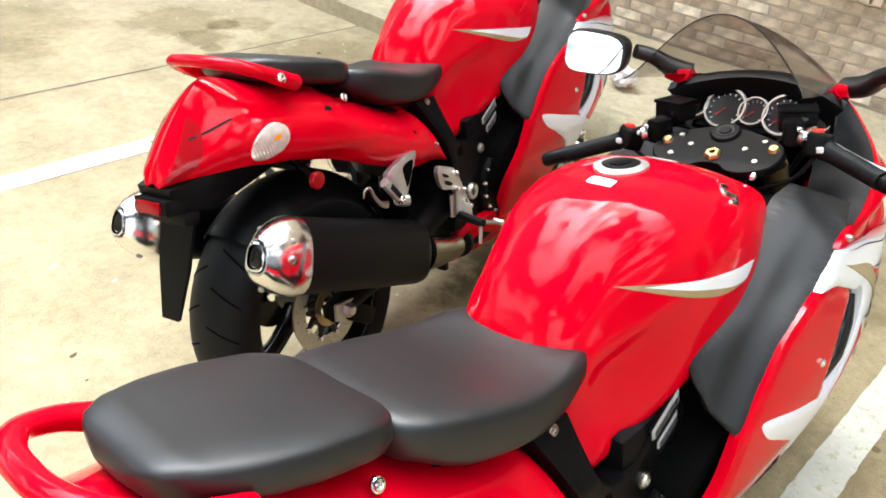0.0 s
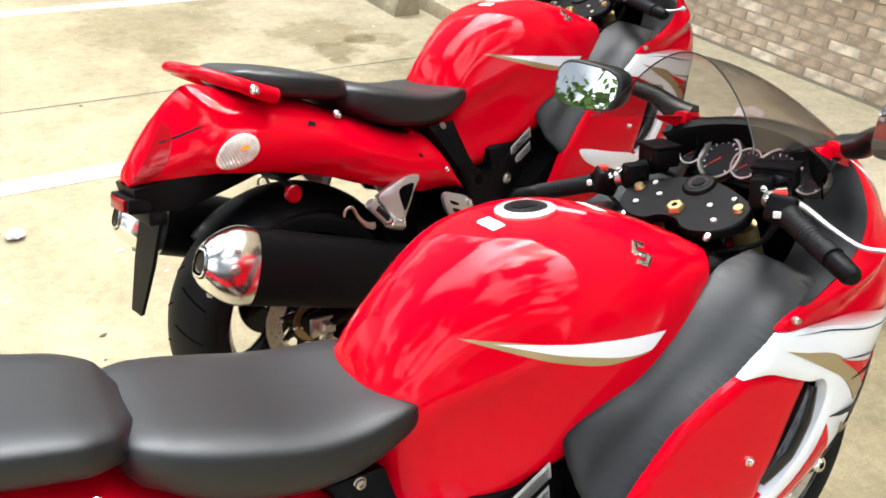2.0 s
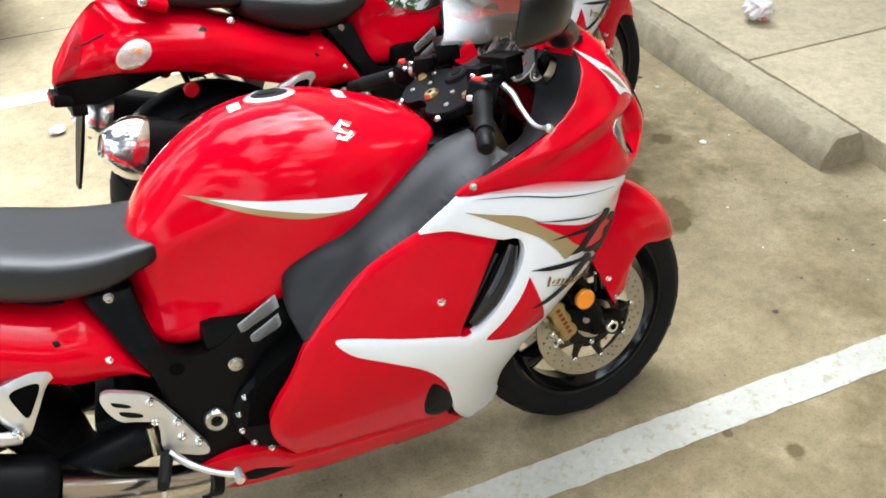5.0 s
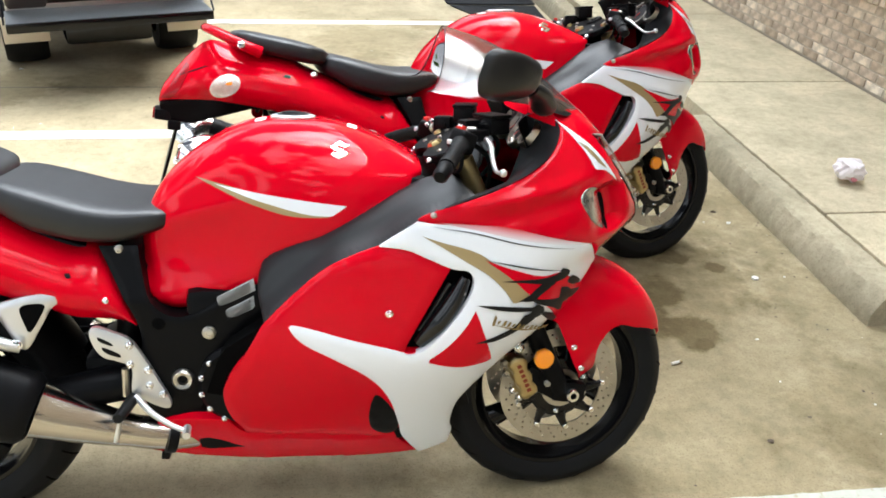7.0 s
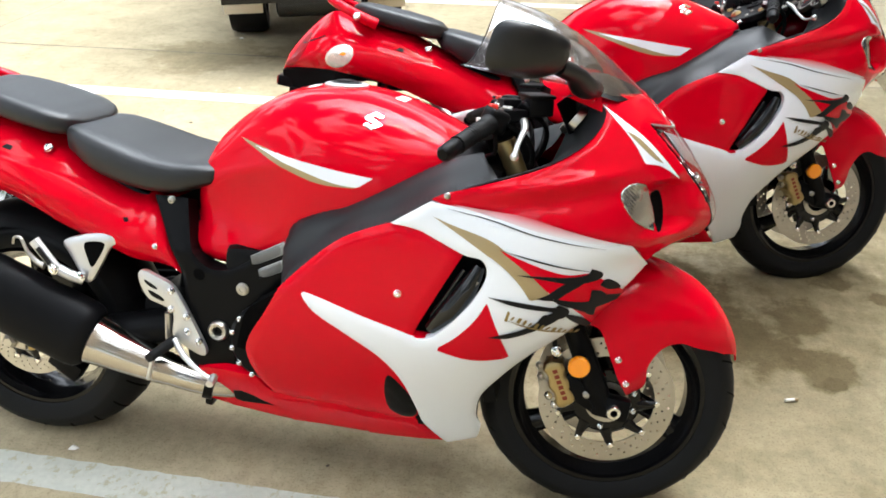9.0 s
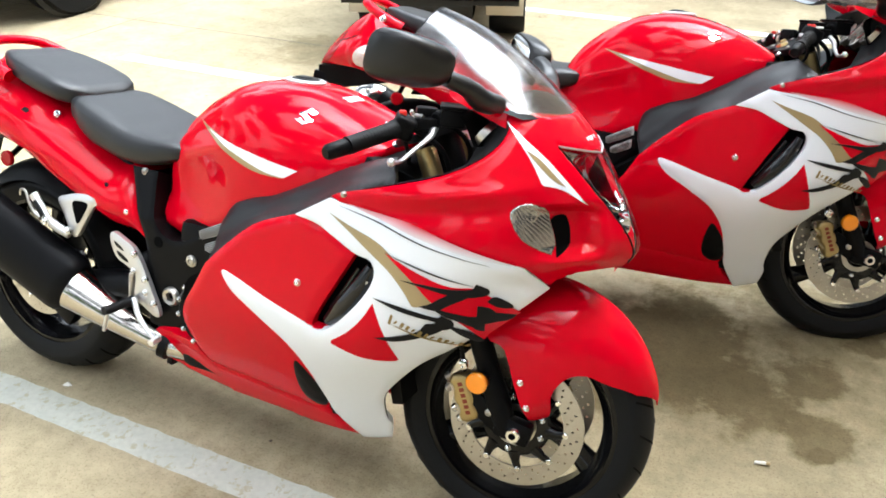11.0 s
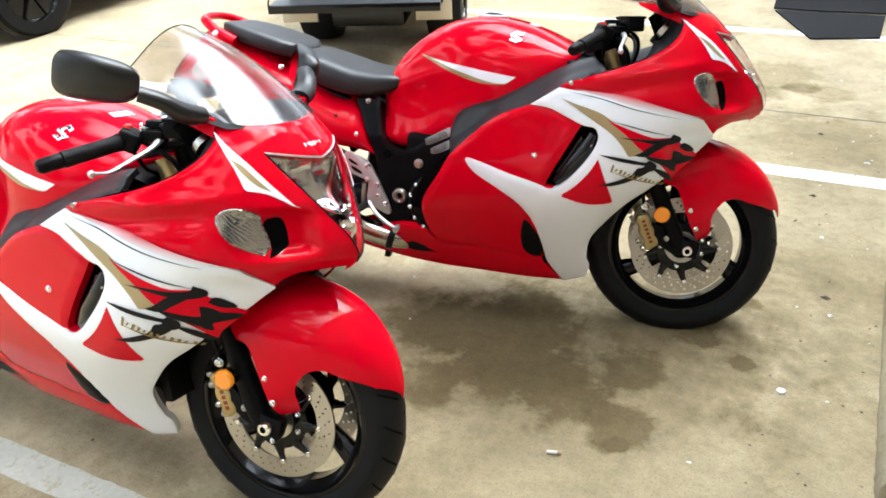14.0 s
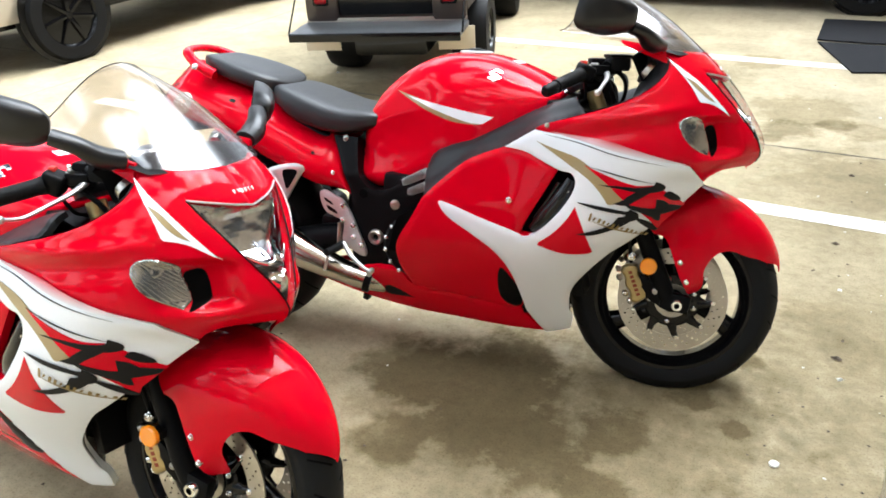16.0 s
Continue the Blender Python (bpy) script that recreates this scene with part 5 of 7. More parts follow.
    part("pivot_bolt", bolt((0.186, side * 0.218, 0.541), (0, side, 0), 0.010), CHROME, pg)
    part("pivot_bolt", bolt((0.236, side * 0.196, 0.520), (0, side, 0), 0.010), CHROME, hg)
    part("pivot_fork", tube([(0.188, side * 0.205, 0.538), (0.215, side * 0.198, 0.522), (0.240, side * 0.190, 0.512)], 0.013, 10, 3), ALLOY, hg)
    part("strap_hook", tube([(0.072, side * 0.196, 0.586), (0.078, side * 0.197, 0.602), (0.096, side * 0.198, 0.602), (0.108, side * 0.199, 0.575), (0.128, side * 0.200, 0.550), (0.15, side * 0.200, 0.540)], [0.003, 0.0035, 0.004, 0.005, 0.007, 0.010], 10, 4, 0.7, (0, 1, 0)), STEEL, bike, "silver strap hook")
part("swingarm", tube([(0.56, -0.11, 0.405), (0.35, -0.135, 0.38), (0.12, -0.130, 0.33), (-0.03, -0.128, 0.313)], [0.045, 0.042, 0.034, 0.026], 14, 6, 1.0), FRAMEM, bike, "black swingarm")
part("swingarm", tube([(0.56, 0.11, 0.405), (0.35, 0.135, 0.38), (0.12, 0.130, 0.33), (-0.03, 0.128, 0.313)], [0.045, 0.042, 0.034, 0.026], 14, 6, 1.0), FRAMEM, bike, "black swingarm")
part("swingarm_bridge", block((0.12, 0.24, 0.10), (0.40, 0, 0.40), bevel=0.02), FRAMEM, bike)
part("shock_absorber", tube([(0.45, 0, 0.62), (0.40, 0, 0.36)], 0.035, 12, 1), PLASTIC, bike)
part("battery_box", block((0.34, 0.20, 0.12), (0.34, 0, 0.655), (0, 20, 0), 0.02), PLASTIC, bike)
part("inner_guard", tube([(a, 0, b) for a, b in ((0.36, 0.52), (0.30, 0.60), (0.15, 0.665), (0.0, 0.67))], 0.07, 12, 5, 0.12, (0, 0, 1)), PLASTIC, bike)
part("side_stand", tube([(0.55, 0.13, 0.22), (0.57, 0.24, 0.11), (0.575, 0.315, 0.082)], [0.013, 0.011, 0.010], 10, 5), FRAMEM, bike, "black side stand, swung out")
part("stand_foot", block((0.07, 0.045, 0.008), (0.58, 0.325, 0.080), (12, 0, 0), 0.003), FRAMEM, bike)
part("stand_bracket", block((0.02, 0.03, 0.06), (0.50, -0.10, 0.205), (0, 10, 0), 0.004), PLASTIC, bike)

# exhausts
for side in (-1, 1):
    def can_ring(t, k=1.0):
        c = Vector((0.235, 0.190, 0.372)).lerp(Vector((-0.215, 0.213, 0.572)), t)
        d = (Vector((-0.215, 0.213, 0.572)) - Vector((0.235, 0.190, 0.372))).normalized()
        u = Vector((0, 0, 1)) - d * d.z
        u.normalize()
        s = d.cross(u)
        out = []
        for a in np.linspace(0, 2 * math.pi, 28, endpoint=False):
            ca, sa = math.cos(a), math.sin(a)
            ru = 0.083 * abs(sa) ** 0.8 * math.copysign(1, sa)
            rs = (0.062 + 0.012 * sa * -1) * abs(ca) ** 0.75 * math.copysign(1, ca)
            p = c + u * (ru * k) + s * (rs * k)
            out.append((p.x, side * p.y, p.z))
        return out
    ex = tagged(new("exhaust"), "", "")
    ex.parent = bike
    part("muffler_can", loft([can_ring(t, k) for t, k in ((-0.04, 0.80), (-0.01, 0.96), (0.03, 1.0), (0.97, 1.0), (1.0, 0.995))]), CAN, ex, "matte black muffler can")
    part("end_cap", loft([can_ring(t, k) for t, k in ((0.975, 1.012), (1.0, 1.02), (1.03, 1.005), (1.06, 0.955), (1.09, 0.87), (1.125, 0.745), (1.152, 0.62), (1.168, 0.51), (1.178, 0.45), (1.178, 0.40), (1.15, 0.37), (1.13, 0.2))]), TIPM, ex, "polished chrome muffler tip")
    part("outlet", loft([can_ring(t, k) for t, k in ((1.13, 0.36), (1.186, 0.36), (1.188, 0.32), (1.14, 0.30), (1.13, 0.1))]), CHROME, ex)
    # black plug stands for the shade inside the bore
    part("outlet_bore", loft([can_ring(t, k) for t, k in ((1.130, 0.27), (1.180, 0.27), (1.184, 0.24))]), RIM, ex, "black plug for the dark inside of the outlet")
    for k in range(3):
        a = can_ring(1.08, 0.885)[int(28 * (0.08 + k / 3)) % 28]
        part("rivet", bolt(a, (-0.9, side * 0.1, 0.4), 0.005), STEEL, ex)
    side_at = Vector(can_ring(1.085, 0.865)[14])
    if abs(side_at.y) < 0.20:
        side_at = Vector(can_ring(1.085, 0.865)[0])
    part("cap_screw", bolt(tuple(side_at), (-0.45, side * 0.85, 0.1), 0.009), STEEL, ex)
    part("mid_pipe", tube([(0.255, side * 0.190, 0.362), (0.34, side * 0.178, 0.325), (0.44, side * 0.162, 0.285), (0.53, side * 0.140, 0.258), (0.66, side * 0.09, 0.24)], [0.062, 0.050, 0.037, 0.036, 0.034], 20, 6), PIPE, ex, "polished steel exhaust pipe")
    part("pipe_clamp", tube([(0.515, side * 0.153, 0.263), (0.535, side * 0.148, 0.257)], 0.040, 20, 1), PLASTIC, ex)


# ---- wheels ----
def wheel(name, R, width, rim_r, discs, spoke_n, label):
    w = new(name)
    h = width / 2
    prof = []
    for a in np.linspace(-1, 1, 25):
        t = a * 1.32
        prof.append((R - (R - rim_r - 0.012) * (1 - math.cos(t)) * 0.92, h * math.sin(t) / math.sin(1.32) * (1.0 if abs(t) < 1.1 else 0.995)))
    prof = [(rim_r, -h * 0.80)] + prof + [(rim_r, h * 0.80)]
    tyre = part("tyre", lathe(prof, 96, "Y"), RUBBER, w, "black road tyre with cut grooves", sharp=50)
    n = 22
    for i in range(n):
        for sd in (-1, 1):
            a0 = 2 * math.pi * (i + (0.5 if sd > 0 else 0)) / n
            pts = []
            for s in np.linspace(0.12, 0.86, 7):
                t = s * 1.15
                r = R - (R - rim_r - 0.012) * (1 - math.cos(t)) * 0.92 + 0.0006
                a = a0 + s * 0.16
                pts.append((r * math.cos(a), sd * h * math.sin(t) / math.sin(1.32), r * math.sin(a)))
            # grooves drawn as near black strips, in place of their shade
            part("groove", tube(pts, 0.0026, 5, 1, 0.35, (pts[3][0], 0, pts[3][2])), VOID, tyre)
    q = h * 0.78
    part("rim", lathe([(rim_r + 0.004, -q), (rim_r + 0.004, -q + 0.006), (rim_r - 0.008, -q + 0.012), (rim_r - 0.018, -q * 0.5), (rim_r - 0.026, 0), (rim_r - 0.018, q * 0.5), (rim_r - 0.008, q - 0.012), (rim_r + 0.004, q - 0.006), (rim_r + 0.004, q), (rim_r - 0.010, q), (rim_r - 0.016, q - 0.012), (rim_r - 0.034, q * 0.45), (rim_r - 0.036, -q * 0.45), (rim_r - 0.016, -q + 0.012), (rim_r - 0.010, -q)], 96, "Y", True), RIM, w, "gloss black alloy rim")
    part("hub", lathe([(0.012, -0.058), (0.030, -0.058), (0.042, -0.046), (0.038, 0), (0.042, 0.046), (0.030, 0.058), (0.012, 0.058)], 32, "Y", True), RIM, w)
    for i in range(spoke_n):
        a = 2 * math.pi * i / spoke_n + 0.5
        sp = tube([(0.03, 0, 0), (0.08, 0, 0.012), (0.14, 0, 0.012), (rim_r - 0.02, 0, 0)], [0.030, 0.026, 0.025, 0.034], 12, 5, 0.75, (0, 1, 0))
        sp.transform(Matrix.Rotation(a, 4, "Y"))
        part("spoke", sp, RIM, w)
    for y, r1, r0 in discs:
        # drilled ring: small cells are left open
        bm = bmesh.new()
        nr, na = 8, 168
        T = 0.0022
        V = {}

        def vert(i, j, k):
            key = (i, j % na, k)
            if key not in V:
                r = r0 + (r1 - r0) * i / nr
                a = 2 * math.pi * j / na
                V[key] = bm.verts.new((r * math.cos(a), y + (T if k else -T), r * math.sin(a)))
            return V[key]
        # holes run outwards in short curved rows
        hole = {(1 + 2 * q, (row * 6 + q * 2) % na) for row in range(28) for q in range(3)}
        for i in range(nr):
            for j in range(na):
                if (i, j) in hole:
                    for (p, q2), (p2, q3) in (((i, j), (i + 1, j)), ((i + 1, j), (i + 1, j + 1)), ((i + 1, j + 1), (i, j + 1)), ((i, j + 1), (i, j))):
                        bm.faces.new((vert(p, q2, 0), vert(p2, q3, 0), vert(p2, q3, 1), vert(p, q2, 1)))
                    continue
                bm.faces.new((vert(i, j, 0), vert(i, j + 1, 0), vert(i + 1, j + 1, 0), vert(i + 1, j, 0)))
                bm.faces.new((vert(i, j, 1), vert(i + 1, j, 1), vert(i + 1, j + 1, 1), vert(i, j + 1, 1)))
        for i in (0, nr):
            for j in range(na):
                bm.faces.new((vert(i, j, 0), vert(i, j, 1), vert(i, j + 1, 1), vert(i, j + 1, 0)))
        d = part("brake_disc", bm, STEEL, w, "drilled steel brake disc", sharp=30)
        s = math.copysign(1, y)
        rc = r0 * 0.74
        part("disc_carrier", lathe([(0.030, y), (0.034, y + s * 0.007), (rc - 0.005, y + s * 0.005), (rc, y), (rc - 0.004, y - s * 0.004), (0.030, y - s * 0.006)], 40, "Y", True), RIM, d)
        for i in range(9):
            a = 2 * math.pi * i / 9
            arm = [(q * math.cos(a + da), y + s * 0.001, q * math.sin(a + da)) for q, da in ((rc - 0.010, -0.10), (r0 * 0.88, -0.05), (r0 + 0.006, 0.0))]
            part("carrier_arm", tube(arm, [0.017, 0.010, 0.0085], 10, 4, 0.42, (0, 1, 0)), RIM, d)
            if i % 2 == 0:
                part("carrier_bolt", bolt((rc * 0.80 * math.cos(a + 0.39), y + s * 0.006, rc * 0.80 * math.sin(a + 0.39)), (0, s, 0), 0.0055), CHROME, d)
            part("disc_rivet", disc(0.0065, 0.005, ((r0 + 0.005) * math.cos(a), y + s * 0.003, (r0 + 0.005) * math.sin(a)), (0, s, 0), 14, 0.001), CHROME, d)
    return w


rear = wheel("rear_wheel", 0.313, 0.19, 0.218, ((-0.092, 0.122, 0.080),), 3, "")
rear.location = (0, 0, 0.313)
rear.parent = bike
part("rear_caliper", block((0.09, 0.04, 0.05), (0.105, -0.098, 0.235), (0, 35, 0), 0.01), FRAMEM, bike, "black rear brake caliper")
part("sensor_ring", lathe([(0.034, -0.103), (0.052, -0.103), (0.052, -0.100), (0.034, -0.100)], 40, "Y", True), GOLDM, rear, "gold sensor ring")
sprocket = lathe([(0.030, 0.086), (0.098, 0.086), (0.098, 0.092), (0.030, 0.092)], 43, "Y", True)
part("sprocket", sprocket, RIM, rear, "dark chain sprocket")
for z0, z1 in ((0.418, 0.452), (0.208, 0.352)):
    part("chain_run", tube([(0.0, 0.090, z0), (0.56, 0.090, z1)], 0.009, 8, 1), FRAMEM, bike)
part("axle_plate", block((0.07, 0.012, 0.045), (0.0, -0.150, 0.315), (0, 8, 0), 0.004), STEEL, bike)
part("axle_nut", lathe([(0, -0.176), (0.012, -0.176), (0.018, -0.170), (0.018, -0.156), (0.024, -0.154), (0.024, -0.148)], 6, "Y"), STEEL, bike).location = (0.0, 0, 0.315)
hug = []
for a in np.linspace(20, 128, 22):
    r = 0.330
    hug.append([(r * (1 - 0.16 * abs(s) ** 2.5) * math.cos(radians(a)), 0.098 * s, 0.313 + r * (1 - 0.16 * abs(s) ** 2.5) * math.sin(radians(a))) for s in np.linspace(-1, 1, 11)])
raw("tyre_hugger", loft(hug, False), PLASTIC, bike, "black plastic tyre hugger")

# ---- front end, turned slightly to its left ----
front = new("front_fork")
STEER = Matrix.Translation((1.278, -0.004, 0.6125)) @ Matrix.Rotation(radians(5), 4, Vector((-0.397, 0, 0.918))) @ Matrix.Translation((-1.29, 0, -0.62))
front.parent = bike
front.matrix_basis = STEER
fw = wheel("front_wheel", 0.300, 0.122, 0.226, ((-0.066, 0.156, 0.110), (0.066, 0.156, 0.110)), 3, "")
part("sensor_ring", lathe([(0.036, -0.078), (0.050, -0.078), (0.050, -0.075), (0.036, -0.075)], 48, "Y", True), STEEL, fw, "slotted steel sensor ring")
fw.location = (1.470, 0, 0.298)
fw.parent = front
AX = Vector((-0.397, 0, 0.918))
for side in (-1, 1):
    foot = Vector((1.452, side * 0.108, 0.315))
    part("fork_tube", tube([foot + AX * 0.20, foot + AX * 0.63], 0.0225, 20, 1), GOLDM, front, "gold coated fork tube")
    part("fork_lower", tube([foot - AX * 0.01, foot + AX * 0.04, foot + AX * 0.12, foot + AX * 0.255], [0.024, 0.028, 0.0255, 0.0255], 20, 1), FRAMEM, front, "black fork lower leg")
    part("caliper_bracket", block((0.10, 0.018, 0.05), (1.405, side * 0.112, 0.335), (0, 32, 0), 0.006), FRAMEM, front)
    part("bracket_bolt", bolt((1.418, side * 0.123, 0.335), (0, side, 0), 0.007), STEEL, front)
    part("axle_clamp", block((0.085, 0.034, 0.055), (1.475, side * 0.112, 0.306), (0, 10, 0), 0.012), FRAMEM, front)
    part("axle_end", lathe([(0.008, side * 0.142), (0.014, side * 0.142), (0.017, side * 0.138), (0.017, side * 0.12)], 20, "Y"), CHROME, front).location = (1.48, 0, 0.302)
    part("reflector", disc(0.024, 0.012, (1.392, side * 0.158, 0.418), (0, side, 0), 28, 0.003), AMBER, front, "round amber reflector")
    part("reflector_bracket", block((0.03, 0.035, 0.02), (1.398, side * 0.138, 0.418), (0, 0, 0), 0.003), PLASTIC, front)
    def on_cal(u, v):
        return 1.358 - 0.387 * u + 0.922 * v, np.zeros_like(u) + 0.124 - 0.2 * np.clip(np.abs(u) - 0.045, 0, 1), 0.354 + 0.922 * u + 0.387 * v
    cal = raw("brake_caliper", sheet([(-0.060, -0.014), (-0.052, 0.017), (-0.034, 0.023), (-0.018, 0.018), (0.0, 0.024), (0.018, 0.018), (0.034, 0.023), (0.052, 0.016), (0.060, -0.010), (0.046, -0.025), (0.024, -0.020), (0.0, -0.026), (-0.024, -0.020), (-0.046, -0.026)], on_cal, side=side, step=0.006, roll=0.007, depth=0.055), GOLDM, front, "gold radial brake caliper")
    for k in range(6):
        u = -0.034 + k * 0.0136
        raw("print_bar", sheet([(u - 0.0045, -0.006, 1), (u + 0.0045, -0.006, 1), (u + 0.0045, 0.005, 1), (u - 0.0045, 0.005, 1)], on_cal, side=side, step=0.005, off=0.001, depth=0.001), KILLDARK, cal)
    for u, v in ((-0.050, -0.030), (-0.024, -0.036), (0.026, -0.036), (0.052, -0.030)):
        x, y, z = on_cal(np.array(u), np.array(v))
        part("caliper_bolt", bolt((float(x), side * 0.108, float(z)), (-0.8, side * 0.6, -0.3), 0.008), CHROME if u < 0 else STEEL, cal)
    part("banjo_bolt", bolt((1.345, side * 0.118, 0.432), (0, side, 0), 0.010), CHROME, cal)
    part("brake_hose", tube([(1.345, side * 0.10, 0.41), (1.33, side * 0.12, 0.50), (1.30, side * 0.11, 0.60), (1.24, side * 0.10, 0.75)], 0.0055, 8), RUBBER, front)
    part("fork_cap", lathe([(0, 0.008), (0.008, 0.008), (0.010, 0.003), (0.012, 0.0)], 20, "Z"), GOLDM, front).matrix_basis = Matrix.Translation(foot + AX * 0.662) @ AX.to_track_quat("Z", "Y").to_matrix().to_4x4()

# front mudguard
m_r = curve([14, 22, 35, 50, 70, 90, 125], [0.292, 0.306, 0.318, 0.328, 0.334, 0.336, 0.336])
m_w = curve([14, 22, 35, 50, 70, 90, 125], [0.030, 0.055, 0.085, 0.105, 0.124, 0.130, 0.130])
MS = 0.30


def on_guard(u, v):
    a = u / MS * (180 / math.pi)
    s = np.clip(v / MS, 0, math.pi / 2)
    r = m_r(a) * np.sin(s)
    y = m_w(a) * np.clip(1 - np.sin(s) ** 7, 0, 1) ** 0.55
    return 1.48 + r * np.cos(np.radians(a)), y, 0.300 + r * np.sin(np.radians(a))


def guard_pts(pts):
    out = []
    for p in pts:
        if p[0] is None:
            out.append((MS * radians(p[1]), MS * math.pi / 2, 1))
        else:
            dx, dz = p[0] - 1.48, p[1] - 0.300
            a = math.degrees(math.atan2(dz, dx))
            out.append((MS * radians(a), MS * math.asin(min(1, math.hypot(dx, dz) / float(m_r(a)))), *p[2:]))
    return out


GUARD = guard_pts([(None, 18), (None, 30), (None, 50), (None, 75), (None, 100), (None, 116), (1.375, 0.54), (1.400, 0.505, 1), (1.432, 0.495), (1.449, 0.462), (1.468, 0.415), (1.488, 0.370), (1.506, 0.334), (1.520, 0.325, 1), (1.542, 0.340), (1.546, 0.400), (1.568, 0.448), (1.608, 0.466), (1.66, 0.450), (1.72, 0.428, 1)])
for side in (-1, 1):
    raw("front_mudguard", sheet(GUARD, on_guard, side=side, step=0.011, depth=0.003, roll=0.0), RED, front, "glossy red front mudguard")
    for x, z in ((1.479, 0.428), (1.500, 0.372)):
        part("fastener", bolt((x, side * 0.131, z), (0, side, 0), 0.006), CHROME, front)

# ---- cockpit ----
clamp = [(1.145, -0.118), (1.127, -0.075), (1.128, -0.040), (1.146, -0.020), (1.146, 0.020), (1.128, 0.040), (1.127, 0.075), (1.145, 0.118), (1.180, 0.134), (1.212, 0.125), (1.236, 0.070), (1.248, 0.030), (1.248, -0.030), (1.236, -0.070), (1.212, -0.125), (1.180, -0.134)]
for _ in range(2):
    clamp = [((1 - f) * a[0] + f * b[0], (1 - f) * a[1] + f * b[1]) for a, b in zip(clamp, clamp[1:] + clamp[:1]) for f in (0.25, 0.75)]
part("top_clamp", loft([[(1.185 + (x - 1.185) * k - z * 0.40, y * k, 0.895 + z + (x - 1.167) * 0.43) for x, y in clamp] for z, k in ((0.0, 1.0), (0.014, 1.0), (0.017, 0.975))]), FRAMEM, front, "black upper fork clamp")
part("stem_nut", lathe([(0.008, 0.012), (0.016, 0.012), (0.021, 0.008), (0.023, 0.0)], 6, "Z"), GOLDM, front, "gold steering stem nut").matrix_basis = Matrix.Translation((1.160, 0, 0.911)) @ Matrix.Rotation(radians(-23), 4, "Y") @ Matrix.Diagonal((0.8, 0.8, 0.8, 1))
ig = part("ignition_lock", lathe([(0.0, 0.026), (0.012, 0.026), (0.013, 0.022), (0.028, 0.020), (0.032, 0.012), (0.033, -0.01)], 28, "Z"), PLASTIC, front, "black ignition lock")
ig.matrix_basis = Matrix.Translation((1.226, 0, 0.934)) @ Matrix.Rotation(radians(-23), 4, "Y") @ Matrix.Diagonal((0.95, 0.95, 0.6, 1))
part("key_ring_plate", lathe([(0.012, 0.0), (0.019, 0.001), (0.019, -0.002)], 24, "Z"), SATIN, ig).location = (0, 0, 0.022)
for x, y in ((1.19, 0.055), (1.19, -0.055), (1.215, 0.085), (1.215, -0.085), (1.16, 0.085), (1.16, -0.085)):
    part("clamp_bolt", disc(0.0058, 0.004, (x - 0.007, y, 0.911 + (x - 1.167) * 0.43), (-0.4, 0, 0.92), 14), STEEL, front)
part("steering_head", tube([(1.26, 0, 0.72), (1.175, 0, 0.905)], 0.045, 20, 1), FRAMEM, bike)
part("stem_collar", tube([(1.187, 0, 0.880), (1.198, 0, 0.856)], 0.034, 20, 1), STEEL, bike, "silver steering stem collar")
part("air_box", block((0.16, 0.30, 0.10), (1.12, 0, 0.80), (0, 12, 0), 0.02), PLASTIC, bike)
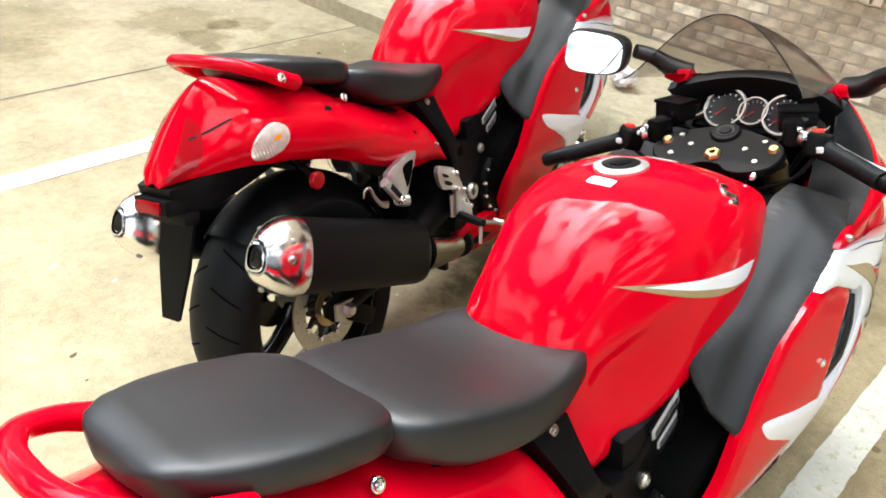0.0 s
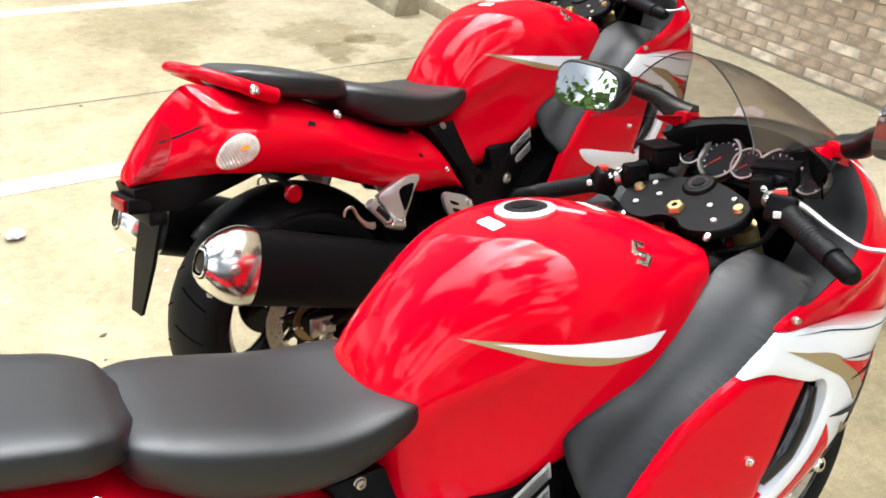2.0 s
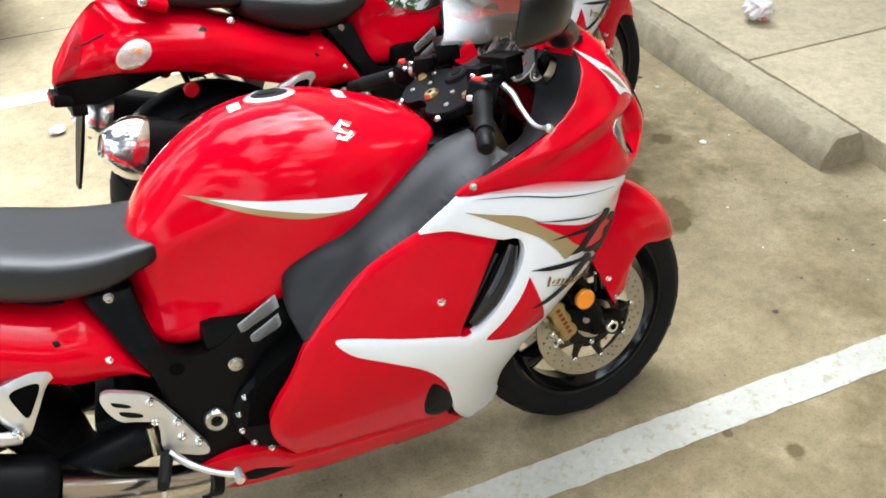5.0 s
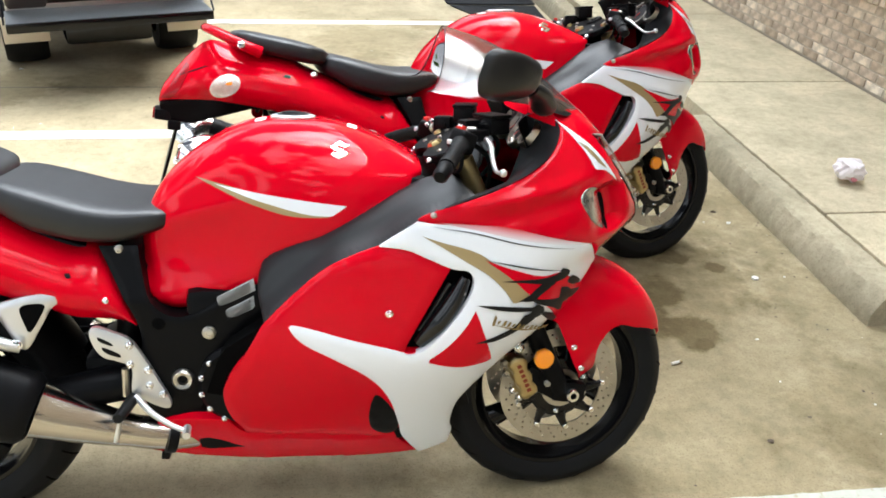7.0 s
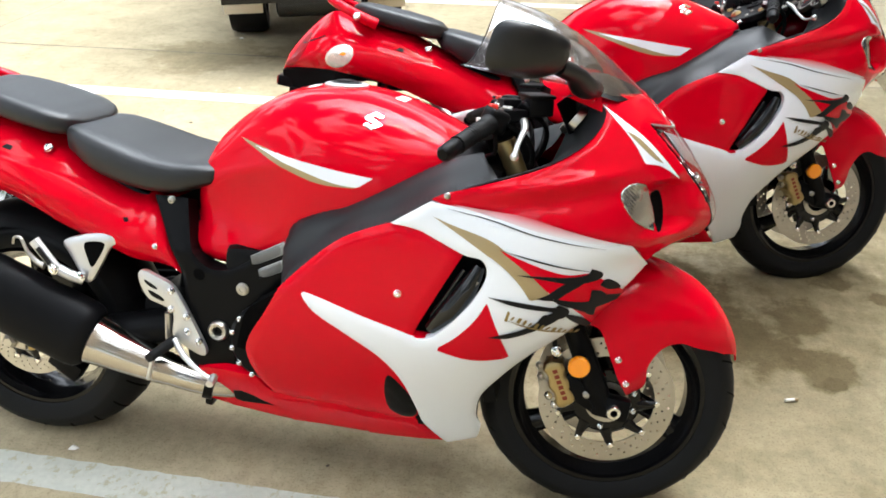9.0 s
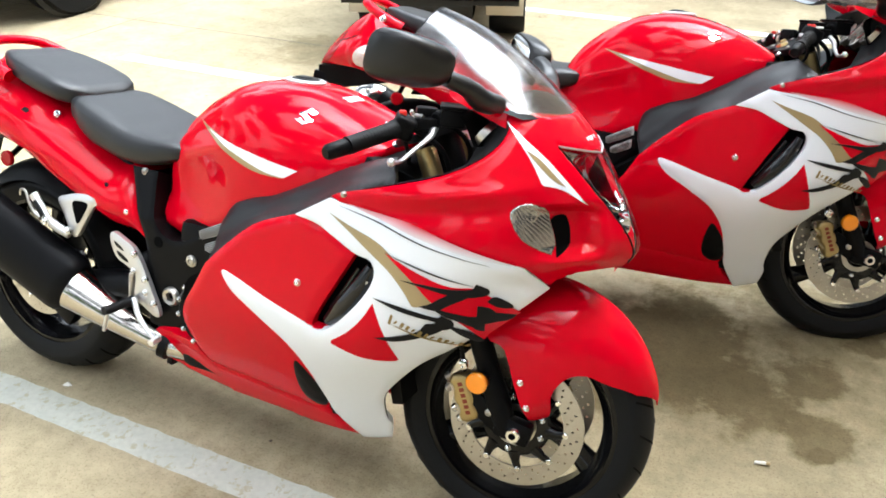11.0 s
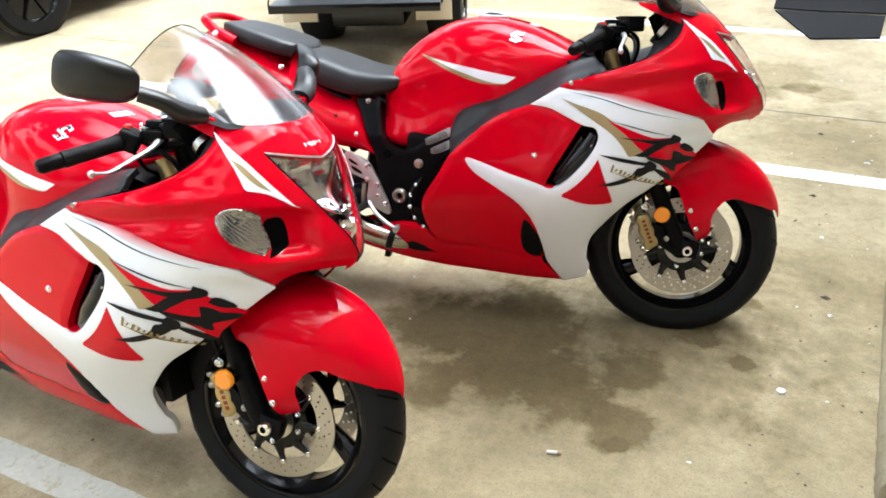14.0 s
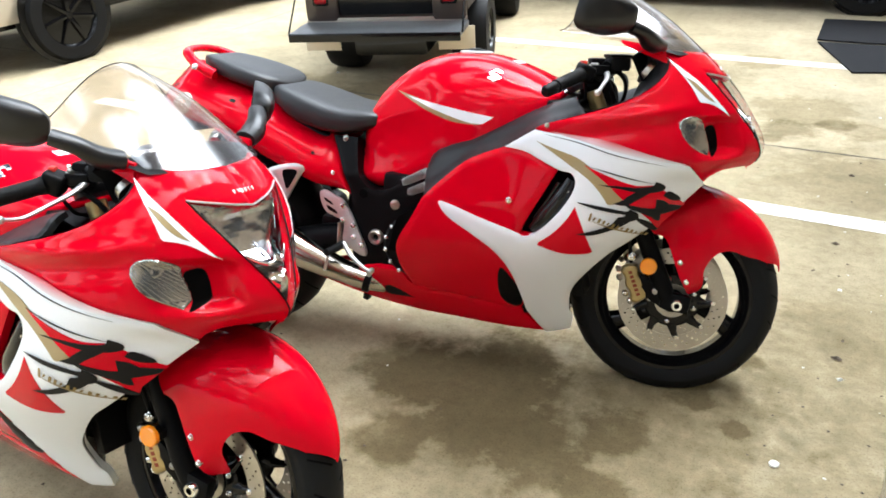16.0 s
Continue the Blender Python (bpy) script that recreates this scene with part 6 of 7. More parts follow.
for side in (-1, 1):
    rise = 0.020 if side < 0 else 0.0
    inn, out = Vector((1.208, side * 0.135, 0.938 + rise)), Vector((1.108, side * 0.335, 0.884 + rise))
    d = (out - inn).normalized()
    part("handlebar", tube([inn - d * 0.02, out], 0.011, 14, 1), FRAMEM, front)
    part("bar_clamp", block((0.045, 0.035, 0.05), tuple(inn), (0, 0, side * -25), 0.008), FRAMEM, front)
    g = part("grip", tube([inn + d * 0.085, inn + d * 0.10, inn + d * 0.16, inn + d * 0.205], [0.0205, 0.0175, 0.0170, 0.0180], 20, 4), RUBBER, front, "black ribbed rubber grip")
    for k in range(12):
        c = inn + d * (0.10 + k * 0.0085)
        part("grip_rib", tube([c, c + d * 0.004], 0.0178, 16, 1), RUBBER, g)
    part("bar_end", tube([inn + d * 0.205, inn + d * 0.212, inn + d * 0.250, inn + d * 0.257], [0.014, 0.0165, 0.0155, 0.011], 18, 1), PLASTIC, front, "black bar end weight")
    sw = part("switch_box", block((0.046, 0.046, 0.046), tuple(inn + d * 0.062), (10, 20, side * -28), 0.010, 3), PLASTIC, front, "black handlebar switch box")
    part("switch", block((0.014, 0.020, 0.012), tuple(inn + d * 0.062 + Vector((-0.004, 0, 0.026))), (0, 0, side * -28), 0.003), KILL, sw, "red switch")
    for k in range(2):
        part("button", block((0.010, 0.010, 0.008), tuple(inn + d * (0.052 + k * 0.018) + Vector((-0.022, 0, 0.010 - k * 0.014))), (0, 0, 0), 0.002), FRAMEM, sw)
    lev = part("brake_lever" if side < 0 else "clutch_lever", tube([inn + d * 0.03 + Vector((0.042, 0, -0.005)), inn + d * 0.07 + Vector((0.064, 0, -0.010)), inn + d * 0.13 + Vector((0.080, 0, -0.016)), inn + d * 0.19 + Vector((0.100, 0, -0.018)), Vector((1.226, side * 0.345, 0.880 + rise))], [0.009, 0.007, 0.0052, 0.005, 0.005], 12, 6, 0.75), ALLOY, front, "polished silver lever")
    ball = bmesh.new()
    bmesh.ops.create_uvsphere(ball, u_segments=14, v_segments=10, radius=0.008)
    ball.transform(Matrix.Translation((1.226, side * 0.347, 0.880 + rise)))
    part("ball_end", ball, ALLOY, lev)
    part("lever_perch", block((0.05, 0.036, 0.026), tuple(inn + d * 0.028 + Vector((0.022, 0, 0.0))), (0, 0, side * -25), 0.007), FRAMEM, front)
    part("fluid_reservoir", block((0.052, 0.070, 0.036), (1.262, side * 0.125, 0.968), (0, 0, side * -20), 0.006), PLASTIC, front, "black fluid reservoir")
    part("reservoir_stem", tube([(1.255, side * 0.125, 0.95), tuple(inn + Vector((0.02, 0, 0)))], 0.008, 8, 1), PLASTIC, front)
    part("sight_glass", disc(0.006, 0.003, (1.235, side * 0.117, 0.968), (-0.94, side * -0.34, 0), 18, 0.001), SATIN, front)
    part("reservoir_lid", block((0.056, 0.074, 0.008), (1.262, side * 0.125, 0.989), (0, 0, side * -20), 0.003), FRAMEM, front)
    m0 = inn + Vector((0.040, 0, 0.010))
    part("master_cylinder", tube([m0 - d * 0.035, m0 - d * 0.030, m0 + d * 0.022, m0 + d * 0.026], [0.012, 0.0165, 0.0165, 0.013], 18, 1), FRAMEM, front, "black master cylinder")
    part("end_cap", tube([m0 - d * 0.046, m0 - d * 0.034], 0.009, 12, 1), STEEL, front)
    part("bar_collar", tube([inn + d * 0.026, inn + d * 0.038], 0.0150, 16, 1), STEEL, front, "silver bar collar")
    part("cable_adjuster", tube([inn + d * 0.036 + Vector((0.004, 0, 0.016)), inn + d * 0.044 + Vector((0.026, 0, 0.018))], 0.005, 10, 1), STEEL, front)
    for k in range(3):
        part("perch_bolt", bolt(tuple(inn + d * (0.022 + 0.016 * k) + Vector((-0.014 - 0.004 * k, 0, 0.016 - 0.008 * k))), (-0.6, 0, 0.8), 0.0045), CHROME, front)
    part("switch", block((0.008, 0.012, 0.010), tuple(inn + d * 0.076 + Vector((-0.024, 0, 0.004))), (0, 0, side * -28), 0.002), DIAL, sw, "pale switch")
    part("cable", tube([tuple(inn + d * 0.02 + Vector((0.04, 0, 0.01))), (1.285, side * 0.10, 0.925), (1.280, side * 0.04, 0.86), (1.22, side * 0.03, 0.79)], 0.0055, 8), RUBBER, front)
    part("wire", tube([tuple(inn + d * 0.06 + Vector((0, 0, -0.02))), (1.185, side * 0.15, 0.875), (1.165, side * 0.10, 0.855), (1.175, side * 0.05, 0.83)], 0.0045, 8), RUBBER, front)
    part("pinch_bolt", bolt((1.128, side * 0.092, 0.887), (-0.9, 0, -0.4), 0.006), CHROME, front)
    part("cable", tube([tuple(inn + d * 0.05), (1.25, side * 0.14, 0.90), (1.26, side * 0.10, 0.83), (1.22, side * 0.06, 0.76)], 0.006, 8), RUBBER, front)

# instruments
GN = Vector((-0.80, 0, 0.60)).normalized()
dash = part("instrument_panel", block((0.03, 0.30, 0.085), (1.362, 0, 0.930), (0, 37, 0), 0.012), PLASTIC, bike, "black instrument panel with round dials")
for y, r in ((0.134, 0.030), (0.067, 0.046), (0.004, 0.032), (-0.063, 0.046), (-0.132, 0.030)):
    c = Vector((1.343, y, 0.944))
    q = Matrix.Translation(c) @ GN.to_track_quat("Z", "Y").to_matrix().to_4x4()
    b = lathe([(r * 0.88, 0.002), (r * 0.90, 0.010), (r, 0.010), (r * 1.04, 0.004), (r * 1.04, -0.006)], 36, "Z")
    b.transform(q)
    gd = part("gauge_ring", b, STEEL, dash, "silver gauge ring")
    b = lathe([(0, 0.003), (r * 0.89, 0.003), (r * 0.89, 0.0)], 36, "Z")
    b.transform(q)
    part("gauge_face", b, GAUGE, gd)
    bm = bmesh.new()
    for k in range(13):
        a = radians(225 - k * 22.5)
        t = block((r * 0.12, r * 0.035, 0.001), (r * 0.74 * math.cos(a), r * 0.74 * math.sin(a), 0.004), (0, 0, math.degrees(a)), 0)
        bm = join(bm, t)
    bm.transform(q)
    part("gauge_ticks", bm, DIAL, gd)
    b = block((r * 0.6, r * 0.03, 0.001), (-r * 0.2, -r * 0.2, 0.005), (0, 0, 45), 0)
    b.transform(q)
    part("needle", b, KILL, gd)

# mirrors
for side in (-1, 1):
    mr = new("mirror")
    mr.parent = bike
    part("mount", block((0.055, 0.032, 0.028), (1.355, side * 0.172, 1.006), (0, 10, side * 12), 0.010), RED, mr, "red mirror mount")
    part("arm", tube([(1.365, side * 0.165, 1.010), (1.352, side * 0.205, 1.020), (1.335, side * 0.240, 1.044), (1.305, side * 0.272, 1.060)], [0.027, 0.029, 0.023, 0.021], 14, 5, 0.76), SHELL, mr, "black mirror arm")
    C = Vector((1.231, side * (0.331 if side > 0 else 0.319), 1.076 - side * 0.012))
    rings = []
    for t, k in ((0.0, 0.97), (0.005, 1.0), (0.025, 0.96), (0.045, 0.86), (0.060, 0.70), (0.070, 0.48), (0.075, 0.20)):
        ring = []
        for a in np.linspace(0, 2 * math.pi, 32, endpoint=False):
            ca, sa = math.cos(a), math.sin(a)
            w = 0.062 * abs(ca) ** 0.58 * math.copysign(1, ca)
            h = 0.046 * abs(sa) ** 0.58 * math.copysign(1, sa) * (1.0 + 0.10 * ca)
            ring.append(tuple(C + Vector((t - 0.72 * w * k + 0.26 * h * k, side * w * k * 0.82, h * k + 0.24 * w * k))))
        rings.append(ring)
    part("housing", loft(rings), SHELL, mr, "black mirror housing")
    ring = rings[0]
    cen = sum((Vector(p) for p in ring), Vector()) / len(ring)
    bm = bmesh.new()
    vs = [bm.verts.new(cen + (Vector(p) - cen) * 0.94 + Vector((-0.003, 0, 0))) for p in ring]
    bm.faces.new(vs)
    part("glass", bm, MIRROR, mr, "mirror glass", smooth=False)

# ---- the two motorcycles in their places ----
LEAN_A, LEAN_B = -12.2, -11.65
bike.matrix_basis = pose(0, 0, 0, LEAN_A, 0, 0)
second = copy_thing(bike, Matrix.Translation((0.7256, 0.8903, 0)) @ Matrix.Rotation(radians(10.96), 4, "Z") @ Matrix.Rotation(radians(LEAN_B), 4, "X"))
for child in second.children:
    if child.name.startswith("front_fork"):
        child.matrix_basis = Matrix.Translation((1.269, 0.015, 0.6034)) @ Matrix.Rotation(radians(7), 4, Vector((-0.397, 0, 0.918))) @ Matrix.Translation((-1.29, 0, -0.62))

# ---- brick wall beside the pavement ----
BRICK = bpy.data.materials.new("mixed brown brick")
BRICK.use_nodes = True
bn, bl = BRICK.node_tree.nodes, BRICK.node_tree.links
oi, geo, pick, brm = bn.new("ShaderNodeObjectInfo"), bn.new("ShaderNodeNewGeometry"), bn.new("ShaderNodeMath"), bn.new("ShaderNodeValToRGB")
pick.operation = "ADD"
bl.new(oi.outputs["Random"], pick.inputs[0])
bl.new(geo.outputs["Random Per Island"], pick.inputs[1])
fr = bn.new("ShaderNodeMath")
fr.operation = "FRACT"
bl.new(pick.outputs[0], fr.inputs[0])
bl.new(fr.outputs[0], brm.inputs["Fac"])
cols = ((0.0, (0.36, 0.285, 0.21)), (0.18, (0.44, 0.350, 0.262)), (0.42, (0.52, 0.425, 0.325)), (0.60, (0.40, 0.318, 0.245)), (0.80, (0.54, 0.452, 0.35)), (1.0, (0.72, 0.635, 0.52)))
while len(brm.color_ramp.elements) < len(cols):
    brm.color_ramp.elements.new(0.5)
for e, (pos, c) in zip(brm.color_ramp.elements, cols):
    e.position, e.color = pos, (*c, 1)
btc, bno, bmx, bbp = bn.new("ShaderNodeTexCoord"), bn.new("ShaderNodeTexNoise"), bn.new("ShaderNodeMixRGB"), bn.new("ShaderNodeBump")
bno.inputs["Scale"].default_value, bno.inputs["Detail"].default_value = 14, 7
bmx.blend_type = "MULTIPLY"
bmx.inputs["Fac"].default_value = 0.7
bl.new(btc.outputs["Object"], bno.inputs["Vector"])
bl.new(brm.outputs["Color"], bmx.inputs["Color1"])
bvr = bn.new("ShaderNodeValToRGB")
bvr.color_ramp.elements[0].position, bvr.color_ramp.elements[1].position = 0.40, 0.58
bvr.color_ramp.elements[0].color, bvr.color_ramp.elements[1].color = (0.42, 0.40, 0.37, 1), (1.0, 0.98, 0.95, 1)
bl.new(bno.outputs["Fac"], bvr.inputs["Fac"])
bl.new(bvr.outputs["Color"], bmx.inputs["Color2"])
brg = bn.new("ShaderNodeMixRGB")
brg.blend_type = "ADD"
brg.inputs["Fac"].default_value = 0.35
bl.new(bmx.outputs["Color"], brg.inputs["Color1"])
bl.new(brm.outputs["Color"], brg.inputs["Color2"])
bl.new(brg.outputs["Color"], bn["Principled BSDF"].inputs["Base Color"])
bn["Principled BSDF"].inputs["Roughness"].default_value = 0.85
bl.new(bno.outputs["Fac"], bbp.inputs["Height"])
bbp.inputs["Distance"].default_value = 0.004
bl.new(bbp.outputs["Normal"], bn["Principled BSDF"].inputs["Normal"])

# plinth, piers and upper wall round wide shop windows
SILL, HEAD = 0.70, 2.60
BAYS = [(-7.35, -4.35), (-3.55, -0.55), (0.25, 3.25), (4.05, 7.05), (7.85, 10.85)]
cx = WALL_X + 0.135
wall = part("wall_east", block((0.25, 60, SILL), (cx, 0, SILL / 2), bevel=0), MORTAR, smooth=False)
tagged(wall, "brown and beige mixed brick building wall with a rowlock sill", "wall", kind="structure")
part("upper_wall", block((0.25, 60, 7.0 - HEAD), (cx, 0, (7.0 + HEAD) / 2), bevel=0), MORTAR, wall, smooth=False)
edges = [-30.0] + [e for bay in BAYS for e in bay] + [30.0]
for y0, y1 in zip(edges[0::2], edges[1::2]):
    part("pier", block((0.25, y1 - y0, HEAD - SILL), (cx, (y0 + y1) / 2, (HEAD + SILL) / 2), bevel=0), MORTAR, wall, smooth=False)
part("coping", block((0.34, 60, 0.12), (WALL_X + 0.13, 0, 7.06), bevel=0.01), WALKCON, wall)
PANE = glass("dark shop window glass", (0.35, 0.36, 0.36), 0.08)
BRONZE = material("dark bronze window frame", (0.025, 0.020, 0.017), 0.4, metal=0.4, stain=0.1)
INSIDE = material("dim shop interior", (0.10, 0.095, 0.09), 0.9, stain=0.2)
for i, (y0, y1) in enumerate(BAYS):
    win = tagged(new("window_%d" % (i + 1)), "dark bronze framed shop window above the brick sill", "window", kind="structure")
    fx = WALL_X + 0.12
    for z in (SILL + 0.025, HEAD - 0.025):
        part("rail", block((0.05, y1 - y0, 0.05), (fx, (y0 + y1) / 2, z), bevel=0.003), BRONZE, win)
    for y in (y0 + 0.025, (2 * y0 + y1) / 3, (y0 + 2 * y1) / 3, y1 - 0.025):
        part("mullion", block((0.05, 0.05, HEAD - SILL - 0.10), (fx, y, (HEAD + SILL) / 2), bevel=0.003), BRONZE, win)
    for j in range(3):
        a0 = y0 + (y1 - y0) * j / 3 + (0.05 if j == 0 else 0.025)
        a1 = y0 + (y1 - y0) * (j + 1) / 3 - (0.05 if j == 2 else 0.025)
        part("pane", block((0.006, a1 - a0, HEAD - SILL - 0.10), (fx, (a0 + a1) / 2, (HEAD + SILL) / 2), bevel=0), PANE, win, smooth=False)
room = part("wall_inside", block((0.1, 60, 3.0), (WALL_X + 3.3, 0, 1.5), bevel=0), INSIDE, smooth=False)
tagged(room, "dim back wall of the shop behind the windows", "wall", kind="structure")
tagged(part("floor_inside", block((3.0, 60, 0.1), (WALL_X + 1.76, 0, 0.05), bevel=0), INSIDE, smooth=False), "dim shop floor behind the windows", "floor", kind="structure")
tagged(part("ceiling_inside", block((3.0, 60, 0.1), (WALL_X + 1.76, 0, 2.95), bevel=0), INSIDE, smooth=False), "dim shop ceiling behind the windows", "ceiling", kind="structure")
roof = part("roof", block((8.0, 60, 0.12), (WALL_X + 4.26, 0, 6.90), bevel=0.01), WALKCON, smooth=False)
tagged(roof, "flat pale roof of the brick building", "roof", kind="structure")
BW, BH, MJ = 0.180, 0.052, 0.009


# ---- golf cart ----
CARTM = material("dark brown cart plastic", (0.035, 0.024, 0.020), 0.35, coat=0.3, stain=0.15)
TREAD = material("diamond plate", (0.07, 0.075, 0.08), 0.4, metal=0.5, grain=0.5, scale=70, bump=0.6)
CREAM = material("cream vinyl", (0.55, 0.48, 0.36), 0.5, stain=0.1)


def small_wheel(name, r, w, rimr, rim_mat, parent, at, spokes=5, axis_sign=1):
    e = new(name)
    e.parent = parent
    e.location = at
    h = w / 2
    part("tyre", lathe([(rimr, -h), (r * 0.93, -h), (r * 0.985, -h * 0.75), (r, -h * 0.4), (r, h * 0.4), (r * 0.985, h * 0.75), (r * 0.93, h), (rimr, h)], 48, "X"), RUBBER, e)
    part("rim_disc", disc(rimr * 0.97, h * 0.3, (-h * 0.2, 0, 0), (1, 0, 0), 32), RIM, e)
    part("rim", lathe([(0.03, -h * 0.5), (rimr * 0.9, -h * 0.6), (rimr, -h * 0.98), (rimr, h * 0.98), (rimr * 0.9, h * 0.6), (0.03, h * 0.5)], 40, "X"), RIM, e)
    for i in range(spokes):
        b = block((w * 0.9, 0.035, rimr * 0.86), (0, 0, rimr * 0.5), bevel=0.006)
        b.transform(Matrix.Rotation(2 * math.pi * i / spokes, 4, "X"))
        part("spoke", b, rim_mat, e)
    part("hub_cap", lathe([(0, h * 0.95), (0.03, h * 0.93), (0.035, h * 0.5), (0.035, -h * 0.5), (0.03, -h * 0.93), (0, -h * 0.95)], 20, "X"), rim_mat, e)
    return e


cart = tagged(new("golf_cart"), "dark brown golf cart with its rear cargo deck folded down", "golf cart")
part("body", loft([[(x, y, z) for x, z in ((-0.46, 0.46), (0.46, 0.46), (0.53, 0.52), (0.52, 0.86), (0.47, 0.94), (-0.47, 0.94), (-0.52, 0.86), (-0.53, 0.52))] for y in (-0.62, -0.58, 0.35, 0.45)]), CARTM, cart)
part("floor_pan", block((1.10, 1.5, 0.10), (0, 1.15, 0.40), bevel=0.03), CARTM, cart)
part("front_cowl", block((1.08, 0.5, 0.5), (0, 2.0, 0.62), bevel=0.10, seg=4), CARTM, cart)
part("seat_base", block((1.06, 0.50, 0.16), (0, 0.42, 0.98), bevel=0.05, seg=3), CREAM, cart)
part("seat_back", block((1.06, 0.12, 0.40), (0, 0.12, 1.23), (-8, 0, 0), bevel=0.05, seg=3), CREAM, cart)
# solid black slab stands for the shade inside the bay
part("inner_bay", block((0.66, 0.02, 0.36), (0, -0.63, 0.68), bevel=0.01), RIM, cart, "flat black slab for the shaded cargo bay")
for sx in (-1, 1):
    part("rear_panel", block((0.22, 0.04, 0.44), (sx * 0.42, -0.64, 0.68), bevel=0.02), CARTM, cart)
    part("tail_lamp", block((0.080, 0.03, 0.16), (sx * 0.42, -0.668, 0.66), bevel=0.02, seg=3), REDLENS, cart, "red tail lamp")
    part("lamp_bezel", block((0.105, 0.016, 0.185), (sx * 0.42, -0.662, 0.66), bevel=0.01), RIM, cart)
    small_wheel("rear_wheel", 0.26, 0.25, 0.14, RIM, cart, (sx * 0.46, 0, 0.26))
    small_wheel("front_wheel", 0.26, 0.25, 0.14, RIM, cart, (sx * 0.46, 1.70, 0.26))
    part("mud_flap", block((0.24, 0.012, 0.15), (sx * 0.45, -0.62, 0.345), bevel=0.003), CREAM, cart, "cream mud flap")
    part("deck_strap", tube([(sx * 0.535, -0.64, 0.80), (sx * 0.55, -0.95, 0.455)], 0.006, 6, 1), RIM, cart)
    part("roof_post", tube([(sx * 0.50, 0.05, 0.9), (sx * 0.50, 0.10, 1.85)], 0.016, 10, 1), RIM, cart)
    part("roof_post", tube([(sx * 0.50, 1.75, 0.8), (sx * 0.50, 1.35, 1.85)], 0.016, 10, 1), RIM, cart)
part("roof", block((1.16, 1.75, 0.05), (0, 0.75, 1.88), bevel=0.02), CARTM, cart)
deck = part("cargo_deck", block((1.08, 0.32, 0.035), (0, -0.81, 0.445), bevel=0.006), TREAD, cart, "black diamond plate cargo deck")
part("deck_trim", block((1.06, 0.014, 0.045), (0, -0.65, 0.465), bevel=0.003), STEEL, deck, "bright metal deck trim")
part("deck_lip", block((1.085, 0.012, 0.05), (0, -0.975, 0.435), bevel=0.003), RIM, deck)
part("rear_axle", tube([(-0.4, 0, 0.26), (0.4, 0, 0.26)], 0.04, 10, 1), RIM, cart)
part("motor", block((0.5, 0.9, 0.22), (0, -0.15, 0.33), bevel=0.04), RIM, cart)
cart.matrix_basis = pose(-0.61, 4.05, 0, 0, 0, 19.8)


# ---- parked cars ----
SANDP = material("light beige car paint", (0.50, 0.46, 0.40), 0.25, metal=0.3, coat=0.7, stain=0.06)
DARKP = material("dark blue black car paint", (0.012, 0.013, 0.016), 0.25, coat=0.8)
CARGLASS = material("dark car glass", (0.02, 0.022, 0.024), 0.05, coat=1.0)


def car(label, paint, length, width, height, ride, wheel_r, m, rim_mat):
    c = tagged(new("car"), label, "car", "cars parked behind the motorcycles")
    L, Wd = length / 2, width / 2
    body, cab = [], []
    for y, k, zt in ((-L, 0.78, 0.62), (-L + 0.12, 0.92, 0.80), (-L + 0.9, 1.0, 0.92), (-0.3, 1.0, 0.95), (L * 0.5, 1.0, 0.93), (L - 0.15, 0.92, 0.80), (L, 0.78, 0.6)):
        zt = zt * height / 1.5
        body.append([(-Wd * k * 0.94, y, ride), (Wd * k * 0.94, y, ride), (Wd * k, y, ride + 0.15), (Wd * k, y, zt - 0.12), (Wd * k * 0.95, y, zt), (-Wd * k * 0.95, y, zt), (-Wd * k, y, zt - 0.12), (-Wd * k, y, ride + 0.15)])
    part("body", loft(body), paint, c, sharp=28)
    zb = 0.94 * height / 1.5
    for y, k, zt in ((-L * 0.82, 0.80, zb), (-L * 0.55, 0.80, height - 0.05), (0.0, 0.80, height), (L * 0.18, 0.80, height - 0.06), (L * 0.48, 0.82, zb)):
        cab.append([(-Wd * 0.95, y, zb - 0.02), (Wd * 0.95, y, zb - 0.02), (Wd * k, y, zt), (-Wd * k, y, zt)])
    part("cabin", loft(cab), CARGLASS, c, "dark glazed cabin", sharp=25)
    part("roof", block((Wd * 1.5, L * 0.72, 0.05), (0, -L * 0.18, height), bevel=0.02), paint, c)
    for sx in (-1, 1):
        for y in (-L * 0.60, L * 0.60):
            # flat black disc stands for the shade in the open arch
            part("wheel_arch", lathe([(0.02, 0.0), (wheel_r * 1.13, 0.0), (wheel_r * 1.13, 0.012), (0.02, 0.012)], 40, "X"), RIM, c).location = (sx * Wd * 0.985 - (0.006 if sx > 0 else 0.006), y, wheel_r + 0.02)
            small_wheel("wheel", wheel_r, 0.23, wheel_r * 0.68, rim_mat, c, (sx * (Wd - 0.09), y, wheel_r), 7)
        part("door_seam", block((0.006, 0.008, 0.5), (sx * Wd * 1.0, 0.1, 0.62), bevel=0), RIM, c)
        part("sill", block((0.05, length * 0.5, 0.10), (sx * Wd * 0.97, 0, ride + 0.05), bevel=0.02), RIM, c)
        part("lamp", block((0.35, 0.06, 0.14), (sx * Wd * 0.60, L - 0.05, 0.62), bevel=0.03), REFLECT, c)
        part("tail_lamp", block((0.30, 0.06, 0.16), (sx * Wd * 0.60, -L + 0.05, 0.66), bevel=0.03), REDLENS, c)
    part("underbody", block((width * 0.8, length * 0.9, 0.12), (0, 0, ride), bevel=0.03), RIM, c)
    c.matrix_basis = m
    return c


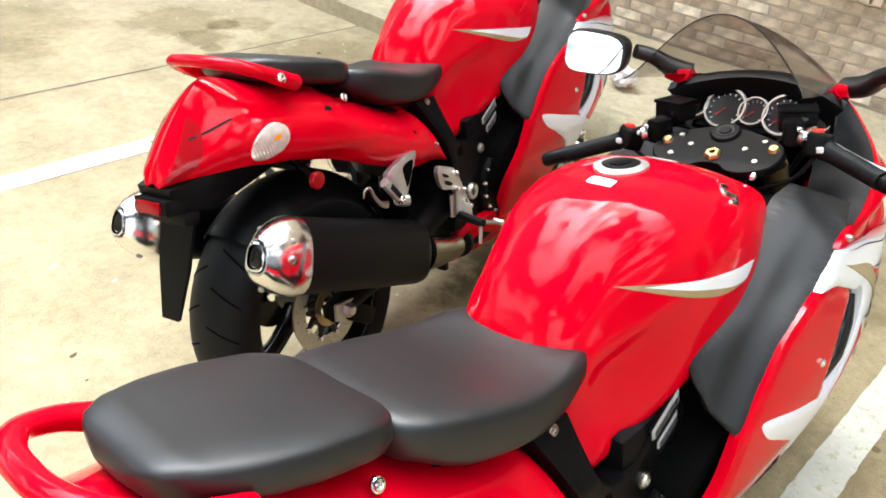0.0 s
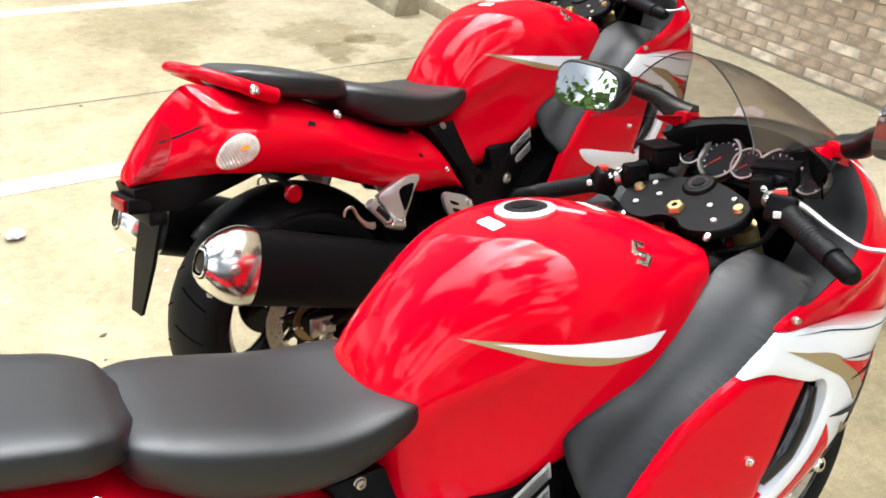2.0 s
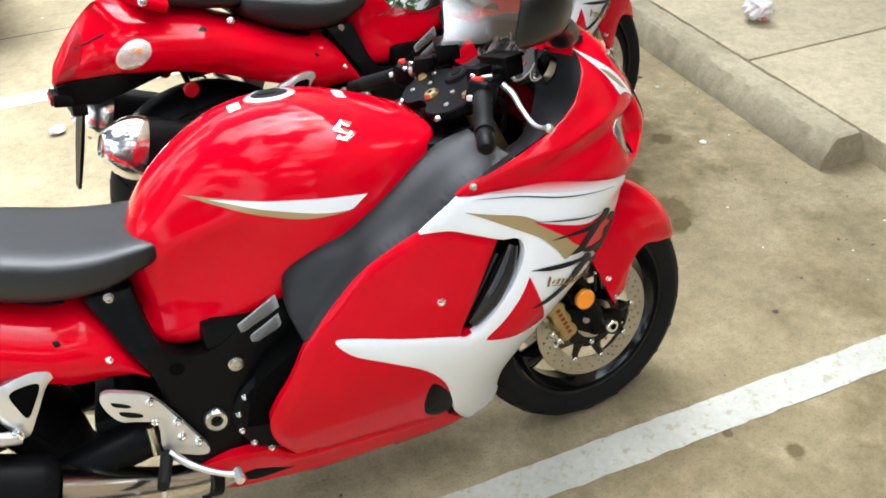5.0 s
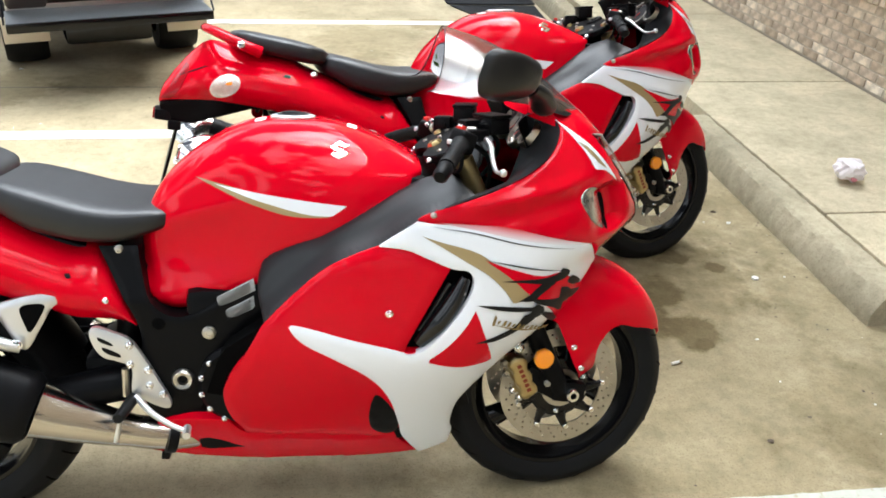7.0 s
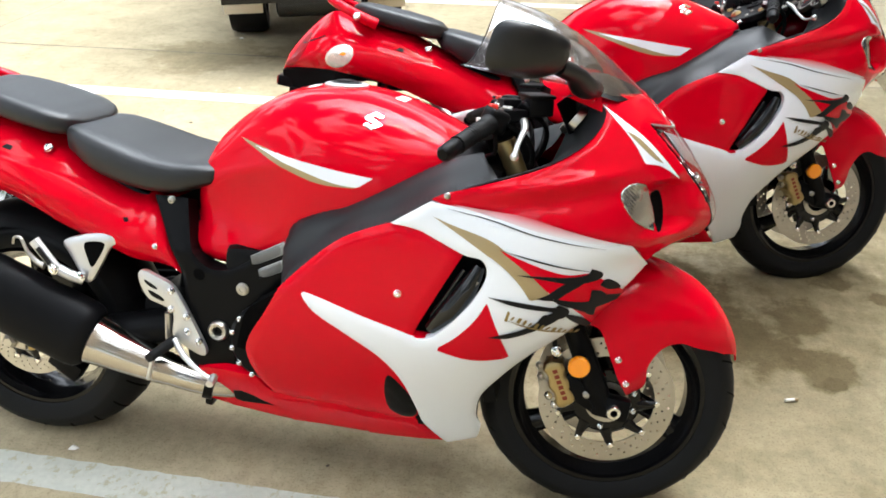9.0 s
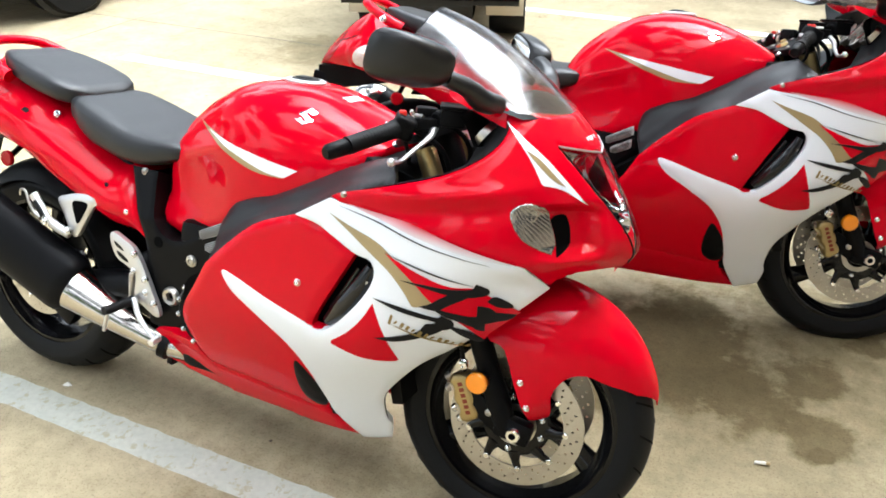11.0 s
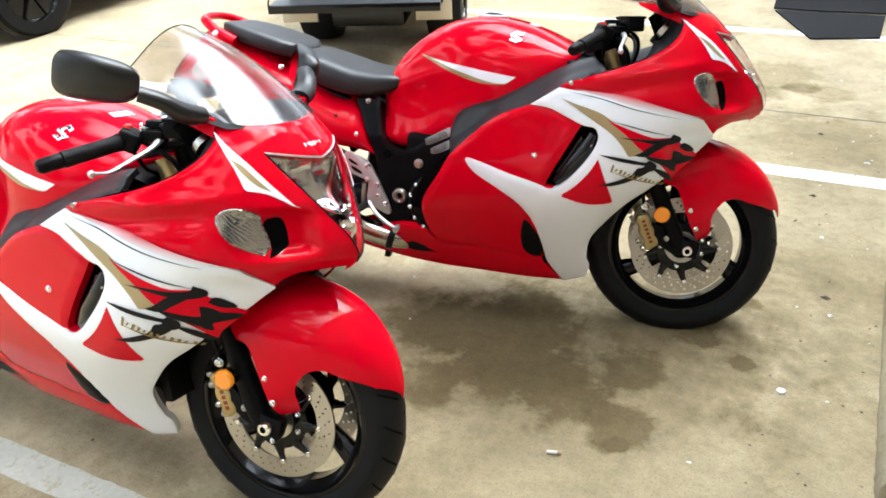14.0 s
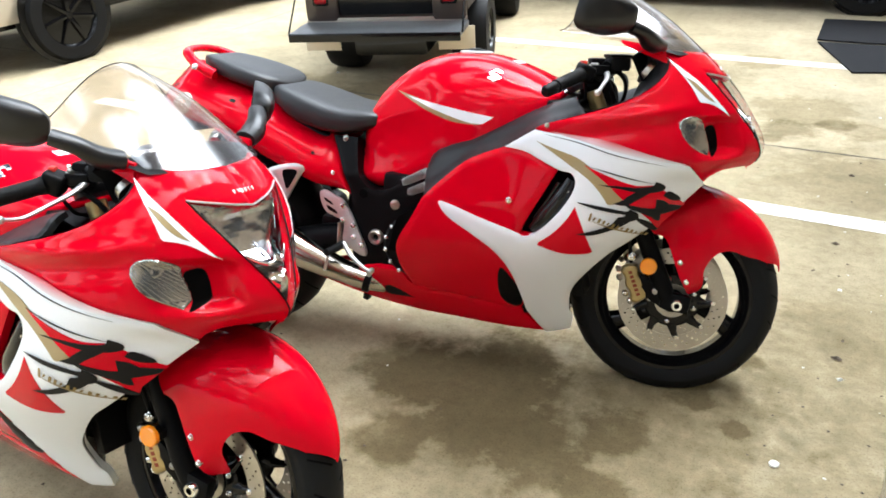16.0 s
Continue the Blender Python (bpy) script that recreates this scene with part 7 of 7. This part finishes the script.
car("light beige sport utility vehicle with black alloy wheels", SANDP, 4.6, 1.86, 1.72, 0.38, 0.37, pose(-4.33, 4.65, 0, 0, 0, 0), RIM)
car("dark parked saloon car with silver alloy wheels", DARKP, 4.6, 1.80, 1.45, 0.20, 0.32, pose(0.75, 7.40, 0, 0, 0, -90), ALLOY)

# ---- black rubber mats ----
MATM = material("black rubber mat", (0.011, 0.0112, 0.013), 0.8, spec=0.15, grain=0.2, scale=120, bump=0.3, stain=0.2)


def rubber_mat(pts):
    bm = bmesh.new()
    lo = [bm.verts.new((x, y, 0.004)) for x, y in pts]
    hi = [bm.verts.new((x, y, 0.013)) for x, y in pts]
    bm.faces.new(hi)
    bm.faces.new(lo[::-1])
    for i in range(len(pts)):
        j = (i + 1) % len(pts)
        bm.faces.new((lo[i], lo[j], hi[j], hi[i]))
    return tagged(part("rubber_mat", bm, MATM, smooth=False), "black rubber mat lying flat on the concrete", "mat", "rubber mats")


rubber_mat([(1.93, 5.52), (2.245, 4.785), (2.66, 4.92), (2.68, 5.53)])
rubber_mat([(1.915, 5.585), (1.87, 6.27), (2.70, 6.32), (2.70, 5.60), (2.2, 5.575)])

# ---- litter, leaves and grit ----
PAPER = material("crumpled white paper", (0.72, 0.66, 0.66), 0.7, grain=0.1, scale=30)
PINK = material("pink paper", (0.62, 0.22, 0.26), 0.7)


def crumple(name, at, r, mat, seed, flat=0.8):
    bm = bmesh.new()
    bmesh.ops.create_icosphere(bm, subdivisions=3, radius=r)
    for v in bm.verts:
        k = noise.noise(v.co / r * 1.9 + Vector((seed, 0, 0)))
        k2 = noise.noise(v.co / r * 4.5 + Vector((0, seed, 0)))
        v.co *= 1 + 0.35 * k + 0.25 * k2
        v.co.z *= flat
    z = min(v.co.z for v in bm.verts)
    bm.transform(Matrix.Translation((at[0], at[1], at[2] - z)))
    return part(name, bm, mat, smooth=False)


ball = crumple("paper_litter", (3.27, 1.60, WALK_Z), 0.062, PAPER, 2.0)
tagged(ball, "crumpled white and pink paper on the pavement", "litter")
for k in range(9):
    a = k * 2.4
    part("print_blot", disc(0.010 + 0.004 * (k % 3), 0.004, (3.27 + 0.040 * math.cos(a), 1.60 + 0.040 * math.sin(a), WALK_Z + 0.02 + 0.007 * k), (math.cos(a), math.sin(a), 0.3), 8, 0.001), PINK, ball)
scrap = crumple("paper_scrap", (0.17, 2.15, 0.003), 0.030, PAPER, 7.0, 0.4)
tagged(scrap, "small torn white paper scrap on concrete", "litter", "scraps on the ground")
DRYLEAF = material("dry brown leaf", (0.10, 0.075, 0.045), 0.8, grain=0.3, scale=60)


def dry_leaf(x, y, size, turn):
    bm = bmesh.new()
    rim = [(-1, 0), (-0.5, 0.42), (0.1, 0.5), (0.7, 0.28), (1.1, 0.0), (0.6, -0.35), (0.0, -0.45), (-0.6, -0.3)]
    top = [bm.verts.new((size * u, size * v, 0.003 + size * (0.35 * v * v + 0.25 * u * u))) for u, v in rim]
    low = [bm.verts.new((size * u, size * v, 0.002 + size * (0.35 * v * v + 0.25 * u * u))) for u, v in rim]
    mid, mlow = bm.verts.new((0, 0, 0.003)), bm.verts.new((0, 0, 0.002))
    for k in range(8):
        j = (k + 1) % 8
        bm.faces.new((top[k], top[j], mid))
        bm.faces.new((low[j], low[k], mlow))
        bm.faces.new((top[j], top[k], low[k], low[j]))
    bm.transform(pose(x, y, 0.0, 0, 0, turn))
    return tagged(part("dry_leaf", bm, DRYLEAF, smooth=False), "small curled brown dry leaf on the concrete", "leaf", "dry leaves on the concrete")


for q in ((0.318, 1.458, 0.013, 20), (0.321, 1.198, 0.011, 75), (0.512, 1.151, 0.010, 140), (0.30, 1.34, 0.006, 10), (2.44, 2.06, 0.010, 50), (2.60, 1.62, 0.009, 100)):
    dry_leaf(*q)
GRIT = material("grit and dry leaf", (0.11, 0.085, 0.06), 0.9, grain=0.4, scale=90)
PALE = material("pale grit", (0.70, 0.68, 0.62), 0.8)
for nm, mat, count, seed in (("grit", GRIT, 150, 5), ("pale_grit", PALE, 90, 9)):
    rng = random.Random(seed)
    bm = bmesh.new()
    for i in range(count):
        near = rng.random() < 0.35
        x = rng.uniform(2.45, 2.77) if near else rng.uniform(-1.5, 2.75)
        y = rng.uniform(-0.4, 3.2) if near else rng.uniform(-1.0, 5.5)
        r = rng.uniform(0.002, 0.006) * (2.4 if rng.random() < 0.12 else 1)
        vs = []
        for k in range(6):
            a = k * math.pi / 3 + rng.uniform(-0.3, 0.3)
            vs.append(bm.verts.new((x + r * rng.uniform(0.6, 1.5) * math.cos(a), y + r * rng.uniform(0.5, 1.2) * math.sin(a), 0.0035)))
        top = bm.verts.new((x, y, 0.0035 + r * 0.6))
        for k in range(6):
            bm.faces.new((vs[k], vs[(k + 1) % 6], top))
    tagged(part(nm, bm, mat, smooth=False), "scattered grit and leaf crumbs on the concrete" if nm == "grit" else "scattered pale chips on the concrete", "grit", kind="stuff")
butt = part("cigarette_end", tube([(1.985, 0.432, 0.008), (2.012, 0.440, 0.008)], 0.0045, 8, 1), PALE)
tagged(butt, "small white and tan cigarette end on concrete", "litter", "scraps on the ground")
part("filter", tube([(2.012, 0.440, 0.008), (2.022, 0.443, 0.008)], 0.0048, 8, 1), GOLD, butt)
chip = part("pale_chip", disc(0.014, 0.006, (2.52, 0.94, 0.003), (0, 0, 1), 7, 0.002), PALE)
tagged(chip, "flat pale stone chip on concrete", "stone", "scraps on the ground")

# ---- trees behind the lot: one shows in mirrors, rest added unseen to darken reflections ----
LEAFM = material("green leaves", (0.085, 0.16, 0.04), 0.6, grain=0.4, scale=3)
BARK = material("bark", (0.12, 0.09, 0.06), 0.9, grain=0.3, scale=20, bump=0.5)


def tree(x, y, h, seed, low=0.28):
    rng = random.Random(seed)
    t = tagged(new("tree"), "green leafy tree beyond the parking lot, added for reflections", "tree", "trees beyond the lot")
    limbs = bmesh.new()
    tube([(0, 0, 0), (0.1, 0, h * 0.3), (0.05, 0.1, h * 0.6)], [0.22, 0.16, 0.07], 10, 4, bm=limbs)
    tips = []
    for i in range(9):
        a, z = i * 2.4, h * rng.uniform(low, 0.55)
        e = Vector((math.cos(a) * h * 0.28, math.sin(a) * h * 0.28, z + h * rng.uniform(0.12, 0.35)))
        tube([(0.08, 0, z), (e.x * 0.5, e.y * 0.5, z + (e.z - z) * 0.6), tuple(e)], [0.07, 0.05, 0.02], 7, 3, bm=limbs)
        tips.append(e)
    part("trunk", limbs, BARK, t)
    leaf = bmesh.new()
    for e in tips + [Vector((0, 0, h * 0.85))]:
        for k in range(330):
            d = Vector((rng.gauss(0, 1), rng.gauss(0, 1), rng.gauss(0, 0.8))) * h * 0.085
            p, s = e + d, rng.uniform(0.14, 0.30)
            u = Vector((rng.uniform(-1, 1), rng.uniform(-1, 1), rng.uniform(-1, 1))).normalized()
            w = u.orthogonal().normalized()
            leaf.faces.new([leaf.verts.new(p + q) for q in (u * s, w * s * 0.5, -u * s, -w * s * 0.5)])
    part("crown", leaf, LEAFM, t, smooth=False)
    t.location = (x, y, 0)


# the fifth shows in the mirrors; the others are unseen, added for reflections
for q in ((-26, 6, 7, 1), (-30, -4, 8, 2), (-24, 14, 6.5, 3), (-34, 2, 9, 4), (-21.4, -15.3, 9.8, 6, 0.50), (-14, -22, 8, 7), (-7, -23, 7, 8), (-1, -21, 8, 9), (5, -24, 7.5, 10), (-28, 20, 8, 12)):
    tree(*q)

# ---- bricks, the nearest ones single ----
shapes = []
for k in range(4):
    b = block((0.03, BW, BH), bevel=0.004, seg=1)
    for v in b.verts:
        v.co += Vector((random.uniform(-0.002, 0.002), random.uniform(-0.002, 0.002), random.uniform(-0.0015, 0.0015)))
    me = bpy.data.meshes.new("brick")
    b.to_mesh(me)
    b.free()
    me.materials.append(BRICK)
    shapes.append(me)
single = 0
verts, faces = [], []
sill_mesh = bpy.data.meshes.new("sill_brick")
b = block((0.11, BH, 0.094), bevel=0.005, seg=1)
b.to_mesh(sill_mesh)
b.free()
sill_mesh.materials.append(BRICK)


def loose(x, y, z, dx, dy, dz):
    n0 = len(verts)
    verts.extend([(x - dx, y - dy + 0.003, z - dz + 0.003), (x - dx, y + dy - 0.003, z - dz + 0.003), (x - dx, y + dy - 0.003, z + dz - 0.003), (x - dx, y - dy + 0.003, z + dz - 0.003), (x, y - dy, z - dz), (x, y + dy, z - dz), (x, y + dy, z + dz), (x, y - dy, z + dz)])
    faces.extend([(n0, n0 + 3, n0 + 2, n0 + 1), (n0, n0 + 1, n0 + 5, n0 + 4), (n0 + 1, n0 + 2, n0 + 6, n0 + 5), (n0 + 2, n0 + 3, n0 + 7, n0 + 6), (n0 + 3, n0, n0 + 4, n0 + 7)])


def place_brick(x, y, z, shape):
    ob = new("brick", shape)
    ob.location = (x, y, z)
    ob.parent = wall


# sill course of bricks on edge, standing proud
for k in range(-120, 180):
    y = k * (BH + MJ)
    if 1.2 < y < 4.4:
        place_brick(WALL_X + 0.015, y, SILL - 0.048, sill_mesh)
        single += 1
    else:
        loose(WALL_X + 0.01, y, SILL - 0.048, 0.05, BH / 2, 0.047)
courses = [WALK_Z + 0.012 + BH / 2 + r * (BH + MJ) for r in range(int((SILL - 0.10 - WALK_Z) / (BH + MJ)))] + [SILL + 0.010 + BH / 2 + r * (BH + MJ) for r in range(103)]
for row, z in enumerate(courses):
    for k in range(-45, 78):
        y = (k + 0.5 * (row % 2)) * (BW + MJ)
        if SILL < z < HEAD and any(y0 - BW / 2 - 0.002 < y < y1 + BW / 2 + 0.002 for y0, y1 in BAYS):
            continue
        x = WALL_X + 0.019 + random.uniform(-0.002, 0.002)
        if single < 290 and row < 8 and 0.6 < y < 7.2:
            place_brick(x, y, z, shapes[(k * 7 + row * 3) % 4])
            single += 1
        else:
            loose(x, y, z, 0.015, BW / 2, BH / 2)
me = bpy.data.meshes.new("brickwork")
me.from_pydata(verts, [], faces)
me.materials.append(BRICK)
rw = tagged(new("brickwork", me), kind="stuff")
rw.parent = wall
